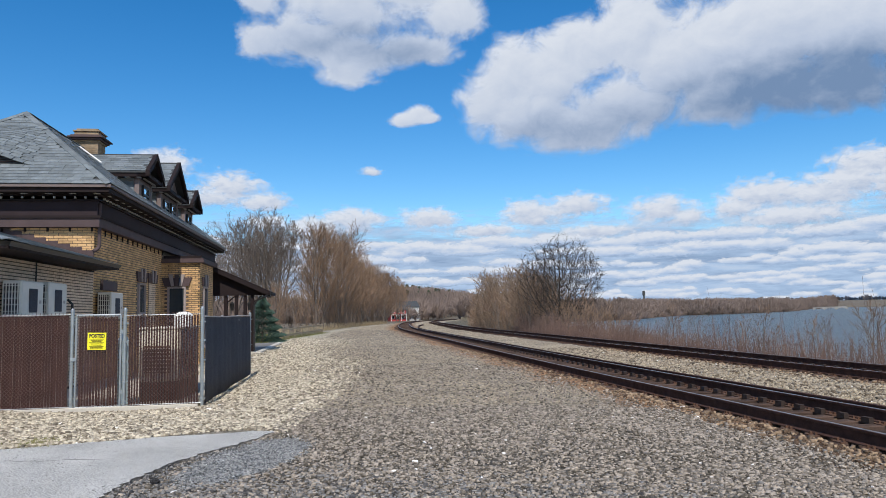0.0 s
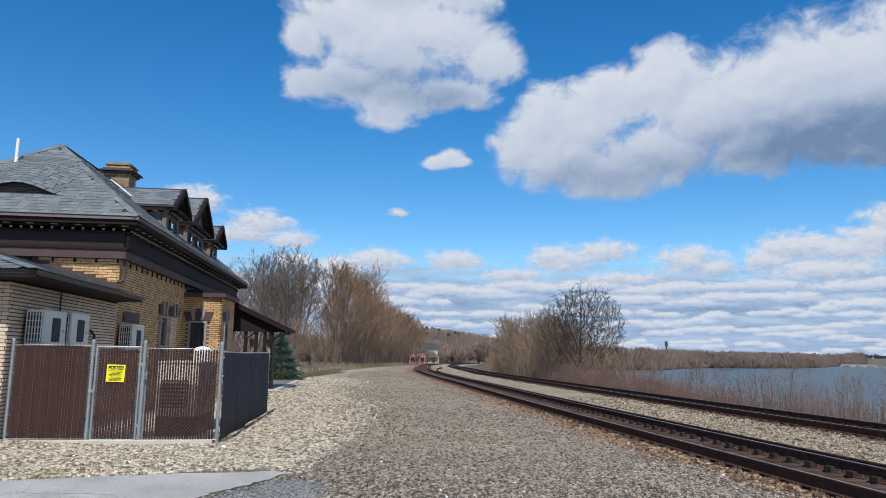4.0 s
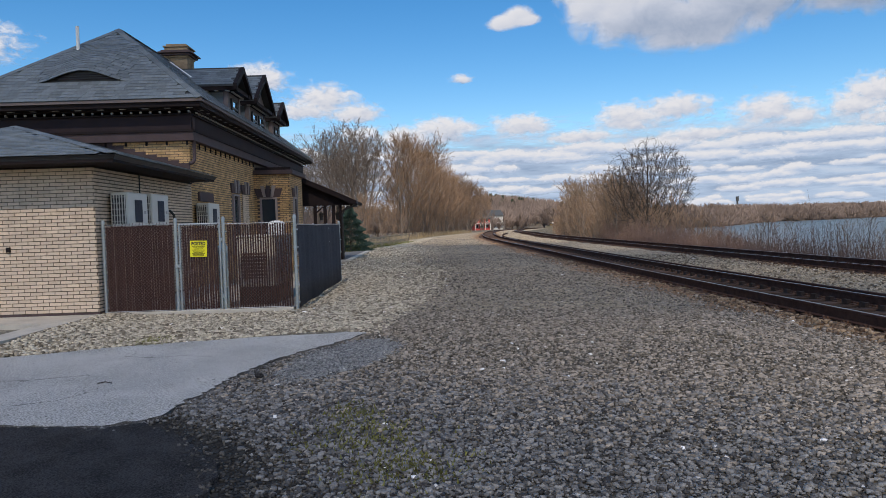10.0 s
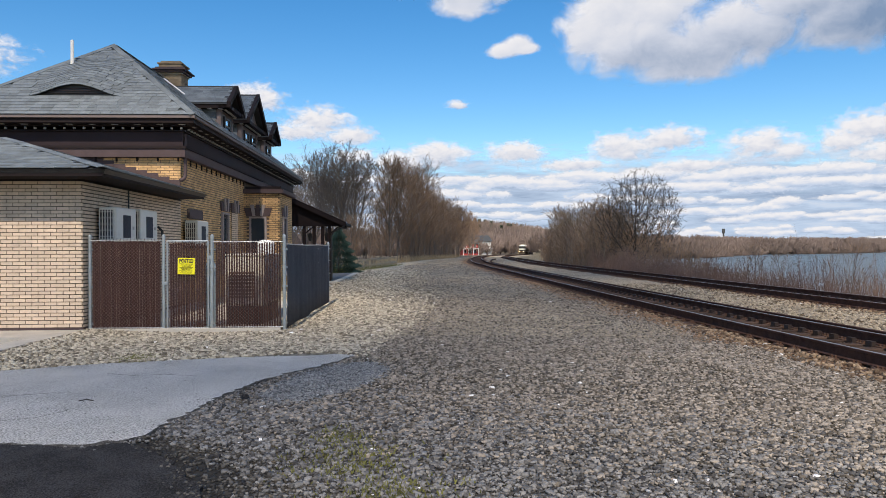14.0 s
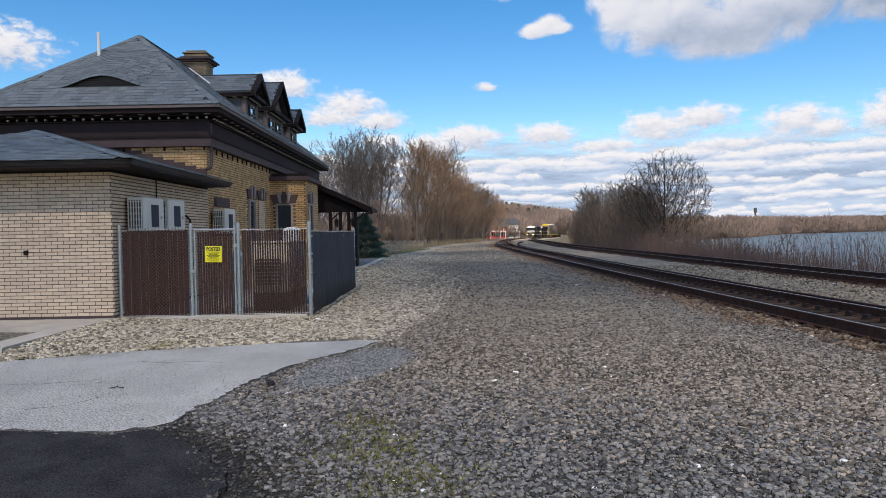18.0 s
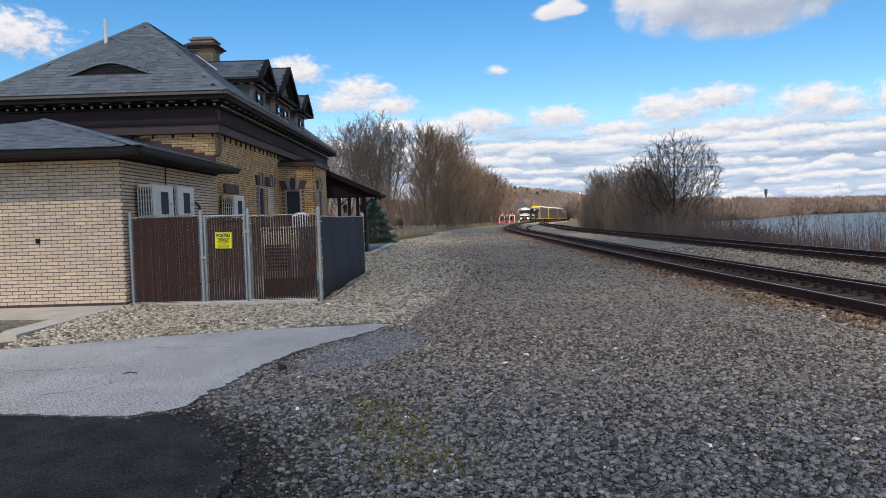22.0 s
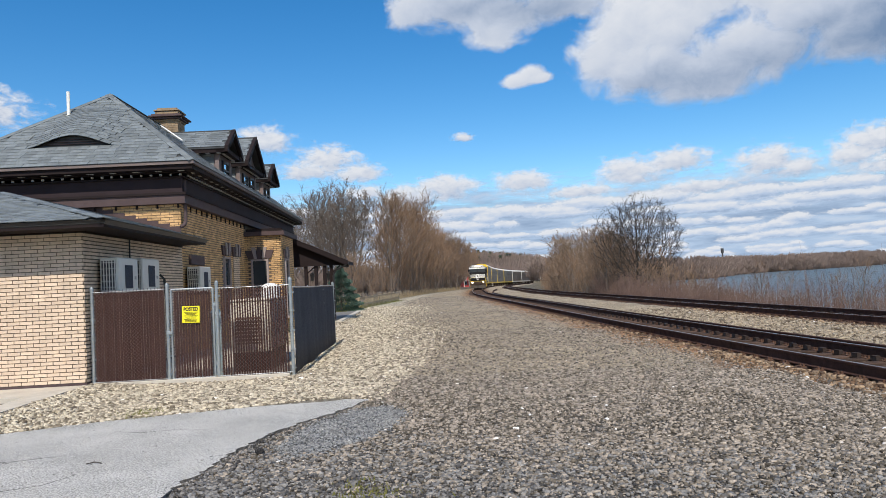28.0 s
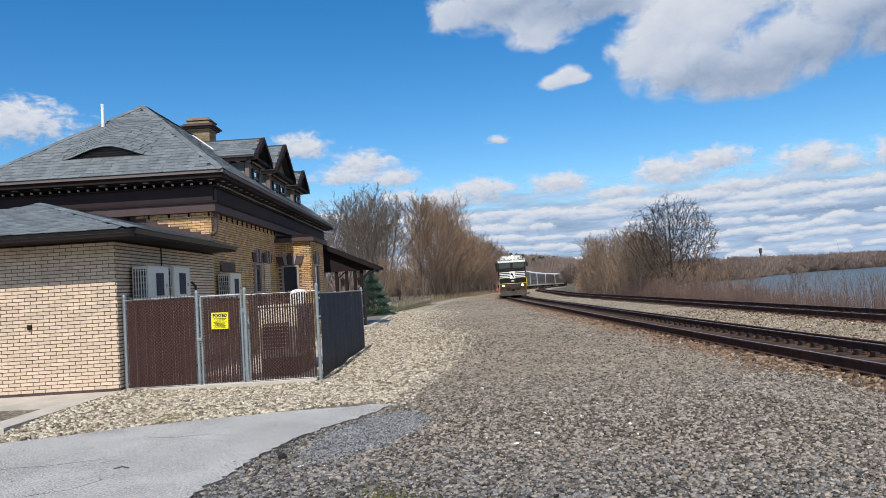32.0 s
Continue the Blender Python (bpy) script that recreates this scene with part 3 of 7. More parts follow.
def build_stones():
    rng = np.random.default_rng(7)

    def spread(n, x0, x1, y0, y1, keep):
        x, y = rng.uniform(x0, x1, n), rng.uniform(y0, y1, n)
        lat = x - np.interp(y, LY, LX)
        xb = np.interp(y, [k[0] for k in BED_EDGE], [k[1] for k in BED_EDGE])
        ok = keep(x, y, lat, xb) & ~inside(DRIVE_TOP + DRIVE_LOW, x, y) & (~inside(DARK, x, y) | (rng.random(len(x)) < 0.006))
        x, y = x[ok], y[ok]
        return np.stack([x, y, land(x, y)[0] + 0.008], 1)
    patch = lambda x, y: np.hypot((x + 2.42 - 0.12 * (y - 8.7)) / 0.62, (y - 8.65) / 1.5) + 0.25 * rng.random(len(x)) < 1.05
    yard = lambda x, y, lat, xb: (lat < -1.3 - 0.35 * rng.random(len(x))) & ((x > xb - 0.2 + 0.4 * rng.random(len(x))) | ((y < 9.9) & (x > -4.2))) & (np.abs(x / np.maximum(y, 1) - 0.0) < 0.9) & ~patch(x, y) & ((y > 5.9) | (rng.random(len(x)) < np.clip((x - np.interp(y, EDGE_Y, EDGE_X)) / 0.75, 0, 1)))
    a = np.vstack([spread(66000, -4.2, 6, 3.4, 8.0, yard), spread(40000, -4.2, 6, 8, 13, yard), spread(16000, -5, 5, 13, 24, yard), spread(9000, -7, 4, 22, 38, yard), spread(11000, -13, 2, 36, 75, yard)])
    size = (0.008 + 0.018 * rng.random(len(a)) ** 1.7) * (1 + a[:, 1] / 70)
    # nearer stones take the darker tones, mixed in at random
    dark_ones = a[:, 1] + 0.35 * (a[:, 0] + 1) < 5.2 + 3.2 * rng.random(len(a))
    scatter("ballast_stones", a[~dark_ones], size[~dark_ones], STONE_GREY, "loose grey crushed stone covering the yard", 1, 0.5)
    scatter("ballast_stones", a[dark_ones], size[dark_ones], STONE_DARK, "dark crushed stone near the asphalt", 9, 0.5)
    rusty = lambda x, y, lat, xb: ((lat < -0.95) & (lat > -1.6)) | ((np.abs(lat) < 0.62) & (rng.random(len(x)) < 0.22)) | ((lat > 0.9) & (lat < 1.9)) | ((lat > 4.4) & (lat < 5.1))
    b = np.vstack([spread(15000, 0.5, 12, 5, 16, rusty), spread(8000, -3, 10, 16, 34, rusty)])
    scatter("rusty_ballast_stones", b, rng.uniform(0.016, 0.036, len(b)) * (1 + b[:, 1] / 60), STONE_RUST, "rust-stained ballast stones along the rails", 2)
    mid = lambda x, y, lat, xb: (lat > 1.7) & (lat < 4.7)
    b = np.vstack([spread(16000, 3, 13, 5, 16, mid), spread(9000, 0, 10, 16, 34, mid)])
    scatter("ballast_stones", b, rng.uniform(0.014, 0.034, len(b)) * (1 + b[:, 1] / 60), STONE_TAN, "loose grey-tan ballast between the two tracks", 8)
    bedf = lambda x, y, lat, xb: (x < xb + (0.9 + np.clip((y - 11) / 8, 0, 1.4)) * rng.random(len(x)) ** 2) & (y > np.interp(x, [p[0] for p in DRIVE_TOP], [p[1] for p in DRIVE_TOP]) - 0.05)
    c = np.vstack([spread(24000, -8.2, -2.4, 8.0, 13.4, bedf), spread(15000, -6.5, -2.4, 13, 20, bedf), spread(13000, -10, -2.8, 19.5, 28, bedf), spread(9000, -12.5, -4.5, 28, 50, bedf)])
    keep = ~((c[:, 0] < -4.6 + 0.155 * (12.9 - c[:, 1])) & (c[:, 1] > 12.42 + 0.155 * (c[:, 0] + 8.02)) & (c[:, 1] < 19.4))
    keep &= (c[:, 1] < 19.4) | (c[:, 0] > -7.75 - 0.155 * (c[:, 1] - 12.33))
    keep &= ~((c[:, 1] > 30.6) & (c[:, 0] < -5.4 - 0.155 * (c[:, 1] - 12.33) - 0.0))
    keep &= (c[:, 0] > -7.42 - 0.155 * (c[:, 1] - 8.9)) | (c[:, 1] > 19.4)
    c = c[keep]
    scatter("river_stones", c, rng.uniform(0.013, 0.034, len(c)) * (1 + c[:, 1] / 60), STONE_BED, "pale rounded river stones bedded beside the building", 3, 0.55)

    def loose(n, x0, x1, y0, y1, keep, z=None):
        x, y = rng.uniform(x0, x1, n), rng.uniform(y0, y1, n)
        ok = keep(x, y)
        x, y = x[ok], y[ok]
        return np.stack([x, y, land(x, y)[0] + 0.006 if z is None else np.full(len(x), z)], 1)
    e = loose(16000, -3.4, -1.4, 6.9, 10.4, lambda x, y: patch(x, y) & ~inside(DRIVE_TOP + DRIVE_LOW, x, y))
    scatter("fine_gravel", e, rng.uniform(0.006, 0.015, len(e)), STONE_BLUE, "fine blue-grey gravel spilled beside the drive", 4)
    e = loose(18000, -4.2, -0.6, 2.6, 6.0, lambda x, y: np.abs(x - np.interp(y, EDGE_Y, EDGE_X) - 0.3) < 0.75 * rng.random(len(x)) ** 1.3)
    e[:, 2] = np.maximum(e[:, 2], np.where(inside(DARK, e[:, 0], e[:, 1]), 0.03, -1))
    scatter("asphalt_crumbs", e, rng.uniform(0.005, 0.017, len(e)), CRUMB, "black asphalt crumbs fraying into the gravel", 5)
    lump = bmesh.new()
    bmesh.ops.create_icosphere(lump, subdivisions=2, radius=0.04, matrix=Matrix.Translation((-3.03, 7.43, 0.03)) @ Matrix.Diagonal((1.3, 0.9, 0.7, 1)))
    for vert in lump.verts:
        vert.co += Vector((1, 0.7, 0.5)) * float(rng.uniform(-0.008, 0.008))
    single("asphalt_lump", lump, ASPHALT_NEW, "broken lump of black asphalt beside the drive", "asphalt lump")
    ring = DRIVE_TOP + DRIVE_LOW
    e = loose(5200, -6.8, -2.5, 5.4, 10.6, lambda x, y: inside(ring, x, y), 0.037)
    scatter("drive_grit", e, rng.uniform(0.003, 0.008, len(e)), GRIT, "pale grit on the worn drive", 6, 0.4)
    edge = []
    for (x0, y0), (x1, y1) in zip(DRIVE_LOW[:-2], DRIVE_LOW[1:-1]):
        n = int(math.hypot(x1 - x0, y1 - y0) * 90)
        k = rng.random(n)
        edge.append(np.stack([x0 + (x1 - x0) * k + rng.normal(0.07, 0.07, n), y0 + (y1 - y0) * k + rng.normal(0, 0.05, n), np.full(n, 0.02)], 1))
    e = np.vstack(edge)
    scatter("edge_grit", e, rng.uniform(0.006, 0.018, len(e)), STONE_DARK, "broken dark crumbs along the drive's edge", 7)


RAIL_PROFILE = [(-0.07, -0.19), (0.07, -0.19), (0.07, -0.178), (0.012, -0.16), (0.009, -0.045), (0.036, -0.035), (0.036, -0.006), (0.028, 0.0), (-0.028, 0.0), (-0.036, -0.006), (-0.036, -0.035), (-0.009, -0.045), (-0.012, -0.16), (-0.07, -0.178)]


def rail_mesh(offs, y0, y1, step=1.5, drop=0.0):
    """A rail swept along the line; offs(y) is its distance from the near track's centre."""
    v, f = [], []
    n = int((y1 - y0) / step) + 1
    k = len(RAIL_PROFILE)
    for i in range(n):
        y = y0 + (y1 - y0) * i / (n - 1)
        p, d = line_at(y, offs(y))
        side = Vector((d.y, -d.x, 0))
        for a, b in RAIL_PROFILE:
            q = p + side * a + Vector((0, 0, b - drop))
            v.append(q[:])
    for i in range(n - 1):
        for j in range(k):
            f.append((i * k + j, i * k + (j + 1) % k, (i + 1) * k + (j + 1) % k, (i + 1) * k + j))
    f.append(tuple(range(k)))
    f.append(tuple((n - 1) * k + j for j in range(k))[::-1])
    return v, f


def add_rail(parent, offs, y0, y1, name="rail", label="", shiny=True, drop=0.0):
    ob = part(name, rail_mesh(offs, y0, y1, drop=drop), RAIL, parent, label)
    ob.data.materials.append(RAIL_TOP)
    if shiny:
        k = len(RAIL_PROFILE)
        for i, p in enumerate(ob.data.polygons):
            if len(p.vertices) == 4 and i % k == 7:
                p.material_index = 1
    return ob


def build_tracks():
    tie = bpy.data.meshes.new("tie")
    b = nb(-1.3, 1.3, -0.115, 0.115, -0.09, 0.09, bev=0.012)
    b.to_mesh(tie), b.free()
    tie.materials.append(TIE)
    rng = random.Random(9)
    for name, off, y0, singles, label in (("railway_track", 0.0, -25.0, 150, "near railway track, rusty rails on dark wooden ties"), ("railway_track", TRACK_GAP, -20.0, 90, "far railway track curving along the river")):
        tr = thing(name, label, "railway track", group="main line tracks")
        for s in (-0.755, 0.755):
            add_rail(tr, lambda y, s=s: off + s, y0, 520)
        rest, plates, spikes, gap_blocks = [], [], [], []
        y, n = 3.0, 0
        while y < 330:
            p, d = line_at(y, off)
            a = math.atan2(-d.x, d.y) + rng.uniform(-0.012, 0.012)
            c = Vector((p.x + rng.uniform(-0.05, 0.05), p.y, p.z - 0.19 - 0.015 - 0.09 + rng.uniform(-0.006, 0.004)))
            if n < singles:
                t = new("tie", tie)
                t.parent = tr
                t.matrix_local = Matrix.Translation(c) @ Matrix.Rotation(a, 4, "Z")
            else:
                rest.append((c, (1.3, 0.115, 0.09), ((math.cos(a), math.sin(a), 0), (-math.sin(a), math.cos(a), 0), (0, 0, 1))))
            if y < 60:
                ax = ((d.y, -d.x, 0), (d.x, d.y, 0), (0, 0, 1))
                # dark block against the rail stands in for the shaded gap below it
                q, _ = line_at(y + 0.265, off + 0.64)
                gap_blocks.append((Vector((q.x, q.y, q.z - 0.175)), (0.04, 0.085, 0.045), ax))
                for s in (-0.755, 0.755):
                    q, _ = line_at(y, off + s)
                    plates.append((Vector((q.x, q.y, q.z - 0.198)), (0.17, 0.095, 0.009), ax))
                    for e in (-0.1, 0.1):
                        for g in (-0.05, 0.05):
                            w = q + Vector(ax[0]) * e + Vector(ax[1]) * g
                            spikes.append((Vector((w.x, w.y, w.z - 0.175)), (0.016, 0.014, 0.02), ax))
            n += 1
            y += 0.53 * d.y
        part("far_tie_row", blocks(rest), TIE, tr, "wooden ties further along", "stuff")
        place_blocks(gap_blocks, tr, "rail_gap_block", GAP_BLOCK, GAP_BLOCK, "far_gap_run", "dark blocks for the gaps under the rail", 90)
        place_blocks(plates, tr, "tie_plate", RUST, RUST, "far_plate_run", "rusty steel tie plates", 130)
        part("spike_row", blocks(spikes), RUST, tr, "rusty rail spikes", "stuff")
    spare = thing("spare_rail", "loose rusty rail lying along the outer tie ends", "rail")
    add_rail(spare, lambda y: 1.18 + 1.75 * max(0.0, (y - 66) / 44) ** 2, -25, 110, "rail", shiny=False, drop=0.02)


build_ground()
build_paving()
build_tracks()

# ---- the station: local frame u along its front, v away from the drive ----
STATION = pose(-8.05, 12.33, 0, 0, 0, 8.8)
PITCH = 0.795   # slope of the main roof
RIDGE_U = -2.8


def brick_rows(width, z0, z1, seed, bl=0.222, gap=0.0135, course=0.0665, skip=None):
    """Bricks of a running bond on a wall: start, end, bottom, top, pushed out by."""
    rng = random.Random(seed)
    rows, k, z = [], 0, z0
    while z < z1 - 0.02:
        x = -(bl / 2) * (k % 2)
        top = min(z + course - gap, z1)
        while x < width - 0.03:
            a, b = max(0, x), min(width, x + bl - gap)
            if b - a > 0.02 and not (skip and skip((a + b) / 2, (z + top) / 2)):
                rows.append((a, b, z, top, rng.uniform(0.006, 0.012)))
            x += bl
        z += course
        k += 1
    return rows


def wall_bricks(rows, origin, along, normal, depth=0.03):
    """Boxes for brick rows on a plane at origin."""
    o, a, n = Vector(origin), Vector(along), Vector(normal)
    out = []
    for s, e, b, t, push in rows:
        c = o + a * (s + e) / 2 + Vector((0, 0, (b + t) / 2)) + n * (push - depth / 2)
        out.append((c, ((e - s) / 2, depth / 2, (t - b) / 2), (a, n, Vector((0, 0, 1)))))
    return out


def shingle_rows(origin, along, up, inside_fn, length, rise, seed, w=0.28, expo=0.16, th=0.012):
    """Overlapping slates on a roof plane, lower edges proud."""
    rng = random.Random(seed)
    o, a, u = Vector(origin), Vector(along).normalized(), Vector(up).normalized()
    n = a.cross(u)
    if n.z < 0:
        n = -n
    rows, r = [], 0
    while r * expo < rise:
        x = -w * rng.random()
        while x < length:
            ww = w * rng.uniform(0.8, 1.15)
            cx, cy = x + ww / 2, r * expo + expo * 0.62
            if inside_fn(cx, cy, ww / 2):
                tilt = (u * 1.0 - n * 0.055).normalized()
                nn = a.cross(tilt)
                if nn.z < 0:
                    nn = -nn
                rows.append((o + a * cx + u * cy + n * (0.016 + rng.uniform(0, 0.004)), (ww / 2 - 0.004, expo * 0.62, th / 2), (a, tilt, nn)))
            x += ww
        r += 1
    return rows


LATE = []   # pieces of walls and roofs, built last


def wall_shell(name, pts, thick, parent, label=""):
    """A wall of mortar colour along u,v points from z0 to z1."""
    (u0, v0), (u1, v1), z0, z1 = pts
    a = Vector((u1 - u0, v1 - v0, 0)).normalized()
    n = Vector((a.y, -a.x, 0))
    bm = bmesh.new()
    slab(bm, [(u0, v0, z0), (u1, v1, z0), (u1, v1, z1), (u0, v0, z1)], -n * thick)
    return part(name, bm, MORTAR, parent, label)


def sash(parent, o, along, out, w, h, name="window", panes=2, pane=None, frame_mat=None, label=""):
    """A window in a wall: reveal, frame bars, panes and sill; o is the lower left corner on the wall."""
    o, a, n = Vector(o), Vector(along), Vector(out)
    up = Vector((0, 0, 1))
    fm = frame_mat or TRIM
    g = part(name, blocks([(o + a * w / 2 + up * h / 2 - n * 0.03, (w / 2, 0.02, h / 2), (a, n, up))]), BLACK, parent, label)
    fr = []
    for s in (0.03, w - 0.03):
        fr.append((o + a * s + up * h / 2 + n * 0.015, (0.035, 0.04, h / 2), (a, n, up)))
    for z in (0.03, h - 0.03, h / 2):
        fr.append((o + a * w / 2 + up * z + n * 0.015, (w / 2, 0.035, 0.03), (a, n, up)))
    part("window_frame", blocks(fr), fm, g)
    for i in range(panes):
        z0 = 0.05 + i * (h - 0.08) / panes
        part("pane", blocks([(o + a * w / 2 + up * (z0 + (h - 0.1) / panes / 2) + n * 0.002, (w / 2 - 0.05, 0.006, (h - 0.1) / panes / 2 - 0.01), (a, n, up))]), pane or GLASS, g)
    part("window_sill", blocks([(o + a * w / 2 - up * 0.04 + n * 0.05, (w / 2 + 0.08, 0.09, 0.04), (a, n, up))]), fm, g)
    return g


def lintel(parent, o, along, out, w, key=True):
    """A stone head with flared ends and a keystone above an opening."""
    o, a, n, up = Vector(o), Vector(along), Vector(out), Vector((0, 0, 1))
    bm = bmesh.new()
    slab(bm, [o + a * -0.1, o + a * (w + 0.1), o + a * (w + 0.2) + up * 0.3, o + a * -0.2 + up * 0.3], n * 0.05)
    part("lintel", bm, TRIM_LIGHT, parent)
    if key:
        for s, t in ((-0.13, -0.2), (0.0, 0.0), (0.13, 0.2)):
            bm = bmesh.new()
            c = o + a * (w / 2)
            slab(bm, [c + a * (s - 0.045) + n * 0.05, c + a * (s + 0.045) + n * 0.05, c + a * (s + t * 0.35 + 0.07) + up * 0.4 + n * 0.05, c + a * (s + t * 0.35 - 0.07) + up * 0.4 + n * 0.05], n * 0.04)
            part("keystone", bm, SASH if s else TRIM_LIGHT, parent)


def build_station():
    st = thing("station_building", "yellow-brick railway station with brown trim and slate hip roof", "building", STATION)
    U, V = Vector((1, 0, 0)), Vector((0, 1, 0))
    # brick walls
    runs = [((-5.6, 5.5), (0, 5.5), 0.1, 3.95), ((0, 5.5), (0, 12.4), 0.1, 3.95), ((0, 12.4), (1.25, 12.4), 0.1, 3.55), ((1.25, 12.4), (1.25, 14.9), 0.1, 3.55), ((1.25, 14.9), (0, 14.9), 0.1, 3.55), ((0, 14.9), (0, 22.2), 0.1, 3.95)]
    for r in runs:
        wall_shell("wall", r, 0.3, st, "yellow brick wall")
    part("wall", nb(-0.3, 0.0, 12.4, 14.9, 3.3, 3.95), MORTAR, st)
    part("wall", nb(-5.6, 0, 21.9, 22.2, 0.1, 3.95), MORTAR, st, "rear wall")
    part("wall", nb(-5.6, -5.3, 5.5, 22.2, 0.1, 3.95), MORTAR, st, "side wall")
    holes = {1: [(3.85, 4.65, 0.9, 2.78)], 2: [(0.2, 0.8, 0.4, 2.75)], 3: [(0.5, 1.2, 0.7, 2.75)]}
    for i, (p, q, z0, z1) in enumerate(runs):
        a = (Vector((*q, 0)) - Vector((*p, 0)))
        w = a.length
        a.normalize()
        n = Vector((a.y, -a.x, 0))
        hs = holes.get(i, [])
        rows = brick_rows(w, z0, z1, 20 + i, gap=0.0135 if i == 0 else 0.019, skip=lambda x, z, hs=hs: any(h[0] < x < h[1] and h[2] < z < h[3] for h in hs))
        LATE.append(lambda rows=rows, p=p, a=a, n=n, i=i: part("brickwork", blocks(wall_bricks(rows, (*p, 0), a, n)), YELLOW_BRICK, st, "courses of yellow brick", "stuff"))
    # openings on the track side
    sash(st, (0.015, 9.4, 0.9), V, U, 0.75, 1.85, frame_mat=SASH, label="tall narrow sash window")
    lintel(st, (0.012, 9.4, 2.78), V, U, 0.75, True)
    part("blind_window", blocks([(Vector((0.012, 11.05, 1.85)), (0.42, 0.006, 0.95), (V, U, Vector((0, 0, 1))))]), MORTAR, st, "bricked-up window opening")
    LATE.append(lambda: part("brickwork", blocks(wall_bricks(brick_rows(0.8, 0.95, 2.78, 41), (0.02, 10.65, 0), V, U)), BUFF, st, "pale infill brick", "stuff"))
    lintel(st, (0.012, 10.65, 2.8), V, U, 0.8, True)
    a = Vector((1, 0, 0))
    n = Vector((a.y, -a.x, 0))
    o = Vector((0, 12.4, 0)) + a * 0.2 + n * 0.015
    sash(st, o + Vector((0, 0, 0.4)), a, n, 0.6, 2.33, pane=GLASS, frame_mat=SASH, label="dark tall window in the bay")
    lintel(st, o + Vector((0, 0, 2.75)), a, n, 0.6, True)
    sash(st, (1.265, 12.9, 0.7), V, U, 0.7, 2.05, frame_mat=SASH, label="narrow bay window")
    lintel(st, (1.262, 12.9, 2.76), V, U, 0.7, True)
    part("lintel", nb(0.012, 0.08, 6.0, 7.2, 2.42, 2.66), TRIM_LIGHT, st)
    # bay roof and cap
    bm = bmesh.new()
    slab(bm, [(0.0, 12.25, 3.55), (1.4, 12.25, 3.55), (1.4, 15.05, 3.55), (0.0, 15.05, 3.55)], (0, 0, 0.14))
    part("bay_cornice", bm, TRIM_LIGHT, st, "brown cornice of the bay")
    bm = bmesh.new()
    slab(bm, [(0.07, 12.32, 3.69), (1.32, 12.32, 3.69), (1.32, 14.98, 3.69), (0.07, 14.98, 3.69)], (0, 0, 0.1))
    part("bay_roof", bm, TRIM, st)
    # frieze and cornice, in steps
    def band(name, out, z0, z1, m, label=""):
        for x0, x1, y0, y1 in ((-5.6 - out, out, 5.5 - out, 5.5), (0, out, 5.5, 22.2), (-5.6 - out, out, 22.2, 22.2 + out), (-5.6 - out, -5.6, 5.5, 22.2)):
            part(name, nb(x0, x1, y0, y1, z0, z1), m, st, label)
    band("architrave", 0.17, 3.95, 4.17, TRIM_LIGHT)
    band("moulding", 0.21, 4.17, 4.23, TRIM)
    band("frieze", 0.10, 4.23, 4.60, FRIEZE, "brown painted frieze")
    band("bed_moulding", 0.16, 4.60, 4.64, TRIM)
    band("corona", 0.22, 4.72, 4.757, TRIM)
    band("soffit", 0.42, 4.757, 4.79, TRIM, "dark boarded soffit")
    band("fascia", 0.47, 4.77, 4.89, TRIM)
    band("gutter", 0.53, 4.885, 4.955, DORMER, "brown metal gutter")
    den, mod = [], []
    for i in range(24):
        den.append((Vector((-5.5 + i * 0.243, 5.5 - 0.19, 4.675)), (0.026, 0.026, 0.024), XYZ))
    for i in range(11):
        mod.append((Vector((-5.45 + i * 0.56, 5.5 - 0.31, 4.75)), (0.075, 0.04, 0.007), XYZ))
    for i in range(67):
        den.append((Vector((0.19, 5.6 + i * 0.243, 4.675)), (0.026, 0.026, 0.024), XYZ))
    for i in range(29):
        mod.append((Vector((0.31, 5.65 + i * 0.56, 4.751)), (0.035, 0.075, 0.006), XYZ))
    LATE.append(lambda: place_blocks(den, st, "dentil", PALE, PALE, "dentils", "", 300))
    LATE.append(lambda: place_blocks(mod, st, "modillion", PALE, PALE, "modillions", "", 300))
    drip = []
    for i in range(9):
        drip.append((Vector((-4.2 + i * 0.52, 5.47, 3.9)), (0.018, 0.03, 0.05), XYZ))
    for i in range(14):
        drip.append((Vector((0.035, 5.75 + i * 0.5, 3.88)), (0.016, 0.014, 0.075), XYZ))
    place_blocks(drip, st, "bracket", TRIM, TRIM, "brackets", "", 300)
    bm = bmesh.new()
    pipe(bm, [(0.12, 5.52, 4.55), (0.12, 5.52, 3.5), (0.1, 5.46, 3.4), (0.02, 5.4, 3.35)], 0.045, 8)
    part("downspout", bm, TRIM_LIGHT, st)
    # hip roof
    eu, ev, ez = 0.52, 4.98, 4.96
    lw = -5.6 - 0.52
    back = 22.2 + 0.52
    k = eu - RIDGE_U
    top = ez + k * PITCH
    front_apex, back_apex = (RIDGE_U, ev + k, top), (RIDGE_U, back - k, top)
    for nm, pts in (("roof", [(lw, ev, ez), (eu, ev, ez), front_apex]), ("roof", [(eu, ev, ez), (eu, back, ez), back_apex, front_apex]), ("roof", [(eu, back, ez), (lw, back, ez), back_apex]), ("roof", [(lw, back, ez), (lw, ev, ez), front_apex, back_apex])):
        bm = bmesh.new()
        slab(bm, pts, (0, 0, -0.06))
        part(nm, bm, SLATE_BASE, st, "grey slate hip roof")
    rise = math.hypot(k, k * PITCH)
    upf = Vector((0, 1, PITCH)).normalized()
    width = eu - lw

    def in_front(x, y, hw):
        s = y / rise * k
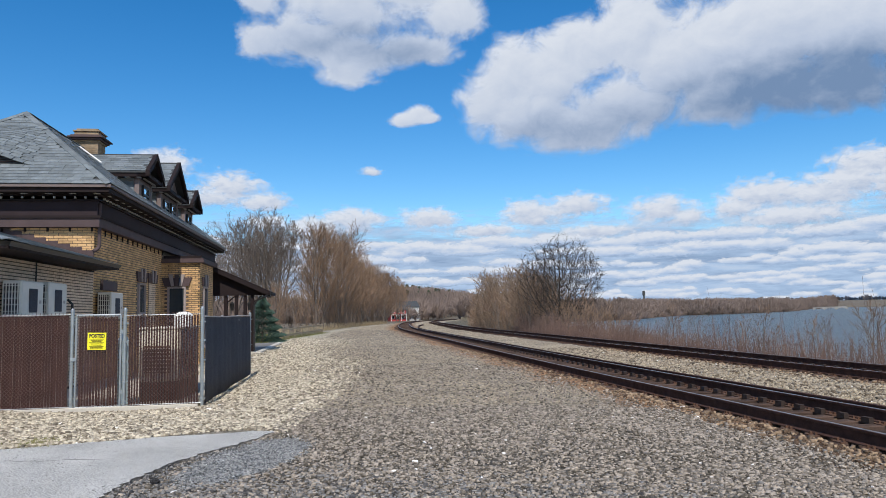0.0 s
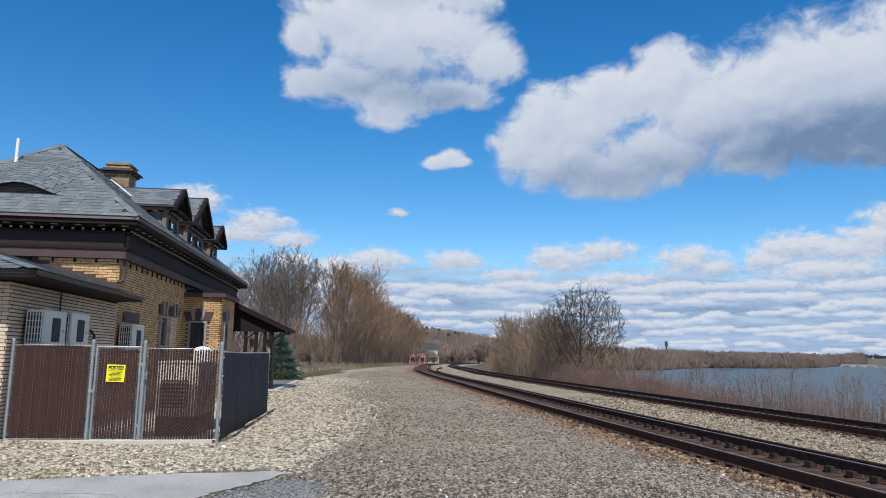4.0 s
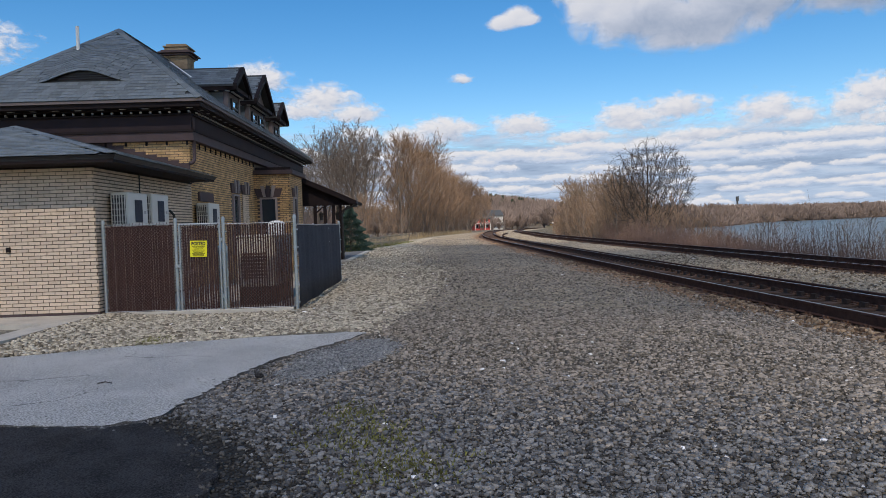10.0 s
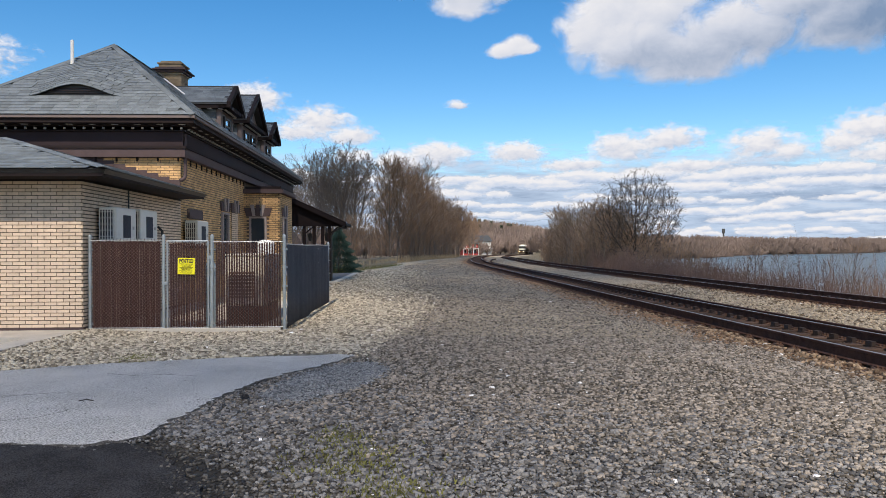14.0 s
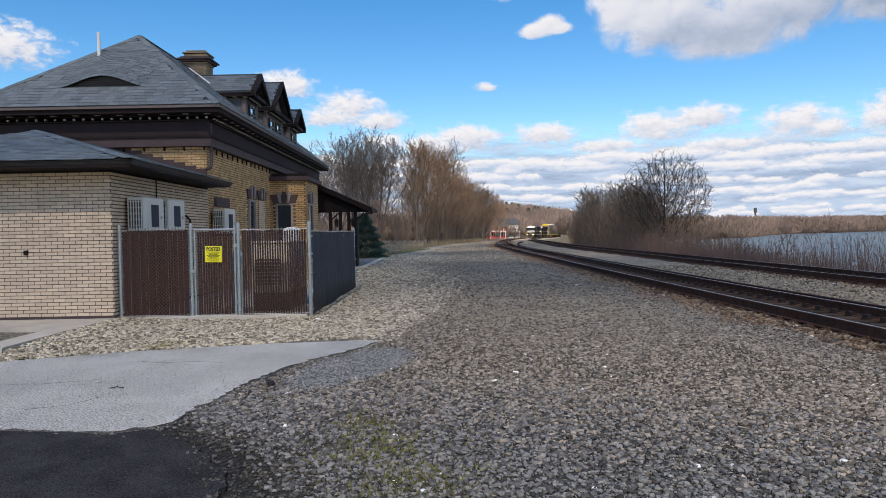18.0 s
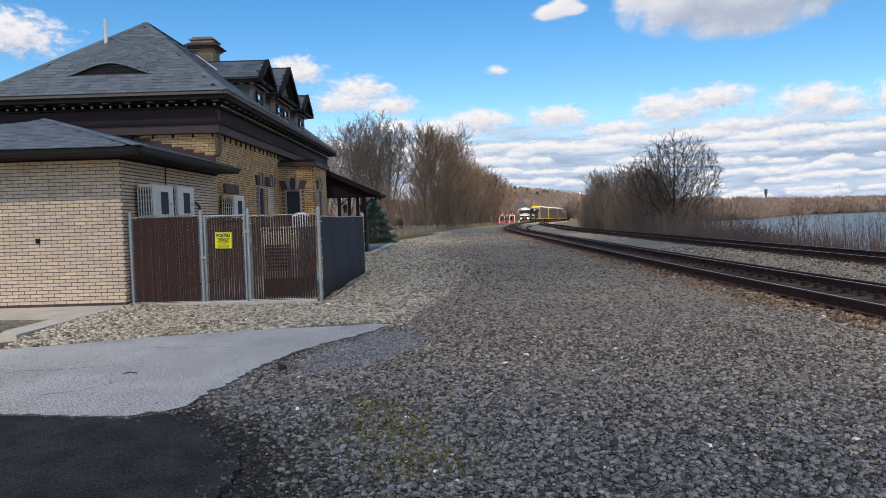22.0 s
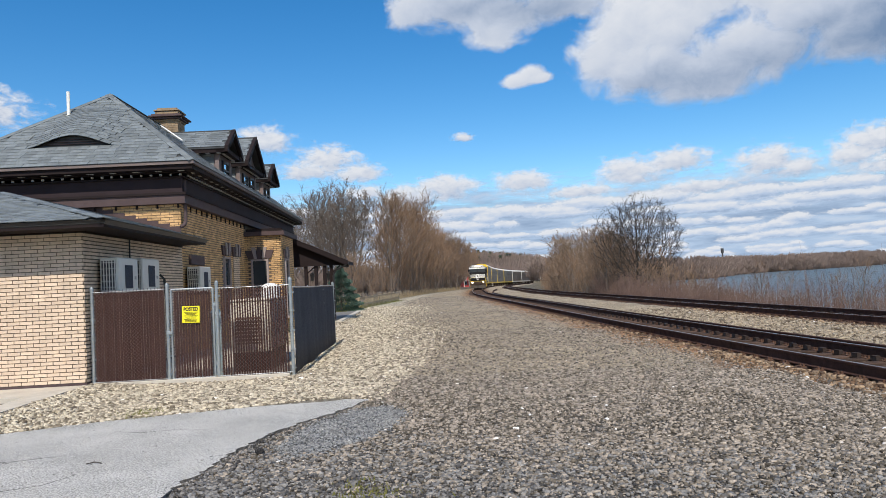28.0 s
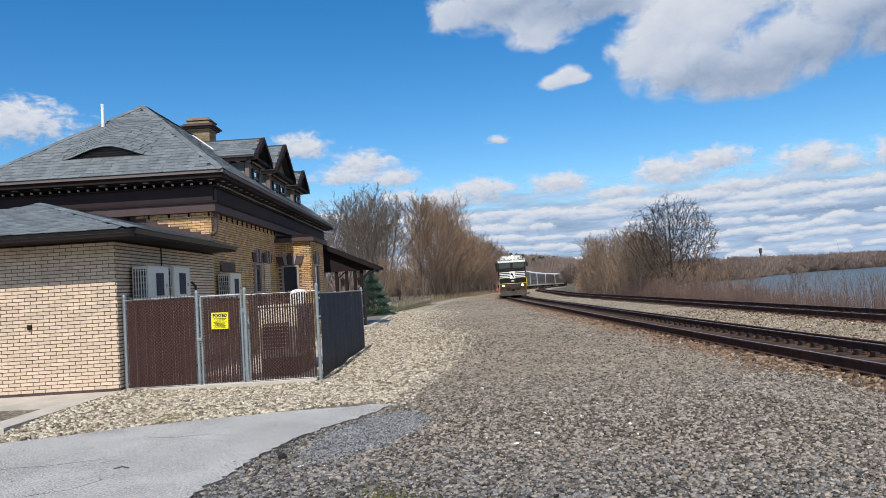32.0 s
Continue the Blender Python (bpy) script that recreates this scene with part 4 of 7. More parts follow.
        return s + hw * 0.6 < x < width - s - hw * 0.6
    front_rows = shingle_rows((lw, ev - 0.02, ez - 0.01), (1, 0, 0), upf, in_front, width, rise, 1)
    # the eyebrow vent lifts the slates of the front slope into a wave
    e0, e1, vb, reach, high = -3.98, -1.55, ev + 0.76, 1.9, 0.31

    def lift(u, v):
        t, g = (u - e0) / (e1 - e0), 1 - (v - vb) / reach
        return high * math.sin(math.pi * t) ** 1.6 * g * (2 - g) if 0 < t < 1 and 0 < g <= 1.02 else 0.0
    for q, (c, h, ax) in enumerate(front_rows):
        k0 = lift(c.x, c.y + 0.02)
        if k0 > 0:
            du = (lift(c.x + 0.03, c.y + 0.02) - lift(c.x - 0.03, c.y + 0.02)) / 0.06
            dv = (lift(c.x, c.y + 0.08) - k0) / 0.06
            a1 = Vector((1, 0, du)).normalized()
            u1 = (ax[1] + Vector((0, 0, dv * 0.8))).normalized()
            u1 = (u1 - a1 * u1.dot(a1)).normalized()
            front_rows[q] = (c + Vector((0, 0, k0)), h, (a1, u1, a1.cross(u1)))
    LATE.append(lambda: place_blocks(front_rows, st, "slate", SLATE_PIECE, SLATE, "slating", "grey roof slates", 300))
    ups = Vector((-1, 0, PITCH)).normalized()
    doms = ((10.75, 0.85), (14.05, 1.45), (17.4, 0.85))

    def in_side(x, y, hw):
        s = y / rise * k
        v = ev + x
        if any(abs(v - c) < w * (1 - max(0, y - 1.2) / 3.6) for c, w in doms if y > 0.9):
            return False
        return s + hw * 0.6 < x < (back - ev) - s - hw * 0.6 and y < rise
    side_rows = shingle_rows((eu + 0.02, ev, ez - 0.01), (0, 1, 0), ups, in_side, back - ev, rise, 2)
    LATE.append(lambda: part("slating", blocks(side_rows), SLATE, st, "grey roof slates", "stuff"))
    # hip and ridge caps
    for p, q in (((eu, ev, ez), front_apex), ((lw, ev, ez), front_apex), (front_apex, back_apex), ((eu, back, ez), back_apex)):
        p, q = Vector(p), Vector(q)
        n = int((q - p).length / 0.3)
        d = (q - p) / n
        s = d.normalized().cross(Vector((0, 0, 1))).normalized()
        w = s.cross(d.normalized())
        caps = []
        for i in range(n):
            c = p + d * (i + 0.5) + Vector((0, 0, 0.035))
            for e in (-1, 1):
                ax = (d.normalized(), (s * e - w * (0.45 if w.z > 0 else -0.45)).normalized())
                caps.append((c + ax[1] * 0.06, (0.165, 0.075, 0.008), (ax[0], ax[1], ax[0].cross(ax[1]))))
        part("hip_capping", blocks(caps), SLATE, st, "slate hip capping", "stuff")
    # eyebrow vent on the front slope
    nu, nv = 30, 8
    vs, fs = [], []
    for i in range(nu + 1):
        u = e0 + (e1 - e0) * i / nu
        for j in range(nv + 1):
            v = vb + reach * j / nv
            w = min(max(u, lw + v - ev + 0.15), eu - v + ev - 0.15)
            vs.append((w, v, ez + (v - ev) * PITCH - 0.002 + lift(w, v)))
    for i in range(nu):
        for j in range(nv):
            a = i * (nv + 1) + j
            fs.append((a, a + nv + 1, a + nv + 2, a + 1))
    eb = part("eyebrow_vent", (vs, fs), SLATE_BASE, st, "eyebrow roof vent with a dark crescent opening", sm=True)
    zb = ez + (vb - ev) * PITCH
    bm = bmesh.new()
    ring = [(e0 + 0.05 + (e1 - e0 - 0.1) * i / 20, vb + 0.07, zb + 0.035 + lift(e0 + 0.05 + (e1 - e0 - 0.1) * i / 20, vb + 0.01) * 0.97) for i in range(21)]
    slab(bm, ring + [(e1 - 0.05, vb + 0.07, zb), (e0 + 0.05, vb + 0.07, zb)], (0, 0.02, 0))
    part("louvre_back", bm, BLACK, eb)
    for z in (0.10, 0.16, 0.22):
        hw = (e1 - e0) / 2 * (1 - 2 / math.pi * math.asin(math.sqrt(z / (high + 0.03))))
        part("louvre", blocks([(Vector(((e0 + e1) / 2, vb + 0.05, zb + z)), (hw, 0.012, 0.007), XYZ)]), FRIEZE, eb)
    bm = bmesh.new()
    rod(bm, (-3.48, 7.15, 6.6), (-3.48, 7.15, 7.42), 0.045, seg=10)
    rod(bm, (-3.48, 7.15, 6.6), (-3.48, 7.15, 6.76), 0.1, 0.06, seg=10)
    part("vent_pipe", bm, WHITE, st, "white plastic vent pipe")
    # chimney on the ridge
    ch = part("chimney", nb(-3.0, -2.24, 12.65, 13.4, 6.9, 7.86, bev=0.01), CHIMNEY, st, "brick chimney with corbelled cap")
    LATE.append(lambda: part("brickwork", blocks(sum([wall_bricks(brick_rows(0.76, 7.3, 7.8, 77), (-3.0, 12.65, 0), (1, 0, 0), (0, -1, 0)), wall_bricks(brick_rows(0.75, 7.3, 7.8, 78), (-2.24, 12.65, 0), (0, 1, 0), (1, 0, 0))], [])), CHIMNEY, ch, "", "stuff"))
    for z, o, h in ((7.80, 0.05, 0.05), (7.86, 0.12, 0.06), (7.93, 0.2, 0.05), (7.98, 0.12, 0.06), (8.05, 0.02, 0.1), (8.16, 0.06, 0.05), (8.22, -0.03, 0.06)):
        part("cap_course", nb(-3.0 - o, -2.24 + o, 12.65 - o, 13.4 + o, z, z + h, bev=0.006), TRIM_LIGHT if z > 7.84 and z < 8.04 else CHIMNEY, ch)
    # dormers
    for c, hw, ez2, rz, nwin in ((10.75, 0.68, 6.06, 6.76, 1), (14.05, 1.22, 6.06, 7.18, 2), (17.4, 0.66, 6.04, 6.72, 1)):
        d = part("dormer", nb(-2.4, 0.0, c - hw, c + hw, 5.15, ez2), DORMER, st, "brown dormer with a pedimented gable")
        d.matrix_local = Matrix.Translation((-0.18, 0, 0))
        for s in (-1, 1):
            part("corner_board", nb(-0.1, 0.03, c + s * hw - 0.09, c + s * hw + 0.09, 5.2, ez2), DORMER, d)
        sid = []
        for i in range(6):
            sid.append((Vector((-0.75, c - hw - 0.012, 5.35 + i * 0.14)), (0.6, 0.012, 0.066), XYZ))
        part("siding", blocks(sid), SLATE, d, "slate-hung dormer cheek", "stuff")
        oh = 0.3
        for s in (-1, 1):
            e = hw + oh
            bm = bmesh.new()
            slab(bm, [(0.38, c + s * e, ez2 + 0.12), (-2.6, c + s * e, ez2 + 0.12), (-2.6, c, rz + 0.12), (0.38, c, rz + 0.12)], (0, 0, 0.05))
            part("dormer_roof", bm, SLATE_BASE, d)
            slope = Vector((0, -s * e, rz - ez2)).normalized()
            ln = math.hypot(e, rz - ez2)
            rows = shingle_rows((0.4, c + s * e, ez2 + 0.165), (-1, 0, 0), slope, lambda x, y, h, ln=ln: x + h < 2.95 and x - h > -0.02 and y < ln - 0.05, 2.95, ln, 3 + s, 0.28, 0.15)
            LATE.append(lambda rows=rows, d=d: part("slating", blocks(rows), SLATE, d, "", "stuff"))
            part("dormer_cornice", nb(-1.6, 0.36, c + s * hw, c + s * (e - 0.03), ez2, ez2 + 0.13), TRIM, d)
            bm = bmesh.new()
            slab(bm, [(0.40, c + s * (e + 0.04), ez2 + 0.02), (0.40, c + s * (e + 0.04), ez2 + 0.2), (0.40, c, rz + 0.22), (0.40, c, rz + 0.02)], (-0.12, 0, 0))
            part("rake_board", bm, TRIM, d)
            mods = [(Vector((0.05 - 0.34 * i, c + s * (hw + 0.16), ez2 - 0.008)), (0.06, 0.09, 0.012), XYZ) for i in range(4)]
            place_blocks(mods, d, "modillion", PALE, PALE, "modillions", "", 50)
        bm = bmesh.new()
        slab(bm, [(0.05, c - hw - 0.2, ez2 + 0.12), (0.05, c + hw + 0.2, ez2 + 0.12), (0.05, c, rz)], (-0.1, 0, 0))
        part("gable", bm, DORMER, d)
        part("dormer_cornice", nb(0.0, 0.34, c - hw - oh + 0.03, c + hw + oh - 0.03, ez2, ez2 + 0.12), TRIM, d)
        dn = [(Vector((0.16, c - hw + i * 0.16, ez2 - 0.02)), (0.03, 0.03, 0.025), XYZ) for i in range(int(2 * hw / 0.16) + 1)]
        place_blocks(dn, d, "dentil", PALE, PALE, "dentils", "", 50)
        for i in range(nwin):
            w = 0.72
            s0 = c - w / 2 if nwin == 1 else c - 0.9 + i * 1.05
            sash(d, (0.012, s0, 5.32), V, U, w, ez2 - 5.48, pane=PANE_SKY, frame_mat=BLACK, label="sash window reflecting the sky")
        part("ridge_cap", nb(-2.7, 0.4, c - 0.05, c + 0.05, rz + 0.15, rz + 0.2), SLATE_BASE, d)
    bm = bmesh.new()
    slab(bm, [(-1.30, 9.95, 6.52), (-1.27, 10.0, 6.53), (-2.12, 10.66, 7.16), (-2.17, 10.63, 7.17)], (0, 0, 0.02))
    part("flashing", bm, WHITE, st, "pale valley flashing")
    return st


def build_annex():
    an = thing("brick_annex", "low buff-brick annex with a shallow slate hip roof", "building", STATION)
    runs = [((-6.0, 0), (0, 0), 0.18, 2.87), ((0, 0), (0, 5.5), 0.18, 2.87)]
    for r in runs:
        wall_shell("wall", r, 0.28, an, "buff brick wall")
    part("wall", nb(-6.0, -5.72, 0.28, 5.5, 0.0, 2.87), MORTAR, an)
    part("base_course", nb(-6.0, 0.012, -0.012, 0.2, 0.0, 0.18), TRIM_LIGHT, an, "brown painted base course")
    part("base_course", nb(-0.2, 0.012, 0.2, 5.5, 0.0, 0.18), TRIM_LIGHT, an)
    fr = wall_bricks(brick_rows(6.0, 0.19, 2.86, 31), (-6, 0, 0), (1, 0, 0), (0, -1, 0))
    fr.sort(key=lambda r: (r[0].x < -2.9, r[0].z))
    LATE.append(lambda: place_blocks(fr, an, "brick", BUFF_PIECE, BUFF, "brickwork", "courses of buff brick", 300))
    sr = wall_bricks(brick_rows(5.5, 0.19, 2.86, 32, gap=0.021), (0, 0, 0), (0, 1, 0), (1, 0, 0))
    LATE.append(lambda: part("brickwork", blocks(sr), BUFF, an, "courses of buff brick", "stuff"))
    # eaves
    part("soffit", nb(-6.65, 0.62, -0.62, 0.0, 2.865, 2.885), TRIM, an)
    part("soffit", nb(0.0, 0.62, 0.0, 5.3, 2.867, 2.885), TRIM, an)
    part("bed_board", nb(-6.0, 0.06, -0.035, 0.0, 2.835, 2.865), TRIM, an)
    part("bed_board", nb(0.0, 0.035, 0.0, 5.48, 2.835, 2.867), TRIM, an)
    part("fascia", nb(-6.65, 0.65, -0.66, -0.62, 2.865, 2.92), TRIM, an)
    part("fascia", nb(0.62, 0.66, -0.62, 5.3, 2.865, 2.92), TRIM, an)
    for pts in (([(-6.7, -0.66, 2.91), (0.66, -0.66, 2.91), (0.7, -0.72, 2.985), (-6.7, -0.72, 2.985)], (0, 0.08, 0)), ([(0.66, -0.66, 2.91), (0.66, 5.33, 2.91), (0.73, 5.33, 2.985), (0.72, -0.72, 2.985)], (-0.08, 0, 0))):
        bm = bmesh.new()
        slab(bm, pts[0], pts[1])
        part("gutter", bm, BLACK, an, "dark metal gutter")
    ap = (-3.0, 3.0, 4.05)
    e0, l0 = 0.68, -6.7
    rb = (-3.0, 5.5, 4.05)
    for pts in ([(l0, -0.68, 2.98), (e0, -0.68, 2.98), ap], [(e0, -0.68, 2.98), (e0, 5.33, 2.98), (0.02, 5.49, 3.17), rb, ap], [(l0, -0.68, 2.98), ap, rb, (l0, 5.49, 2.98)]):
        bm = bmesh.new()
        slab(bm, pts, (0, 0, -0.05))
        part("roof", bm, SLATE_BASE, an, "shallow slate roof")
    m = (4.05 - 2.98) / 3.68
    rs = math.hypot(3.68, 1.07)

    def in_f(x, y, h):
        s = y / rs * 3.68
        return s + h * 0.5 < x < (e0 - l0) - s - h * 0.5

    def in_s(x, y, h):
        s = y / rs * 3.68
        return s + h * 0.5 < x < 6.01 and (x < 6.0 - 0.0)
    r1 = shingle_rows((l0, -0.70, 2.985), (1, 0, 0), Vector((0, 1, m)), in_f, e0 - l0, rs, 41)
    r2 = shingle_rows((e0 + 0.02, -0.68, 2.985), (0, 1, 0), Vector((-1, 0, m)), in_s, 6.1, rs, 42)
    LATE.append(lambda: part("slating", blocks(r1), SLATE, an, "grey roof slates", "stuff"))
    LATE.append(lambda: part("slating", blocks(r2), SLATE, an, "grey roof slates", "stuff"))
    p, q = Vector((e0, -0.68, 3.0)), Vector(ap)
    n = 16
    d = (q - p) / n
    s = d.normalized().cross(Vector((0, 0, 1))).normalized()
    w = s.cross(d.normalized())
    w = w if w.z > 0 else -w
    caps = []
    for i in range(n):
        for e in (-1, 1):
            side = (s * e - w * 0.16).normalized()
            caps.append((p + d * (i + 0.5) + side * 0.065 + Vector((0, 0, 0.03)), (d.length * 0.53, 0.07, 0.007), (d.normalized(), side, d.normalized().cross(side))))
    part("hip_capping", blocks(caps), SLATE, an, "", "stuff")
    # stepped flashing where the roof meets the station wall
    steps = []
    for i in range(9):
        u = -0.15 - i * 0.28
        steps.append((Vector((u, 5.488, 3.22 + (0.68 - u - 0.68) * m + 0.02)), (0.155, 0.008, 0.10), XYZ))
    place_blocks(steps, an, "flashing_step", TRIM_LIGHT, TRIM_LIGHT, "flashing", "", 50)
    bm = bmesh.new()
    pipe(bm, [(0.03, 2.05, 2.85), (0.03, 2.05, 2.3)], 0.014)
    part("conduit", bm, BLACK, an)
    bm = bmesh.new()
    pipe(bm, [(0.04, 3.75, 2.12), (0.1, 3.85, 2.02), (0.1, 3.95, 1.5), (0.1, 3.95, 0.9)], 0.03)
    part("vent_hose", bm, BLACK, an, "black drooping hose")
    part("wall_vent", nb(-1.62, -1.55, -0.05, 0.01, 1.33, 1.42), TRIM, an)
    return an


def heat_pump(m, group="heat pumps on the annex wall"):
    """A wall-hung outdoor unit: cabinet, louvred end, dark fan panel, brackets."""
    t = thing("heat_pump", "cream outdoor heat-pump unit hung on brackets", "heat pump", m, group)
    part("cabinet", nb(-0.17, 0.17, 0, 0.95, 0, 0.66, bev=0.02), CREAM, t)
    part("fan_panel", nb(0.17, 0.18, 0.30, 0.66, 0.08, 0.52, bev=0.004), SCREEN, t, "dark fan opening")
    part("coil", nb(-0.15, 0.12, -0.006, 0.0, 0.06, 0.6), BLACK, t)
    for i in range(6):
        part("fin", nb(-0.15 + i * 0.05, -0.135 + i * 0.05, -0.02, -0.006, 0.05, 0.61), CREAM, t)
    for i in range(5):
        part("bar", nb(-0.16, 0.13, -0.016, -0.006, 0.1 + i * 0.115, 0.112 + i * 0.115), CREAM, t)
    for y in (0.12, 0.8):
        part("bracket", nb(-0.24, 0.15, y, y + 0.04, -0.05, 0.0), BLACK, t)
    part("label_plate", nb(0.17, 0.176, 0.76, 0.84, 0.25, 0.31), PALE, t)
    return t


build_station()
build_annex()
hp = heat_pump(STATION @ pose(0.24, 0.5, 1.74))
copy_thing(hp, STATION @ pose(0.24, 1.7, 1.76))
copy_thing(hp, STATION @ pose(0.24, 5.62, 1.68))

# ---- chain-link enclosure in front of the annex wall ----
FENCE = STATION @ pose(0.045, 0.125, 0.11)   # u along the front from the annex corner
FENCE_H = 1.58


def post(parent, x, y, h=1.68, r=0.03, name="post"):
    bm = bmesh.new()
    rod(bm, (x, y, -0.1), (x, y, h), r, seg=12)
    p = part(name, bm, STEEL, parent, sm=False)
    bm = bmesh.new()
    rod(bm, (x, y, h - 0.02), (x, y, h + 0.02), r * 1.2, seg=12)
    bmesh.ops.create_uvsphere(bm, u_segments=12, v_segments=6, radius=r * 1.05, matrix=Matrix.Translation((x, y, h + 0.02)))
    part("post_cap", bm, STEEL, p)
    bands = bmesh.new()
    for z in (0.12, 0.45, 0.8, 1.15, 1.48):
        rod(bands, (x, y, z - 0.014), (x, y, z + 0.014), r * 1.28, seg=12)
        box(bands, x + r * 0.8, x + r * 2.0, y - 0.012, y + 0.012, z - 0.012, z + 0.012)
    part("tension_band", bands, STEEL, p, "", "stuff")
    return p


def mesh_panel(parent, x0, x1, h, cell=0.062):
    """Chain-link wires: two slanting sets and a knuckled top edge."""
    rows = []
    w = x1 - x0
    for s in (-1, 1):
        c = -h
        while c < w + h:
            pts = []
            a, b = (max(0.0, c), min(w, c + h)) if s > 0 else (max(0.0, c - 0), min(w, c + h))
            if b > a:
                za, zb = a - c, b - c
                if s < 0:
                    za, zb = h - za, h - zb
                p, q = Vector((x0 + a, 0.004 * s - 0.022, za)), Vector((x0 + b, 0.004 * s - 0.022, zb))
                d = (q - p).normalized()
                n = Vector((0, 1, 0))
                rows.append(((p + q) / 2, ((q - p).length / 2, 0.002, 0.002), (d, n, d.cross(n))))
            c += cell * 1.02
    x = x0
    while x < x1:
        rows.append((Vector((x + 0.012, -0.022, h + 0.008)), (0.003, 0.003, 0.018), XYZ))
        x += cell
    part("chain_link", blocks(rows), WIRE, parent, "galvanised chain-link wires", "stuff")


def slats(parent, x0, x1, h, rng, step=0.046, w=0.04):
    base = bpy.data.meshes.new("slat")
    v, f = blocks([(Vector((0, 0, h / 2)), (w / 2, 0.003, h / 2 - 0.03), XYZ)])
    base.from_pydata(v, [], f)
    base.materials.append(SLAT)
    n = int((x1 - x0) / step)
    for i in range(n):
        s = new("slat", base)
        s.parent = parent
        s.matrix_local = Matrix.Translation((x0 + (i + 0.5) * (x1 - x0) / n + rng.uniform(-0.003, 0.003), rng.uniform(-0.003, 0.003), rng.uniform(-0.015, 0.01))) @ Matrix.Rotation(rng.uniform(-0.3, 0.3), 4, "Z")


def build_fence():
    rng = random.Random(3)
    fe = thing("chain_link_fence", "chain-link fence with brown privacy slats and steel posts", "fence", FENCE)
    for x in (0.03, 1.36, 2.24, 3.56):
        post(fe, x, 0, 1.71)
    post(fe, 3.56, 6.78, 1.62)
    for x0, x1 in ((0.08, 1.30), (2.30, 3.50)):
        high = FENCE_H + (0.08 if x0 < 1 else 0.05)
        part("top_wire", rod(bmesh.new(), (x0 - 0.05, -0.02, high - 0.01), (x1 + 0.05, -0.02, high - 0.01), 0.006), STEEL, fe)
        part("bottom_wire", rod(bmesh.new(), (x0 - 0.05, -0.02, 0.05), (x1 + 0.05, -0.02, 0.05), 0.006), STEEL, fe)
        slats(fe, x0, x1, high, rng, w=0.045 if x0 < 1 else 0.030)
        mesh_panel(fe, x0, x1, high)
    # side run under a windscreen
    vs, fs = [], []
    n = 60
    for i in range(n + 1):
        v = 0.04 + 6.7 * i / n
        for z in (0.02, 0.5, 1.0, 1.5, 1.56):
            vs.append((3.60 + 0.012 * math.sin(v * 3.3 + z) + 0.006 * math.sin(v * 11) + (0.0 if z < 1.5 else -0.01), v, z + 0.012 * math.sin(v * 2.0)))
    for i in range(n):
        for j in range(4):
            a = i * 5 + j
            fs.append((a, a + 5, a + 6, a + 1))
    sc = part("windscreen", (vs, fs), SCREEN, fe, "dark blue-grey fabric windscreen", sm=True)
    m = sc.modifiers.new("thick", "SOLIDIFY")
    m.thickness = 0.006
    for v in (2.25, 4.5):
        post(fe, 3.545, v, 1.55, 0.024, "inner_post")
    bm = bmesh.new()
    pipe(bm, [(3.6, 0.03, 1.575), (3.6, 2.3, 1.56), (3.6, 4.5, 1.575), (3.6, 6.76, 1.57)], 0.012)
    part("top_rope", bm, PALE, fe, "pale lacing along the top edge")
    ga = thing("chain_link_gate", "narrow chain-link gate with brown slats", "gate", FENCE @ pose(1.43, 0.0, 0.03))
    W, H = 0.74, 1.60
    bm = bmesh.new()
    pipe(bm, [(0, 0, 0), (0, 0, H), (W, 0, H), (W, 0, 0), (0, 0, 0)], 0.021, 10)
    part("gate_frame", bm, STEEL, ga)
    part("brace", rod(bmesh.new(), (0, 0, 0.72), (W, 0, 0.72), 0.006), WIRE, ga)
    slats(ga, 0.04, W - 0.04, H, rng, w=0.037)
    mesh_panel(ga, 0.02, W - 0.02, H - 0.02)
    for z in (0.25, 1.3):
        part("hinge", nb(W, W + 0.06, -0.02, 0.02, z - 0.03, z + 0.03), STEEL, ga)
    part("latch", nb(-0.09, 0.02, -0.05, -0.02, 0.8, 0.86, bev=0.008), STEEL, ga, "steel fork latch")
    # posted sign
    sg = thing("posted_sign", "yellow POSTED notice with lines of small print", "sign", FENCE @ pose(1.625, -0.045, 1.03, 0, 1.5, 0))
    part("plate", nb(0, 0.31, -0.003, 0.003, 0, 0.3), SIGN_Y, sg)
    t = bpy.data.curves.new("text", "FONT")
    t.body, t.size, t.align_x, t.extrude = "POSTED", 0.082, "CENTER", 0.0008
    t.space_character = 1.0
    t.offset = 0.0035
    tx = new("lettering", t)
    t.materials.append(BLACK)
    tx.parent = sg
    tx.matrix_local = pose(0.155, -0.0055, 0.216, 90, 0, 0) @ Matrix.Diagonal((0.86, 1.05, 1, 1))
    tagged(tx, "black capital letters")
    for i in range(8):
        wv = 0.24 - 0.04 * (i % 3)
        part("print_line", nb(0.155 - wv / 2, 0.155 + wv / 2, -0.0055, -0.0035, 0.185 - i * 0.021, 0.193 - i * 0.021), TRIM, sg)
    part("footer", nb(0.05, 0.26, -0.0055, -0.0035, 0.02, 0.026), TRIM, sg)
    # machine pad and generator behind the fence
    pad = single("equipment_pad", nb(-0.02, 3.5, -0.06, 6.6, -0.08, 0.035, bev=0.01), CONCRETE, "concrete pad inside the enclosure", "pad", FENCE)
    g = thing("standby_generator", "beige enclosed generator with a dark grille, behind slats", "generator", FENCE @ pose(2.33, 0.55, 0.03))
    part("cabinet", nb(0, 0.74, 0, 1.7, 0.36, 1.32, bev=0.03), GENSET, g)
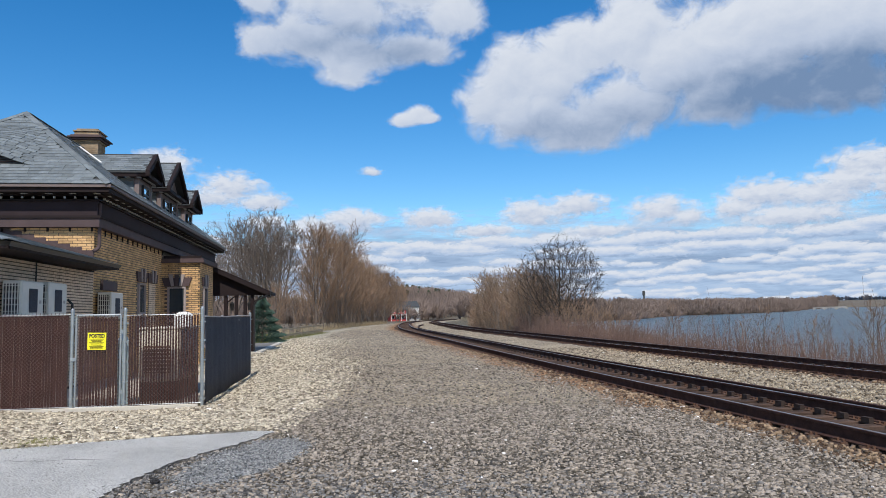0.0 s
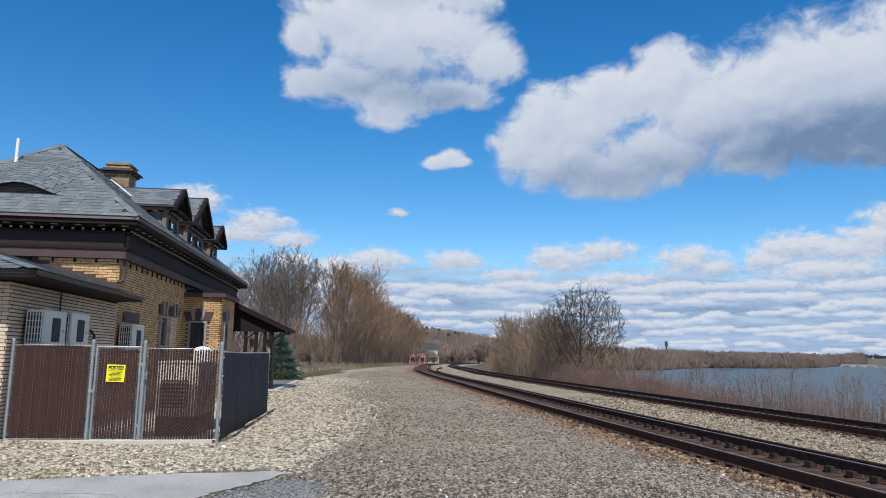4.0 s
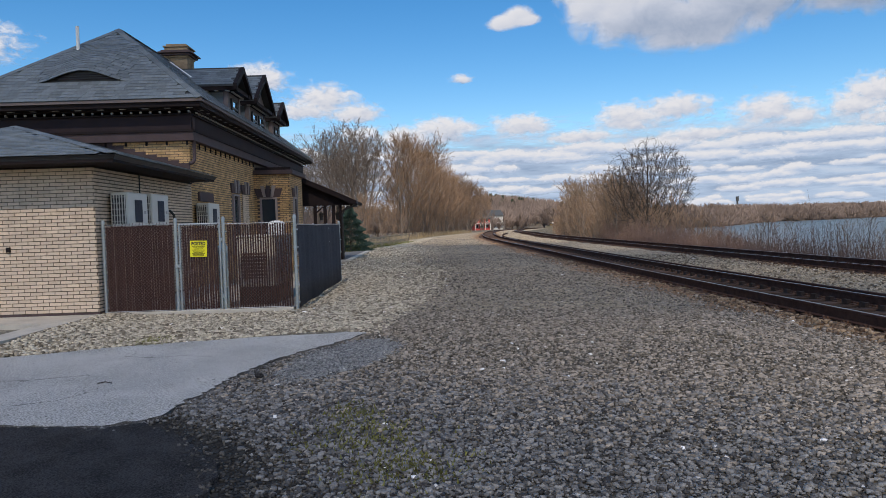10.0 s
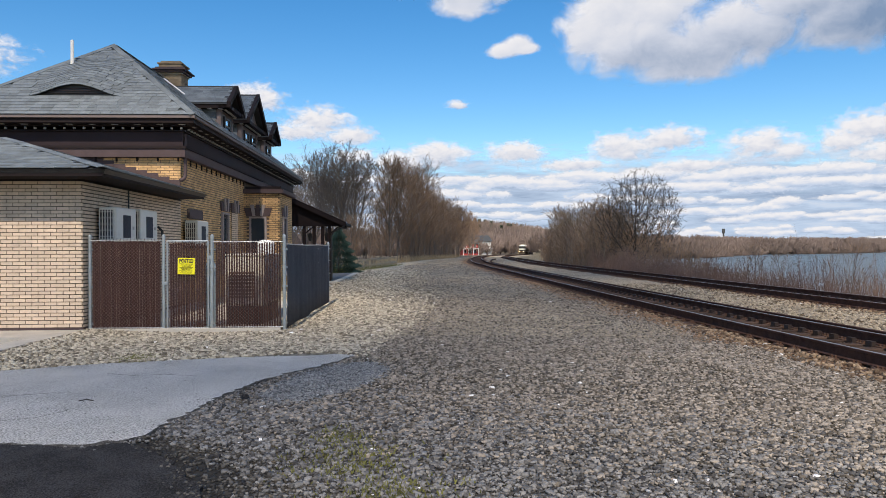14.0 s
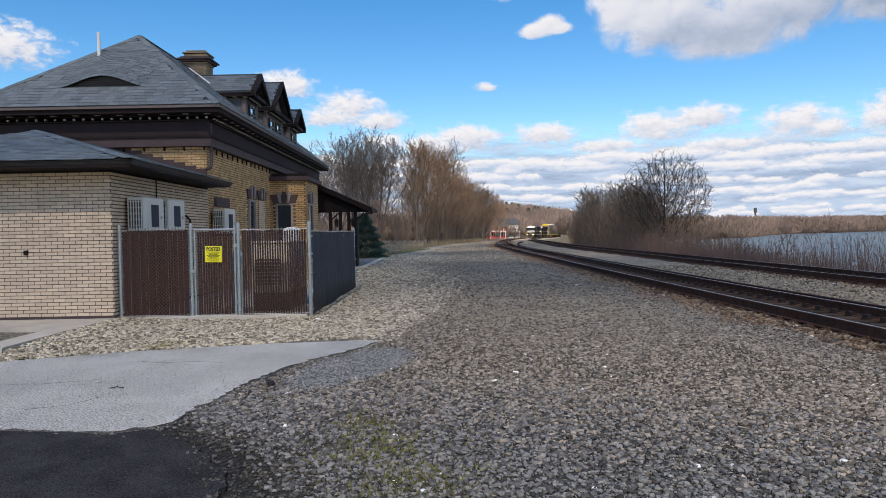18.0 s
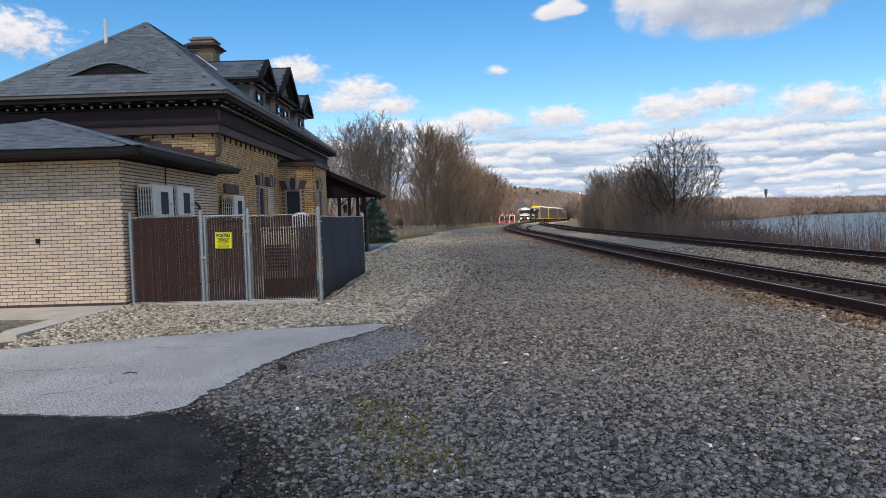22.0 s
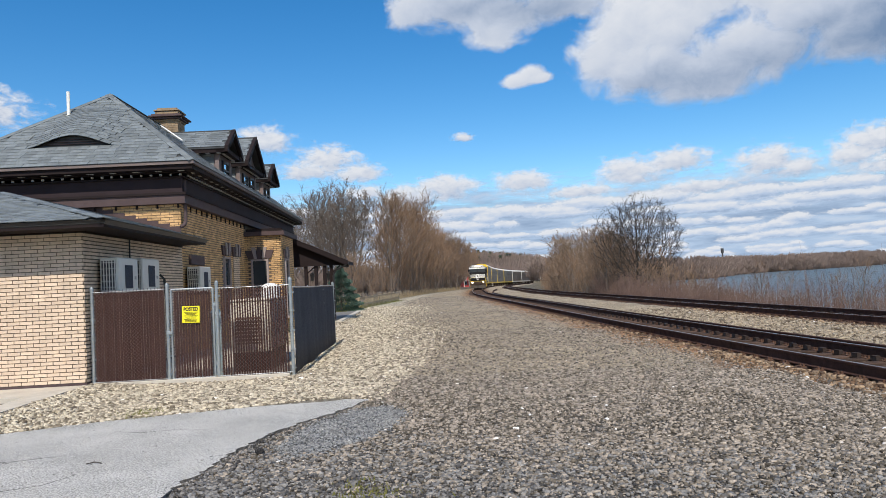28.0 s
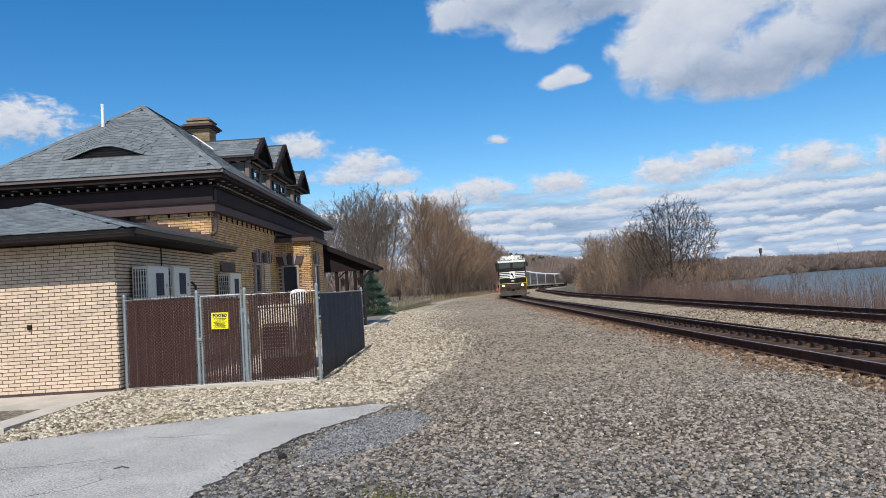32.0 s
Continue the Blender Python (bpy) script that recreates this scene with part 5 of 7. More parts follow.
    part("skid", nb(0.03, 0.71, 0.04, 1.66, 0, 0.36), BLACK, g, "black steel skid")
    gr = part("grille", nb(0.09, 0.56, -0.012, 0.0, 0.52, 1.02), RUST, g, "dark square grille")
    for i in range(7):
        part("bar", nb(0.09, 0.56, -0.02, -0.012, 0.55 + i * 0.068, 0.566 + i * 0.068), GENSET, gr)
    part("lid", nb(-0.02, 0.76, -0.02, 1.72, 1.32, 1.36, bev=0.01), GENSET, g)
    cy = thing("gas_cylinder", "pale blue-grey upright gas cylinder behind the gate", "gas cylinder", FENCE @ pose(2.12, 0.34, 0.035))
    bm = bmesh.new()
    rod(bm, (0, 0, 0.0), (0, 0, 1.12), 0.115, seg=18)
    rod(bm, (0, 0, 1.12), (0, 0, 1.24), 0.115, 0.04, seg=18)
    part("shell", bm, mat("blue_grey_enamel", (0.42, 0.52, 0.56), 0.45, 0.08, 4, 50, 0.03), cy)
    part("valve", rod(bmesh.new(), (0, 0, 1.24), (0, 0, 1.34), 0.025, seg=8), STEEL, cy)
    tk = thing("white_tank", "small white domed tank beside the generator", "tank", FENCE @ pose(2.66, 2.75, 0.03))
    bm = bmesh.new()
    rod(bm, (0, 0, 0.1), (0, 0, 1.56), 0.2, seg=20)
    bmesh.ops.create_uvsphere(bm, u_segments=20, v_segments=8, radius=0.2, matrix=Matrix.Translation((0, 0, 1.56)) @ Matrix.Diagonal((1, 1, 0.5, 1)))
    part("shell", bm, WHITE, tk)
    part("foot", rod(bmesh.new(), (0, 0, 0.0), (0, 0, 0.1), 0.18, seg=16), STEEL, tk)


def build_walk():
    """Concrete walk and kerb in front of the annex."""
    bm = bmesh.new()
    slab(bm, [(-6.0, -1.0, 0.14), (-0.43, -1.2, 0.14), (-0.05, -1.0, 0.14), (-0.05, -0.02, 0.14), (-6.0, -0.02, 0.14)], (0, 0, -0.25))
    single("walkway", bm, CONCRETE, "pale concrete walk along the annex", "walkway", STATION)
    bm = bmesh.new()
    slab(bm, [(0.02, 0.0, 0.145), (-0.04, 0.0, 0.145), (-0.04, -1.0, 0.145), (-0.40, -1.24, 0.145), (-0.40, -3.05, 0.145), (-0.24, -3.46, 0.145), (0.02, -3.46, 0.145), (0.03, -1.4, 0.145)], (0, 0, -0.26))
    single("kerb", bm, CONCRETE, "pale concrete kerb strip", "kerb", STATION)
    bm = nb(-5.0, -0.42, -4.0, -1.22, -0.16, 0.0)
    single("parking", bm, ASPHALT_NEW, "dark asphalt parking bay behind the kerb", "pavement", STATION)


def build_porch():
    po = thing("platform_canopy", "brown wooden platform canopy on square posts", "canopy", STATION)
    bm = bmesh.new()
    slab(bm, [(-0.2, 19.95, 4.1), (2.8, 19.95, 2.72), (2.8, 22.7, 2.72), (-0.2, 22.7, 4.1)], (0, 0, 0.08))
    part("roof", bm, TRIM, po, "dark shingled canopy roof")
    part("fascia", nb(2.76, 2.88, 19.86, 22.75, 2.64, 2.78), TRIM, po)
    bm = bmesh.new()
    slab(bm, [(-0.2, 19.92, 3.98), (2.88, 19.92, 2.56), (2.88, 19.92, 2.8), (-0.2, 19.92, 4.22)], (0, 0.06, 0))
    part("rake_board", bm, TRIM, po)
    # dark panel added for the shaded underside seen through the canopy end
    bm = bmesh.new()
    slab(bm, [(-0.2, 20.25, 2.62), (2.72, 20.25, 2.62), (2.72, 20.25, 2.74), (-0.2, 20.25, 4.06)], (0, 0.05, 0))
    part("canopy_shade_panel", bm, TRIM, po, "dark panel for the shaded canopy end")
    for u in (-0.1, 2.6):
        part("plate", nb(u - 0.07, u + 0.07, 20.3, 22.6, 2.56, 2.7), TRIM, po)
    for u, v in ((0.90, 20.4), (1.36, 20.4), (1.75, 20.4), (2.06, 20.4)):
        part("post", nb(u - 0.075, u + 0.075, v - 0.075, v + 0.075, 0.1, 2.66, bev=0.012), TRIM, po)
    for u in (0.90, 2.06):
        bm = bmesh.new()
        slab(bm, [(u + 0.07, 20.36, 2.28), (u + 0.42, 20.36, 2.58), (u + 0.42, 20.36, 2.64), (u + 0.07, 20.36, 2.36)], (0, 0.08, 0))
        part("brace", bm, TRIM, po)
    bm = bmesh.new()
    pipe(bm, [(2.9, 19.9, 2.72), (2.7, 19.95, 2.55), (2.3, 20.1, 2.4), (2.18, 20.15, 2.2), (2.18, 20.15, 0.15)], 0.045, 8)
    part("downspout", bm, BLACK, po)
    pf = thing("platform", "low dark paved platform with a pale concrete kerb", "platform", STATION)
    part("paving", nb(-0.4, 2.30, 19.45, 30.8, -0.1, 0.10, bev=0.02), PAVER, pf)
    part("kerb", nb(2.305, 2.55, 19.25, 31.0, -0.1, 0.12, bev=0.015), CONCRETE, pf, "pale concrete kerb")
    part("kerb", nb(-0.4, 2.30, 19.25, 19.44, -0.1, 0.12, bev=0.015), CONCRETE, pf, "pale concrete kerb")
    la = thing("lantern", "black hanging porch lantern", "lantern", STATION @ pose(1.16, 20.5, 1.95), "canopy lanterns")
    part("stem", rod(bmesh.new(), (0, 0, 0.38), (0, 0, 0.62), 0.012), BLACK, la)
    part("cage", rod(bmesh.new(), (0, 0, 0), (0, 0, 0.3), 0.07, 0.11, seg=6), BLACK, la)
    part("hood", rod(bmesh.new(), (0, 0, 0.3), (0, 0, 0.4), 0.13, 0.02, seg=6), BLACK, la)
    copy_thing(la, STATION @ pose(1.92, 20.5, 1.95))


def leafless_fence():
    f = thing("timber_fence", "weathered timber rail fence beside the lawn", "fence", pose(0, 0, 0))
    a, b = Vector((-11.5, 48.0, 0)), Vector((-12.2, 67.0, 0))
    n = 7
    for i in range(n + 1):
        p = a.lerp(b, i / n)
        part("post", nb(p.x - 0.06, p.x + 0.06, p.y - 0.06, p.y + 0.06, ground_z(p.x, p.y) - 0.1, 0.86, bev=0.01), WOOD, f)
    for z in (0.27, 0.70):
        for i in range(n):
            p, q = a.lerp(b, i / n), a.lerp(b, (i + 1) / n)
            bm = bmesh.new()
            slab(bm, [(p.x + 0.06, p.y, z), (q.x + 0.06, q.y, z), (q.x + 0.06, q.y, z + 0.12), (p.x + 0.06, p.y, z + 0.12)], (0.05, 0, 0))
            part("rail", bm, WOOD, f)
    for i in range(46):
        p = a.lerp(b, (i + 0.5) / 46)
        part("picket", nb(p.x + 0.02, p.x + 0.04, p.y - 0.05, p.y + 0.05, 0.0, 0.68), WOOD, f)
    q = Vector((-16.6, 47.4, 0))
    for z in (0.27, 0.70):
        bm = bmesh.new()
        slab(bm, [(a.x, a.y, z), (q.x, q.y, z), (q.x, q.y, z + 0.12), (a.x, a.y, z + 0.12)], (0, 0.05, 0))
        part("rail", bm, WOOD, f)
    for i in range(1, 4):
        p = a.lerp(q, i / 3)
        part("post", nb(p.x - 0.06, p.x + 0.06, p.y - 0.06, p.y + 0.06, -0.1, 0.86, bev=0.01), WOOD, f)


def spruce(x, y, h, r):
    t = thing("spruce_tree", "small dense blue-green spruce beside the platform", "tree", pose(x, y, ground_z(x, y)))
    part("trunk", rod(bmesh.new(), (0, 0, -0.1), (0, 0, h * 0.95), 0.07, 0.01, seg=7), BARK, t)
    rng = random.Random(8)
    v, f = [], []
    for i in range(9500):
        z = h * (0.03 + 0.97 * rng.random() ** 1.35)
        rr = r * (1 - z / h) ** 0.8 * (0.45 + 0.6 * rng.random() ** 0.4) * (0.85 + 0.2 * math.sin(z * 14))
        a = rng.uniform(0, 6.283)
        c = Vector((rr * math.cos(a), rr * math.sin(a), z - 0.12 * rr))
        d = Vector((math.cos(a), math.sin(a), rng.uniform(-0.2, 0.5))).normalized() * rng.uniform(0.09, 0.17)
        s = d.cross(Vector((rng.uniform(-1, 1), rng.uniform(-1, 1), 1))).normalized() * 0.03
        k = len(v)
        v += [(c - s)[:], (c + s)[:], (c + d)[:], (c + d * 0.4 + Vector((0, 0, 0.035)))[:]]
        f += [(k, k + 1, k + 2), (k, k + 2, k + 3), (k + 1, k + 2, k + 3)]
    part("crown", (v, f), NEEDLE, t, "layered blue-green needles")


build_fence()
build_walk()
build_porch()
leafless_fence()
spruce(-12.0, 45.3, 2.85, 1.55)

# ---- bare spring woods ----
def tube(v, f, p, q, r0, r1, n=3):
    d = q - p
    if d.length < 1e-6:
        return
    a = d.orthogonal().normalized()
    b = d.normalized().cross(a)
    k = len(v)
    for c, r in ((p, r0), (q, r1)):
        for i in range(n):
            t = 6.2832 * i / n
            v.append((c + a * (r * math.cos(t)) + b * (r * math.sin(t)))[:])
    for i in range(n):
        j = (i + 1) % n
        f.append((k + i, k + j, k + n + j, k + n + i))


def bare_tree(seed, h, spread=0.5, counts=(14, 7, 6, 4), low=0.14, twig_r=0.014, stems=1, egg=0.5, wild=0.65, fan=0.16):
    """Trunk and twig meshes of a leafless tree: limbs rise, fork and end in fine twigs; egg: how low the crown is widest."""
    rng = random.Random(seed)
    tv, tf, gv, gf = [], [], [], []

    def bend(d, k, lift=0.0):
        return (d + Vector((rng.gauss(0, k), rng.gauss(0, k), rng.gauss(0, k) + lift))).normalized()

    def grow(p, d, ln, r, lev):
        seg = (5, 4, 2, 2, 1)[lev]
        pts = [p]
        for i in range(seg):
            d = bend(d, wild * (0.04, 0.08, 0.10, 0.09, 0.07)[lev], (0.06, 0.09, 0.05, 0.02, 0.0)[lev])
            q = p + d * (ln / seg)
            r1 = r * (1 - 0.8 * (i + 1) / seg)
            r0 = r * (1 - 0.8 * i / seg)
            if lev < 2:
                tube(tv, tf, p, q, max(r0, twig_r), max(r1, twig_r * 0.8), 6 if lev == 0 else 4)
            else:
                tube(gv, gf, p, q, max(r0, twig_r * (0.9 if lev < 4 else 0.75)), max(r1, twig_r * 0.45), 3)
            p = q
            pts.append(p)
        if lev >= 4 or counts[lev] == 0:
            return
        n = counts[lev]
        lo = low if lev == 0 else 0.2
        ga = rng.uniform(0, 6.28)
        for i in range(n):
            t = min(0.98, lo + (1 - lo) * (i + rng.random() * 0.9) / n)
            k = min(seg - 1, int(t * seg))
            o = pts[k].lerp(pts[k + 1], t * seg - k)
            ga += 2.4 + rng.uniform(-0.5, 0.5)
            axis = (pts[k + 1] - pts[k]).normalized()
            e1 = axis.orthogonal().normalized()
            side = e1 * math.cos(ga) + axis.cross(e1) * math.sin(ga)
            sp = spread * (1.15 - 0.5 * t if lev == 0 else 0.86 if lev == 1 else 0.72)
            out = (axis * (1 - sp) + side * sp + Vector((0, 0, 0.12 if lev < 2 else 0.0))).normalized()
            shape = (1.0 - (abs(t - egg) / max(egg, 1 - egg)) ** 1.6 * 0.62) if lev == 0 else (1.15 - 0.5 * t)
            l2 = ln * (0.56, 0.5, 0.52, 0.55)[lev] * shape * rng.uniform(0.8, 1.2)
            grow(o, out, l2, max(r * (0.4, 0.42, 0.5, 0.6)[lev] * (1.1 - 0.5 * t), twig_r), lev + 1)
    for s in range(stems):
        o = Vector((rng.uniform(-0.7, 0.7), rng.uniform(-0.7, 0.7), -0.3)) * (0.3 if fan > 0.2 else 1) if stems > 1 else Vector((0, 0, -0.3))
        k = 6.283 * (s + rng.random() * 0.6) / stems
        d0 = Vector((rng.gauss(0, 0.03), rng.gauss(0, 0.03), 1)) if stems == 1 else Vector((rng.gauss(0, fan), rng.gauss(0, fan), 1)) if fan < 0.2 else Vector((fan * math.cos(k), fan * math.sin(k), 1)) * rng.uniform(0.8, 1.1)
        d0.normalize()
        grow(o, d0, h * rng.uniform(0.84, 0.92), h * (0.013 if fan < 0.2 else 0.026) / math.sqrt(stems), 0)
    return (tv, tf), (gv, gf)


def dome_tree(seed, centre, wide, up, down, buds=4200, step=0.2):
    """An open-grown leafless tree: branches grow towards free buds in a domed crown, thickening where they join."""
    rng = np.random.default_rng(seed)
    d = rng.normal(size=(buds, 3))
    d /= np.linalg.norm(d, axis=1)[:, None]
    d *= (rng.random(buds) ** 0.45)[:, None] * (0.9 + 0.1 * np.sin(5 * np.arctan2(d[:, 1], d[:, 0])))[:, None]
    free = np.array(centre) + d * np.where(d[:, 2:3] > 0, (wide, wide, up), (wide, wide, down))
    free = free[free[:, 2] > 1.2 + 0.25 * np.hypot(free[:, 0], free[:, 1]) * rng.random(len(free))]
    pts, par = [np.array((0, 0, -0.3))], [-1]
    for k in range(5):
        pts.append(np.array((0.02 * k, 0, 0.25 * k))), par.append(k)
    for turn in range(70):
        P = np.array(pts)
        gap = ((free[:, None, :] - P[None]) ** 2).sum(2)
        near = gap.argmin(1)
        far = np.sqrt(gap[np.arange(len(free)), near])
        keep = far > 0.26
        for i in np.unique(near[keep & (far < 3.2)]):
            pull = free[keep & (near == i)] - P[i]
            pull = (pull / np.linalg.norm(pull, axis=1)[:, None]).mean(0) + rng.normal(0, 0.13, 3) + (0, 0, 0.08)
            q = P[i] + step * pull / np.linalg.norm(pull)
            pts.append(q), par.append(int(i))
        free = free[keep]
        if len(free) < 20:
            break
    load = np.zeros(len(pts))
    for i in range(len(pts) - 1, 0, -1):
        load[i] = max(load[i], 1.0)
        load[par[i]] += load[i] * 0.97
    r = 0.0105 * np.maximum(load, 1) ** 0.36
    tv, tf, gv, gf = [], [], [], []
    for i in range(1, len(pts)):
        a, b = Vector(pts[par[i]]), Vector(pts[i])
        if r[i] > 0.03:
            tube(tv, tf, a, b, min(r[par[i]], r[i] * 1.4), r[i], 6)
        else:
            tube(gv, gf, a, b, min(r[par[i]], r[i] * 1.3), r[i], 3)
        if load[i] < 5:
            for n in range(2):
                out = (b - a).normalized() + Vector(rng.normal(0, 0.34, 3))
                tube(gv, gf, b, b + out * rng.uniform(0.18, 0.46), r[i] * 0.8, 0.006, 3)
    return (tv, tf), (gv, gf)


def tree_kind(name, label, m, twig, seed, h, **kw):
    t = thing(name, label, "tree" if name == "bare_tree" else "shrub", m, "leafless woods by the railway")
    tr, tw = bare_tree(seed, h, **kw)
    part("trunk", tr, twig if twig is DARK_BARK else BARK, t, sm=True)
    part("crown", tw, twig, t, "fine leafless twigs")
    return t


def plant(protos, spots, rng):
    used = set()
    for x, y, s in spots:
        i = rng.randrange(len(protos))
        m = pose(x, y, ground_z(x, y) - 0.05, rng.uniform(-3, 3), rng.uniform(-3, 3), rng.uniform(0, 360)) @ Matrix.Diagonal((s, s, s * rng.uniform(0.92, 1.08), 1))
        if i not in used:
            protos[i].matrix_basis = m
            used.add(i)
        else:
            c = copy_thing(protos[i], m)
            c.matrix_basis = m
    return used


def build_woods():
    rng = random.Random(21)
    home = pose(-60, 140, 0)
    left = [tree_kind("bare_tree", "tall dense leafless tree in the copse beside the track", home, TWIG, 100 + i, 11.6, spread=0.44, counts=(17, 7, 5, 3), low=0.06, twig_r=0.02, egg=0.4) for i in range(4)]
    vase = [tree_kind("bare_tree", "round-crowned leafless grey tree", home, GREY_TWIG, 120 + i, 10.4, spread=0.46, counts=(9, 6, 5, 3), low=0.22, twig_r=0.017, egg=0.5, stems=4, fan=0.3, wild=0.55) for i in range(2)]
    bush = [tree_kind("bare_shrub", "thicket of thin leafless brown stems", home, TWIG, 140 + i, 4.4, spread=0.4, counts=(6, 4, 4, 0), low=0.05, twig_r=0.015, stems=3) for i in range(3)]
    spots = []
    y = 76.0
    while y < 178:
        for row in range(2):
            x = -15.0 - 4.6 * row - (0.015 * (y - 74)) + rng.uniform(-1.0, 1.0)
            s = (0.97 if y < 90 else 0.93 if y < 112 else 0.86) * rng.uniform(0.92, 1.06)
            if not (row > 0 and y > 110) and x / y > -0.196 - 0.0006 * (y - 76):
                spots.append((x, y + rng.uniform(-1.5, 1.5), s))
        y += 5.4
    spots += [(-14.5 - rng.uniform(0, 6), 180 + 8 * i, rng.uniform(0.8, 0.95)) for i in range(6)]
    plant(left, spots, rng)
    plant(vase, [(-19.8, 80, 1.05), (-23.0, 84, 1.08), (-27.0, 88, 1.0), (-31.5, 94, 0.92), (-25.5, 97, 1.05)], rng)
    low = []
    for i in range(42):
        yy = rng.uniform(72, 170)
        low.append((-14.2 - rng.uniform(0, 6) - 0.015 * (yy - 70), yy, rng.uniform(0.6, 1.15)))
    plant(bush, low, rng)
    # river side
    rb = [tree_kind("bare_tree", "dense leafless tree in the thicket on the river bank", home, TWIG_R, 160 + i, 9.4, spread=0.46, counts=(15, 7, 5, 3), low=0.05, twig_r=0.018, egg=0.4) for i in range(3)]
    sp = []
    for i in range(26):
        yy = 70 + 125 * (i + rng.random()) / 26
        lat = TRACK_GAP + 5.4 + rng.uniform(0, 7.0)
        p, _ = line_at(yy, lat)
        p.x = max(p.x, p.y * math.tan(radians(1.7)) + 2.6)
        tall = (1.65 + math.hypot(p.x, p.y) * math.tan(radians(4.55 if yy < 110 else 3.9 - 0.012 * (yy - 110))) - ground_z(p.x, p.y)) / 9.4
        sp.append((p.x, p.y, 0.72 * min(1.35, tall) * rng.uniform(0.86, 1.02)))
    plant(rb, sp, rng)
    big = thing("bare_tree", "large round-crowned leafless tree above the river bank", "tree", pose(9.0, 62.5, ground_z(9.0, 62.5)), "leafless woods by the railway")
    tr, tw = dome_tree(181, (0.35, 0, 5.6), 4.1, 3.9, 4.2)
    part("trunk", tr, DARK_BARK, big, sm=True)
    part("crown", tw, DARK_BARK, big, "fine leafless twigs")
    tree_kind("bare_tree", "spreading leafless tree beside the larger one", pose(6.6, 68, ground_z(6.6, 68)), TWIG_R, 187, 5.7, spread=0.45, counts=(8, 5, 4, 3), low=0.2, twig_r=0.016, egg=0.5, stems=5, fan=0.3, wild=0.55)
    rs = [tree_kind("bare_shrub", "reddish-brown leafless thicket on the bank", home, TWIG, 200 + i, 4.8, spread=0.42, counts=(6, 4, 4, 0), low=0.04, twig_r=0.016, stems=3) for i in range(3)]
    sp = []
    for i in range(70):
        yy = 50 + 150 * ((i + rng.random()) / 70) ** 1.2
        p, _ = line_at(yy, TRACK_GAP + 3.9 + rng.uniform(0, 5.5))
        p.x = max(p.x, p.y * math.tan(radians(1.5)) + rng.uniform(0.8, 2.5))
        k = 0.55 + 0.6 * min(1, max(0, (yy - 50) / 16))
        sp.append((p.x, p.y, k * rng.uniform(0.75, 1.2)))
    plant(rs, sp, rng)


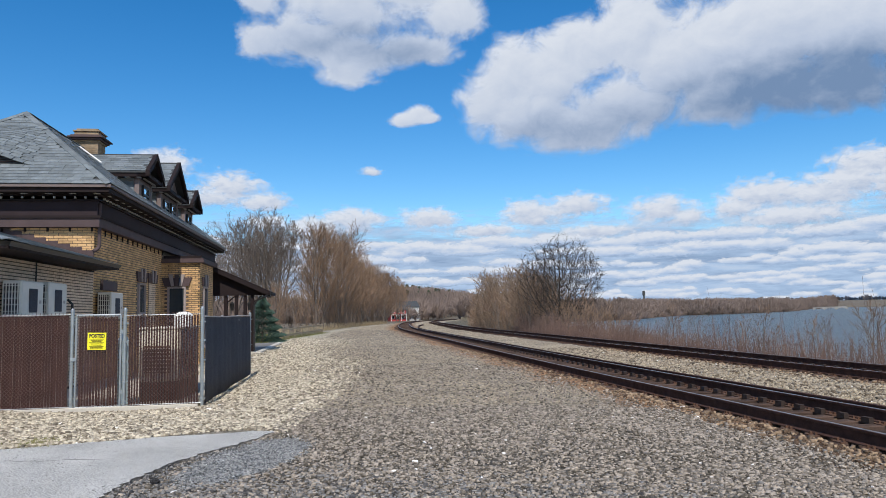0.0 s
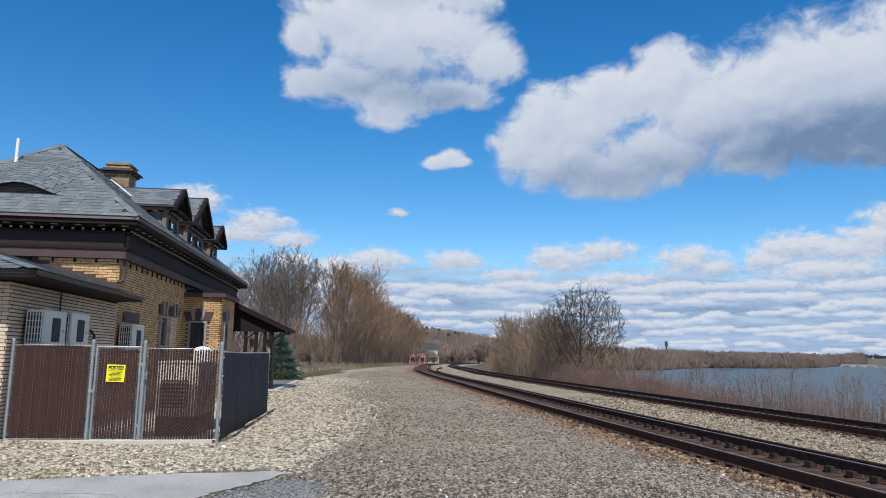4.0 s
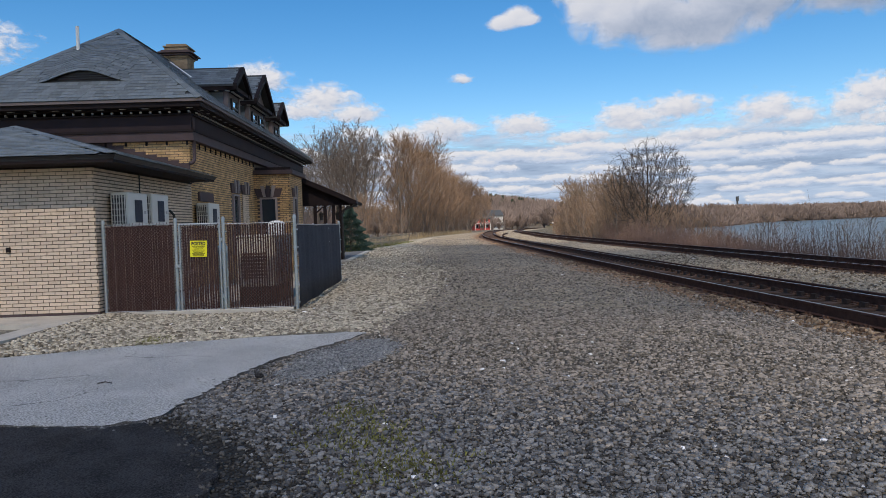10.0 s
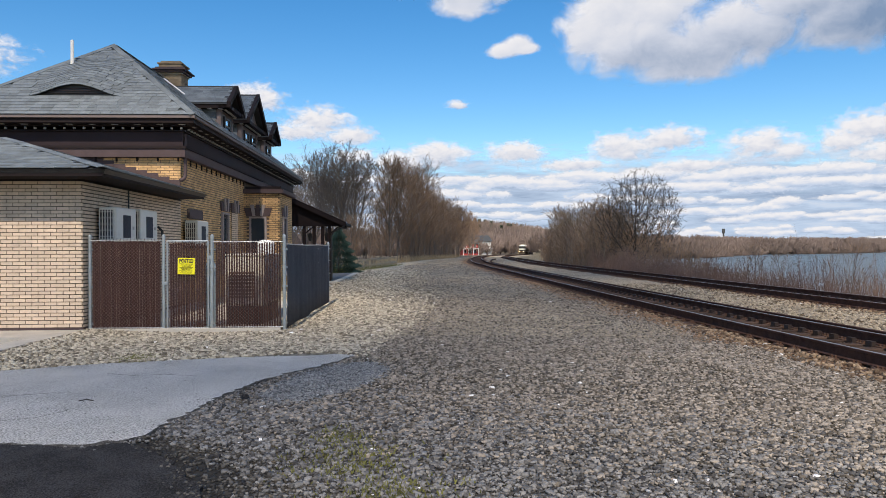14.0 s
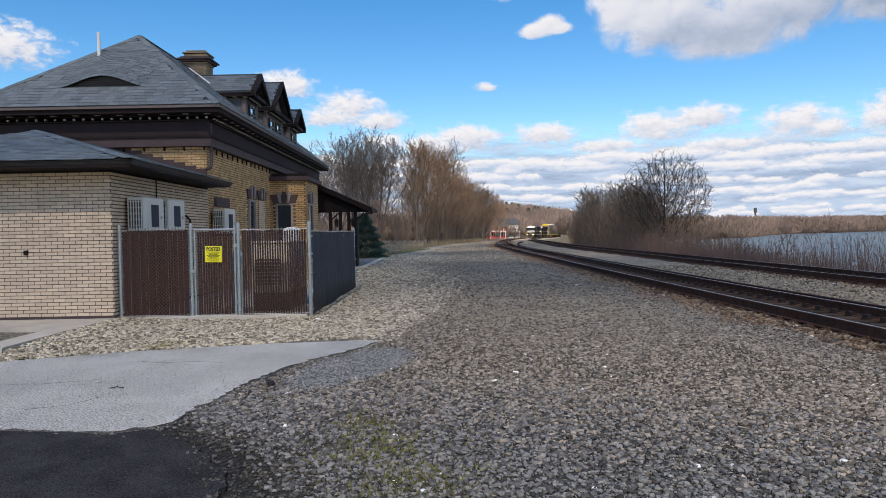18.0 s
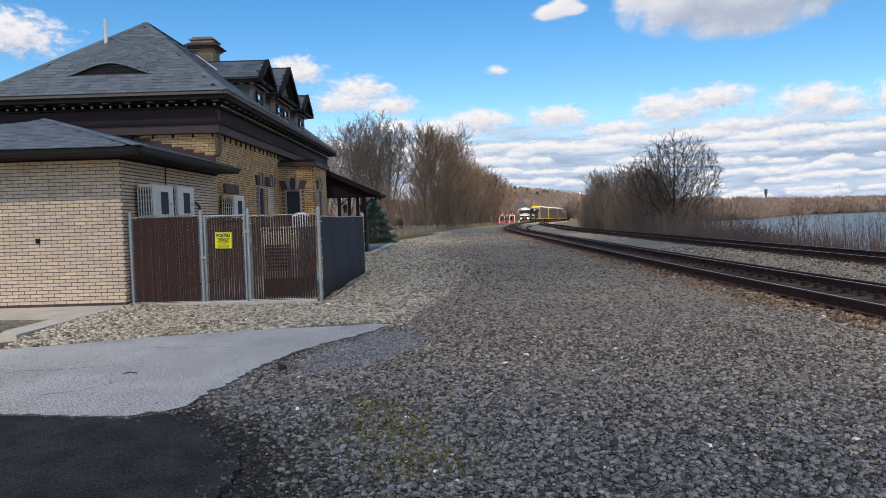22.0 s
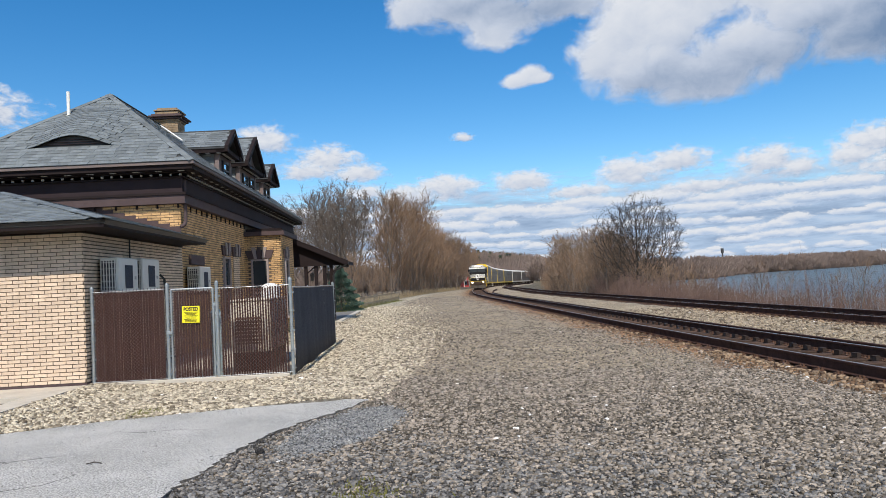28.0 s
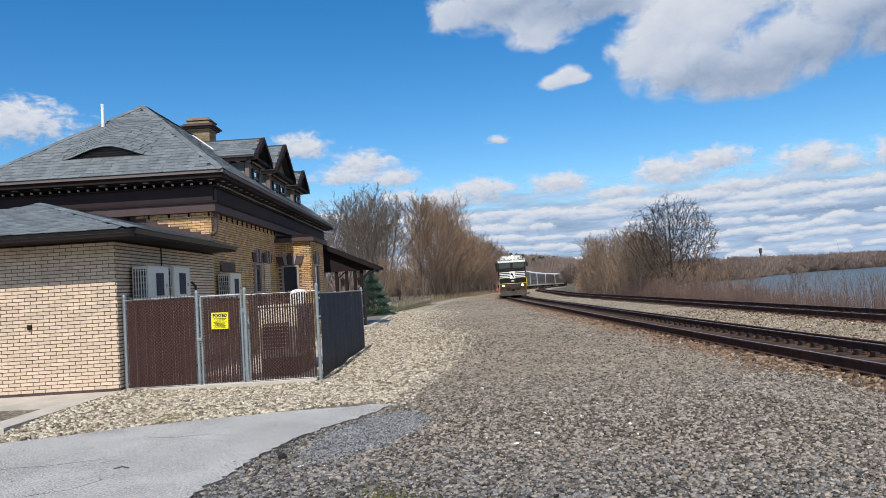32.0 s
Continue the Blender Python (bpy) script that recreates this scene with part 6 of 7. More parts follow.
def build_reeds():
    """Dry stems and saplings along the bank, one mass."""
    rng = random.Random(33)
    v, f = [], []
    for i in range(6200):
        yy = 9 + 55 * rng.random() ** 0.9
        lat = TRACK_GAP + 2.9 + 4.5 * rng.random() ** 1.2
        p, _ = line_at(yy, lat)
        clump = 0.55 + 0.45 * math.sin(yy * 0.9 + lat) * math.sin(yy * 0.37)
        h = rng.uniform(0.4, 1.15) * (0.65 + clump) + (0.9 if rng.random() < 0.05 else 0)
        o = Vector((p.x, p.y, ground_z(p.x, p.y) - 0.05))
        d = Vector((rng.gauss(0, 0.12), rng.gauss(0, 0.12), 1)).normalized()
        m = o + d * h * 0.5
        d2 = (d + Vector((rng.gauss(0, 0.12), rng.gauss(0, 0.12), 0))).normalized()
        e = m + d2 * h * 0.5
        tube(v, f, o, m, 0.010, 0.008)
        tube(v, f, m, e, 0.007, 0.003)
        for j in range(rng.randrange(2, 5)):
            s = o.lerp(e, rng.uniform(0.35, 0.95))
            g = (d + Vector((rng.gauss(0, 0.45), rng.gauss(0, 0.45), 0.1))).normalized()
            tube(v, f, s, s + g * h * rng.uniform(0.15, 0.35), 0.005, 0.002)
    for i in range(4200):
        yy = 38 + 30 * rng.random()
        p, _ = line_at(yy, TRACK_GAP + 3.2 + 5.5 * rng.random())
        h = rng.uniform(0.9, 2.1) * (0.8 + 0.35 * math.sin(yy * 0.8)) * (0.6 + 0.4 * min(1, max(0, (yy - 44) / 12)))
        o = Vector((p.x, p.y, ground_z(p.x, p.y) - 0.05))
        d = Vector((rng.gauss(0, 0.2), rng.gauss(0, 0.2), 1)).normalized()
        tube(v, f, o, o + d * h, 0.012, 0.005)
        for j in range(4):
            q = o + d * h * rng.uniform(0.3, 0.95)
            g = (d + Vector((rng.gauss(0, 0.5), rng.gauss(0, 0.5), 0.1))).normalized()
            tube(v, f, q, q + g * h * rng.uniform(0.2, 0.4), 0.007, 0.003)
    single("bank_brush", (v, f), REED, "dry reddish stems and reeds along the river bank", "brush", kind="stuff")
    protos = [tree_kind("bare_shrub", "thin leafless sapling among the reeds", pose(0, 0, 0), TWIG, 230 + i, 2.5, spread=0.45, counts=(8, 4, 3, 2), low=0.1, twig_r=0.006) for i in range(2)]
    sp = []
    for yy in (10.5, 11.6, 12.4, 13.1, 14.2, 15.0, 16.1, 17, 17.8, 18.6, 19.7, 21.5, 23, 24.4, 26, 27.5, 29, 31, 34, 36, 38, 41, 46, 52):
        p, _ = line_at(yy, TRACK_GAP + 3.4 + rng.uniform(0, 2))
        sp.append((p.x, p.y, rng.uniform(0.7, 1.15)))
    plant(protos, sp, rng)
    v, f = [], []
    for i in range(1500):
        yy = rng.uniform(66, 150)
        x = -12.6 - rng.uniform(0, 1.6) - 0.012 * (yy - 66)
        z = ground_z(x, yy)
        h = rng.uniform(0.25, 0.75)
        e = Vector((x + rng.gauss(0, 0.15), yy + rng.gauss(0, 0.15), z + h))
        tube(v, f, Vector((x, yy, z - 0.02)), e, 0.012, 0.004)
    single("dry_grass", (v, f), mat("straw", (0.34, 0.26, 0.15), 0.9, 0.2, 1, 20, 0, island=0.3), "dry straw-coloured verge grass", "grass", kind="stuff")
    v, f = [], []
    for i in range(9000):
        x, yy = rng.uniform(-19, -11.3), rng.uniform(37, 66)
        z = ground_z(x, yy)
        e = Vector((x + rng.gauss(0, 0.03), yy + rng.gauss(0, 0.03), z + rng.uniform(0.04, 0.12)))
        k = len(v)
        v += [(x - 0.012, yy, z), (x + 0.012, yy, z), e[:]]
        f.append((k, k + 1, k + 2))
    single("lawn_grass", (v, f), GRASS, "short green spring lawn", "grass", kind="stuff")
    # moss and weeds in the yard
    v, f = [], []
    for cx, cy, r, n in ((-1.35, 5.3, 0.5, 420), (-0.9, 4.6, 0.45, 380), (-5.6, 9.75, 0.35, 260), (-1.6, 6.0, 0.3, 160)):
        for i in range(n):
            x, yy = cx + rng.gauss(0, r * 0.5), cy + rng.gauss(0, r * 0.5)
            z = ground_z(x, yy) + 0.012
            e = Vector((x + rng.gauss(0, 0.015), yy + rng.gauss(0, 0.015), z + rng.uniform(0.015, 0.04)))
            k = len(v)
            v += [(x - 0.007, yy, z), (x + 0.007, yy, z), e[:]]
            f.append((k, k + 1, k + 2))
    single("moss_tufts", (v, f), GRASS, "yellow-green moss tufts between the stones", "moss", kind="stuff")


def build_far():
    rng = random.Random(44)

    def wood(name, spots, label, material, r=0.03, n=56):
        v, f = [], []
        for x, y, h in spots:
            z = ground_z(x, y) - 0.3
            o = Vector((x, y, z))
            k = len(v)
            dist = math.hypot(x, y)
            w = r * (0.6 + dist / 500)
            for i in range(n):
                a = rng.uniform(0, 6.283)
                rr = h * 0.46 * math.sqrt(rng.random())
                s = Vector((0, 0, h * rng.uniform(0.05, 0.4)))
                e = Vector((rr * math.cos(a), rr * math.sin(a), h * rng.uniform(0.8, 1.0) * (0.4 + 0.6 * math.sqrt(1 - (rr / (0.47 * h)) ** 2))))
                m = s.lerp(e, 0.55) + Vector((rng.gauss(0, 0.4), rng.gauss(0, 0.4), 0))
                q = len(v)
                wx = Vector((w, 0, 0))
                v += [(o + s * 0.3 - wx * 0.6)[:], (o + s * 0.3 + wx * 0.6)[:], (o + m + wx * 2.2)[:], (o + m - wx * 2.2)[:], (o + e - wx * 1.1)[:], (o + e + wx * 1.1 - Vector((0, 0, 0.4)))[:]]
                f += [(q, q + 1, q + 2, q + 3), (q + 3, q + 2, q + 5, q + 4)]
        return single(name, (v, f), material, label, "woods", kind="stuff")
    spots = []
    for i in range(2300):
        t = rng.random()
        j = t * (len(SHORE) - 3)
        k = int(j)
        (x0, y0), (x1, y1) = SHORE[k], SHORE[k + 1]
        x, y = x0 + (x1 - x0) * (j - k), y0 + (y1 - y0) * (j - k)
        dep = rng.random() ** 1.5 * 90
        s = math.hypot(x, y)
        spots.append((x + dep * x / s + rng.gauss(0, 3), y + dep * y / s + 6, rng.uniform(4.6, 8.0) * (1 + s / 1800)))
    wood("far_bank_woods", spots, "bare brown woods along the far river bank", WOODS)
    spots = []
    for i in range(1500):
        y = rng.uniform(300, 560)
        x = rng.uniform(-75, 30) + (y - 300) * 0.02
        if abs(x - float(np.interp(y, LY, LX))) > 6:
            spots.append((x, y, rng.uniform(7, 12.5)))
    for i in range(240):
        y = rng.uniform(215, 300)
        x = float(np.interp(y, LY, LX)) - rng.uniform(9, 45)
        if not (-30 < x < -13 and 240 < y):
            spots.append((x, y, rng.uniform(6, 10)))
    spots += [(-24.5, 250, 7.5), (-16.2, 258, 5.5), (-17.6, 272, 7), (-25.5, 256, 8), (-14.8, 276, 6)]
    for i in range(420):
        spots.append((rng.uniform(-190, -45), rng.uniform(120, 330), rng.uniform(6, 11)))
    wood("far_hill_woods", spots, "bare brown woods on the hill beyond the bend", WOODS, 0.032, 44)
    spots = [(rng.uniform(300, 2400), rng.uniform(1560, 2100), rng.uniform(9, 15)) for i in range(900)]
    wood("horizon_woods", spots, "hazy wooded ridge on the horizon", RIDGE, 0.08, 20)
    # evergreens on the skyline
    proto = None
    for i in range(26):
        y = rng.uniform(430, 540)
        x = y * math.tan(radians(rng.uniform(-4.2, 1.6)))
        h = rng.uniform(8, 11)
        if proto is None:
            proto = thing("pine_tree", "dark green pine on the far hill", "tree", pose(0, 0, 0), "pines on the far hill")
            part("trunk", rod(bmesh.new(), (0, 0, -0.5), (0, 0, 9), 0.2, 0.05, seg=6), BARK, proto)
            v, f = [], []
            for j in range(260):
                z = 2 + 8 * rng.random()
                a = rng.uniform(0, 6.283)
                rr = 2.3 * (1.1 - z / 10) * rng.uniform(0.4, 1)
                c = Vector((rr * math.cos(a), rr * math.sin(a), z))
                k = len(v)
                v += [(c + Vector((rng.gauss(0, 0.5), rng.gauss(0, 0.5), rng.gauss(0, 0.3))))[:] for _ in range(4)]
                f += [(k, k + 1, k + 2), (k, k + 2, k + 3), (k + 1, k + 2, k + 3)]
            part("crown", (v, f), PINE, proto)
        m = pose(x, y, ground_z(x, y) - 0.3, 0, 0, rng.uniform(0, 360)) @ Matrix.Diagonal((h / 10, h / 10, h / 10, 1))
        if i == 0:
            proto.matrix_basis = m
        else:
            copy_thing(proto, m).matrix_basis = m
    # houses beyond the bend
    for x, y, w, d, h, wall, label, turn in ((-20.7, 262, 5.6, 8, 4.2, RED_WALL, "red-sided two-storey house beyond the bend", 12), (-18.3, 290, 6.5, 8, 5.6, SIDING, "white house behind the bare trees", 20)):
        ho = thing("house", label, "house", pose(x, y, ground_z(x, y) - 0.1, 0, 0, turn), "houses beyond the bend")
        part("wall", nb(-w / 2, w / 2, -d / 2, d / 2, 0, h), wall, ho)
        for s in (-1, 1):
            bm = bmesh.new()
            slab(bm, [(-w / 2 - 0.3, s * (d / 2 + 0.4), h - 0.1), (w / 2 + 0.3, s * (d / 2 + 0.4), h - 0.1), (w / 2 + 0.3, 0, h + 2.2), (-w / 2 - 0.3, 0, h + 2.2)], (0, 0, 0.15))
            part("roof", bm, SLATE_BASE, ho)
        for s in (-1, 1):
            bm = bmesh.new()
            slab(bm, [(s * w / 2, -d / 2, h), (s * w / 2, d / 2, h), (s * w / 2, 0, h + 2.1)], (-0.1 * s, 0, 0))
            part("gable", bm, wall, ho)
        for i in range(3):
            for z in ((0.9, 3.0) if h > 4 else (1,)):
                wn_ = part("window", nb(-w / 2 + 0.5 + i * w / 3.2, -w / 2 + 1.4 + i * w / 3.2, -d / 2 - 0.05, -d / 2 + 0.02, z, z + 1.3), WHITE, ho)
                part("pane", nb(-w / 2 + 0.6 + i * w / 3.2, -w / 2 + 1.3 + i * w / 3.2, -d / 2 - 0.07, -d / 2 - 0.05, z + 0.1, z + 1.2), GLASS, wn_)
        part("porch", nb(-w / 2, w / 2, -d / 2 - 1.6, -d / 2 - 0.1, 2.55, 2.7), WHITE, ho)
        for i in range(4):
            part("porch_post", nb(-w / 2 + 0.1 + i * (w - 0.3) / 3, -w / 2 + 0.22 + i * (w - 0.3) / 3, -d / 2 - 1.5, -d / 2 - 1.38, 0, 2.55), WHITE, ho)
    # bridge and mast across the water
    br = thing("arch_bridge", "low pale concrete arch bridge over the river", "bridge", pose(378, 735, WATER_Z, 0, 0, -27))
    part("deck", nb(-15, 15, -1.2, 1.2, 2.3, 2.7), PALE, br)
    part("parapet", nb(-15, 15, -1.35, -1.2, 2.7, 3.1), PALE, br)
    for c in (-10, 0, 10):
        bm = bmesh.new()
        outer = [(c - 4.8 + 0.6 * i, -1.2, 0.2 + 1.9 * math.sin(math.pi * i / 16)) for i in range(17)]
        slab(bm, outer + [(c + 4.8, -1.2, 2.4), (c - 4.8, -1.2, 2.4)], (0, 2.4, 0))
        part("arch", bm, PALE, br)
    for c in (-15, -5, 5, 15):
        part("pier", nb(c - 0.5, c + 0.5, -1.4, 1.4, -0.5, 2.35), PALE, br)
    tw = thing("water_tower", "small dark tower above the far trees", "tower", pose(253, 968, 0))
    part("shaft", rod(bmesh.new(), (0, 0, -2), (0, 0, 20), 1.2, 1.0, seg=10), SLATE_BASE, tw)
    part("tank", rod(bmesh.new(), (0, 0, 19), (0, 0, 25), 1.9, seg=12), SLATE_BASE, tw)
    ms = thing("radio_mast", "thin tall radio mast on the far shore", "mast", pose(690, 1230, 0))
    part("mast", rod(bmesh.new(), (0, 0, 0), (0, 0, 50), 0.3, 0.2, seg=6), DORMER, ms)


build_woods()
build_reeds()
build_far()

# ---- the train: built with its nose at x = 0, running towards -x of its own frame is behind ----
TRIM_Y = mat("yellow_paint", (0.72, 0.50, 0.03), 0.5, 0.12, 2, 30, 0.0)
SILVER = mat("aluminium_panel", (0.14, 0.128, 0.12), 0.6, 0.18, 0.7, 30, 0.05, metal=0.0)
ROOF_W = mat("galvanised_roof", (0.66, 0.66, 0.64), 0.5, 0.08, 0.8, 30, 0.0)
BROWN = mat("oxide_panel", (0.22, 0.10, 0.07), 0.6, 0.2, 0.8, 30, 0.0)
GRIME = mat("brake_dust", (0.06, 0.04, 0.03), 0.85, 0.3, 3, 40, 0.1)
PILOT = mat("dusty_pilot", (0.085, 0.072, 0.06), 0.8, 0.3, 3, 40, 0.1)
LAMP = glow("headlight", (1.0, 0.80, 0.50), 24.0)
WINDSHIELD = mat("windshield", (0.03, 0.036, 0.042), 0.08, 0.1, 3, 10, 0.0)


for dull in (LOCO_BLACK, GRIME, PILOT):
    dull.node_tree.nodes["Principled BSDF"].inputs["Specular IOR Level"].default_value = 0.2


def truck(parent, x, axles=3, gap=1.7):
    """A bogie: side frames and wheelsets."""
    t = part("bogie", nb(x - gap * (axles - 1) / 2 - 0.75, x + gap * (axles - 1) / 2 + 0.75, -1.2, -1.05, 0.42, 0.72, bev=0.04), GRIME, parent)
    part("side_frame", nb(x - gap * (axles - 1) / 2 - 0.75, x + gap * (axles - 1) / 2 + 0.75, 1.05, 1.2, 0.42, 0.72, bev=0.04), GRIME, t)
    for i in range(axles):
        c = x + (i - (axles - 1) / 2) * gap
        bm = bmesh.new()
        rod(bm, (c, -0.8, 0.5), (c, -0.66, 0.5), 0.5, seg=20)
        rod(bm, (c, 0.66, 0.5), (c, 0.8, 0.5), 0.5, seg=20)
        rod(bm, (c, -0.7, 0.5), (c, 0.7, 0.5), 0.08, seg=10)
        part("wheelset", bm, GRIME, t)
    return t


def locomotive():
    """A six-axle road diesel, nose at x = 0, x runs back along it, y across."""
    t = thing("locomotive", "black diesel freight locomotive with white nose stripes and lit headlights", "locomotive", pose(0, 0, 0))
    part("underframe", nb(0.5, 21.6, -1.48, 1.48, 1.05, 1.42, bev=0.03), LOCO_BLACK, t)
    # short hood, tapering
    bm = bmesh.new()
    slab(bm, [(0.62, -1.38, 1.42), (0.62, 1.38, 1.42), (0.62, 1.38, 2.66), (0.62, 1.05, 2.9), (0.62, -1.05, 2.9), (0.62, -1.38, 2.66)], (1.6, 0, 0.12))
    nose = part("nose", bm, LOCO_BLACK, t, "black nose with white stripes")
    for z in (2.02, 2.2, 2.38, 2.56):
        part("stripe", nb(0.60, 0.618, -1.35, -0.3, z, z + 0.085), WHITE, nose)
        part("stripe", nb(0.60, 0.618, 0.3, 1.35, z, z + 0.085), WHITE, nose)
        part("stripe", nb(0.66, 2.0, -1.405, -1.385, z, z + 0.085), WHITE, nose)
        part("stripe", nb(0.66, 2.0, 1.385, 1.405, z, z + 0.085), WHITE, nose)
    part("emblem_field", nb(0.598, 0.616, -0.3, 0.3, 1.92, 2.7), WHITE, nose)
    bm = bmesh.new()
    slab(bm, [(0.596, -0.18, 2.0), (0.596, -0.06, 2.05), (0.596, 0.05, 2.3), (0.596, 0.2, 2.36), (0.596, 0.12, 2.55), (0.596, -0.02, 2.5), (0.596, -0.1, 2.3)], (-0.012, 0, 0))
    part("emblem", bm, LOCO_BLACK, nose, "plain dark emblem")
    part("number_bar", nb(0.598, 0.616, -0.16, 0.16, 1.62, 1.72), WHITE, nose)
    # cab
    bm = bmesh.new()
    slab(bm, [(2.0, -1.52, 1.42), (2.0, 1.52, 1.42), (2.0, 1.52, 3.95), (2.0, 0.95, 4.42), (2.0, -0.95, 4.42), (2.0, -1.52, 3.95)], (2.6, 0, 0))
    cab = part("cab", bm, LOCO_BLACK, t, "black wide cab")
    part("white_band", nb(1.97, 1.998, -1.5, 1.5, 3.72, 3.93), WHITE, cab)
    for s in (-1, 1):
        part("windscreen", nb(1.96, 1.99, min(s * 0.12, s * 1.4), max(s * 0.12, s * 1.4), 3.08, 3.68, bev=0.005), WINDSHIELD, cab)
        part("side_window", nb(2.5, 3.9, min(s * 1.515, s * 1.54), max(s * 1.515, s * 1.54), 3.1, 3.75), WINDSHIELD, cab)
        part("mirror", nb(2.1, 2.16, min(s * 1.55, s * 1.78), max(s * 1.55, s * 1.78), 3.2, 3.7), LOCO_BLACK, cab)
    bm = bmesh.new()
    slab(bm, [(1.95, -1.56, 3.97), (1.95, -0.96, 4.46), (1.95, 0.96, 4.46), (1.95, 1.56, 3.97), (1.95, 1.5, 3.93), (1.95, 0.93, 4.40), (1.95, -0.93, 4.40), (1.95, -1.5, 3.93)], (2.7, 0, 0))
    part("cab_roof", bm, ROOF_W, cab, "pale cab roof")
    bm = bmesh.new()
    slab(bm, [(1.96, -1.3, 3.97), (1.96, 1.3, 3.97), (1.96, 0.9, 4.38), (1.96, -0.9, 4.38)], (0.02, 0, 0))
    part("brow", bm, WHITE, cab, "white upper cab front")
    hl = part("headlight_box", nb(1.86, 1.98, -0.36, 0.36, 4.08, 4.34, bev=0.02), LOCO_BLACK, cab)
    for y in (-0.17, 0.17):
        part("headlight", rod(bmesh.new(), (1.84, y, 4.21), (1.87, y, 4.21), 0.12, seg=14), LAMP, hl, "lit white headlight")
    for y in (-1.0, 1.0):
        b = part("number_board", nb(1.92, 1.97, y - 0.3, y + 0.3, 4.02, 4.2), BLACK, cab)
        part("number_bar", nb(1.91, 1.92, y - 0.2, y + 0.2, 4.06, 4.16), WHITE, b)
    # pilot and walkway
    pi = part("pilot", nb(0.32, 0.5, -1.48, 1.48, 0.55, 1.42, bev=0.03), GRIME, t, "weathered pilot plate")
    bm = bmesh.new()
    slab(bm, [(0.34, -1.42, 0.12), (0.02, 0.0, 0.12), (0.02, 0.0, 0.62), (0.34, -1.42, 0.68)], (0.1, 0, 0))
    slab(bm, [(0.34, 1.42, 0.12), (0.34, 1.42, 0.68), (0.02, 0.0, 0.62), (0.02, 0.0, 0.12)], (0.1, 0, 0))
    part("snow_plough", bm, PILOT, pi, "dusty grey snow plough")
    part("coupler", nb(-0.15, 0.4, -0.16, 0.16, 0.74, 1.02, bev=0.04), GRIME, pi)
    part("deck_edge", nb(0.3, 0.34, -1.5, 1.5, 1.38, 1.43), TRIM_Y, pi, "yellow deck edge")
    for y in (-1.02, 1.02):
        part("ditch_light_shell", rod(bmesh.new(), (0.22, y, 1.2), (0.32, y, 1.2), 0.14, seg=14), LOCO_BLACK, pi)
        part("ditch_light", rod(bmesh.new(), (0.19, y, 1.2), (0.225, y, 1.2), 0.105, seg=14), LAMP, pi, "lit ditch light")
        bm = bmesh.new()
        pipe(bm, [(0.28, y * 0.3, 1.0), (0.22, y * 0.5, 0.72), (0.28, y * 0.75, 0.98)], 0.04)
        part("air_hose", bm, LOCO_BLACK, pi)
    for s in (-1, 1):
        bm = bmesh.new()
        pipe(bm, [(0.34, s * 1.46, 0.45), (0.34, s * 1.46, 1.95), (0.34, s * 0.95, 2.15), (0.34, s * 0.45, 2.15)], 0.022)
        part("handrail", bm, TRIM_Y, t, "yellow handrail")
        bm = bmesh.new()
        pipe(bm, [(4.7, s * 1.46, 2.35), (12.5, s * 1.46, 2.35), (21.4, s * 1.46, 2.35), (21.4, s * 1.46, 1.4)], 0.03)
        part("handrail", bm, WHITE, t)
        for i in range(4):
            part("step", nb(0.36, 0.62, min(s * 1.2, s * 1.5), max(s * 1.2, s * 1.5), 0.35 + 0.3 * i, 0.39 + 0.3 * i), TRIM_Y if i in (0, 3) else GRIME, t)
        part("frame_stripe", nb(4.6, 21.4, min(s * 1.485, s * 1.495), max(s * 1.485, s * 1.495), 1.1, 1.18), WHITE, t)
    # long hood
    part("long_hood", nb(4.6, 20.6, -0.95, 0.95, 1.42, 4.25, bev=0.06), LOCO_BLACK, t, "black engine hood")
    part("radiator", nb(16.6, 20.4, -1.5, 1.5, 3.35, 4.35, bev=0.05), LOCO_BLACK, t)
    part("blower_box", nb(5.0, 7.2, -1.15, 1.15, 3.6, 4.3, bev=0.05), LOCO_BLACK, t)
    part("exhaust_stack", nb(10.5, 12.0, -0.35, 0.35, 4.25, 4.55), GRIME, t)
    for i in range(9):
        part("hood_door", nb(7.5 + i, 8.4 + i, -0.975, -0.955, 1.6, 3.2), LOCO_BLACK, t)
    part("fuel_tank", nb(8.2, 13.4, -1.35, 1.35, 0.25, 1.05, bev=0.12), LOCO_BLACK, t)
    part("air_horn", nb(6.2, 6.7, -0.2, 0.2, 4.3, 4.5, bev=0.03), GRIME, t)
    truck(t, 4.0)
    truck(t, 17.8)
    return t


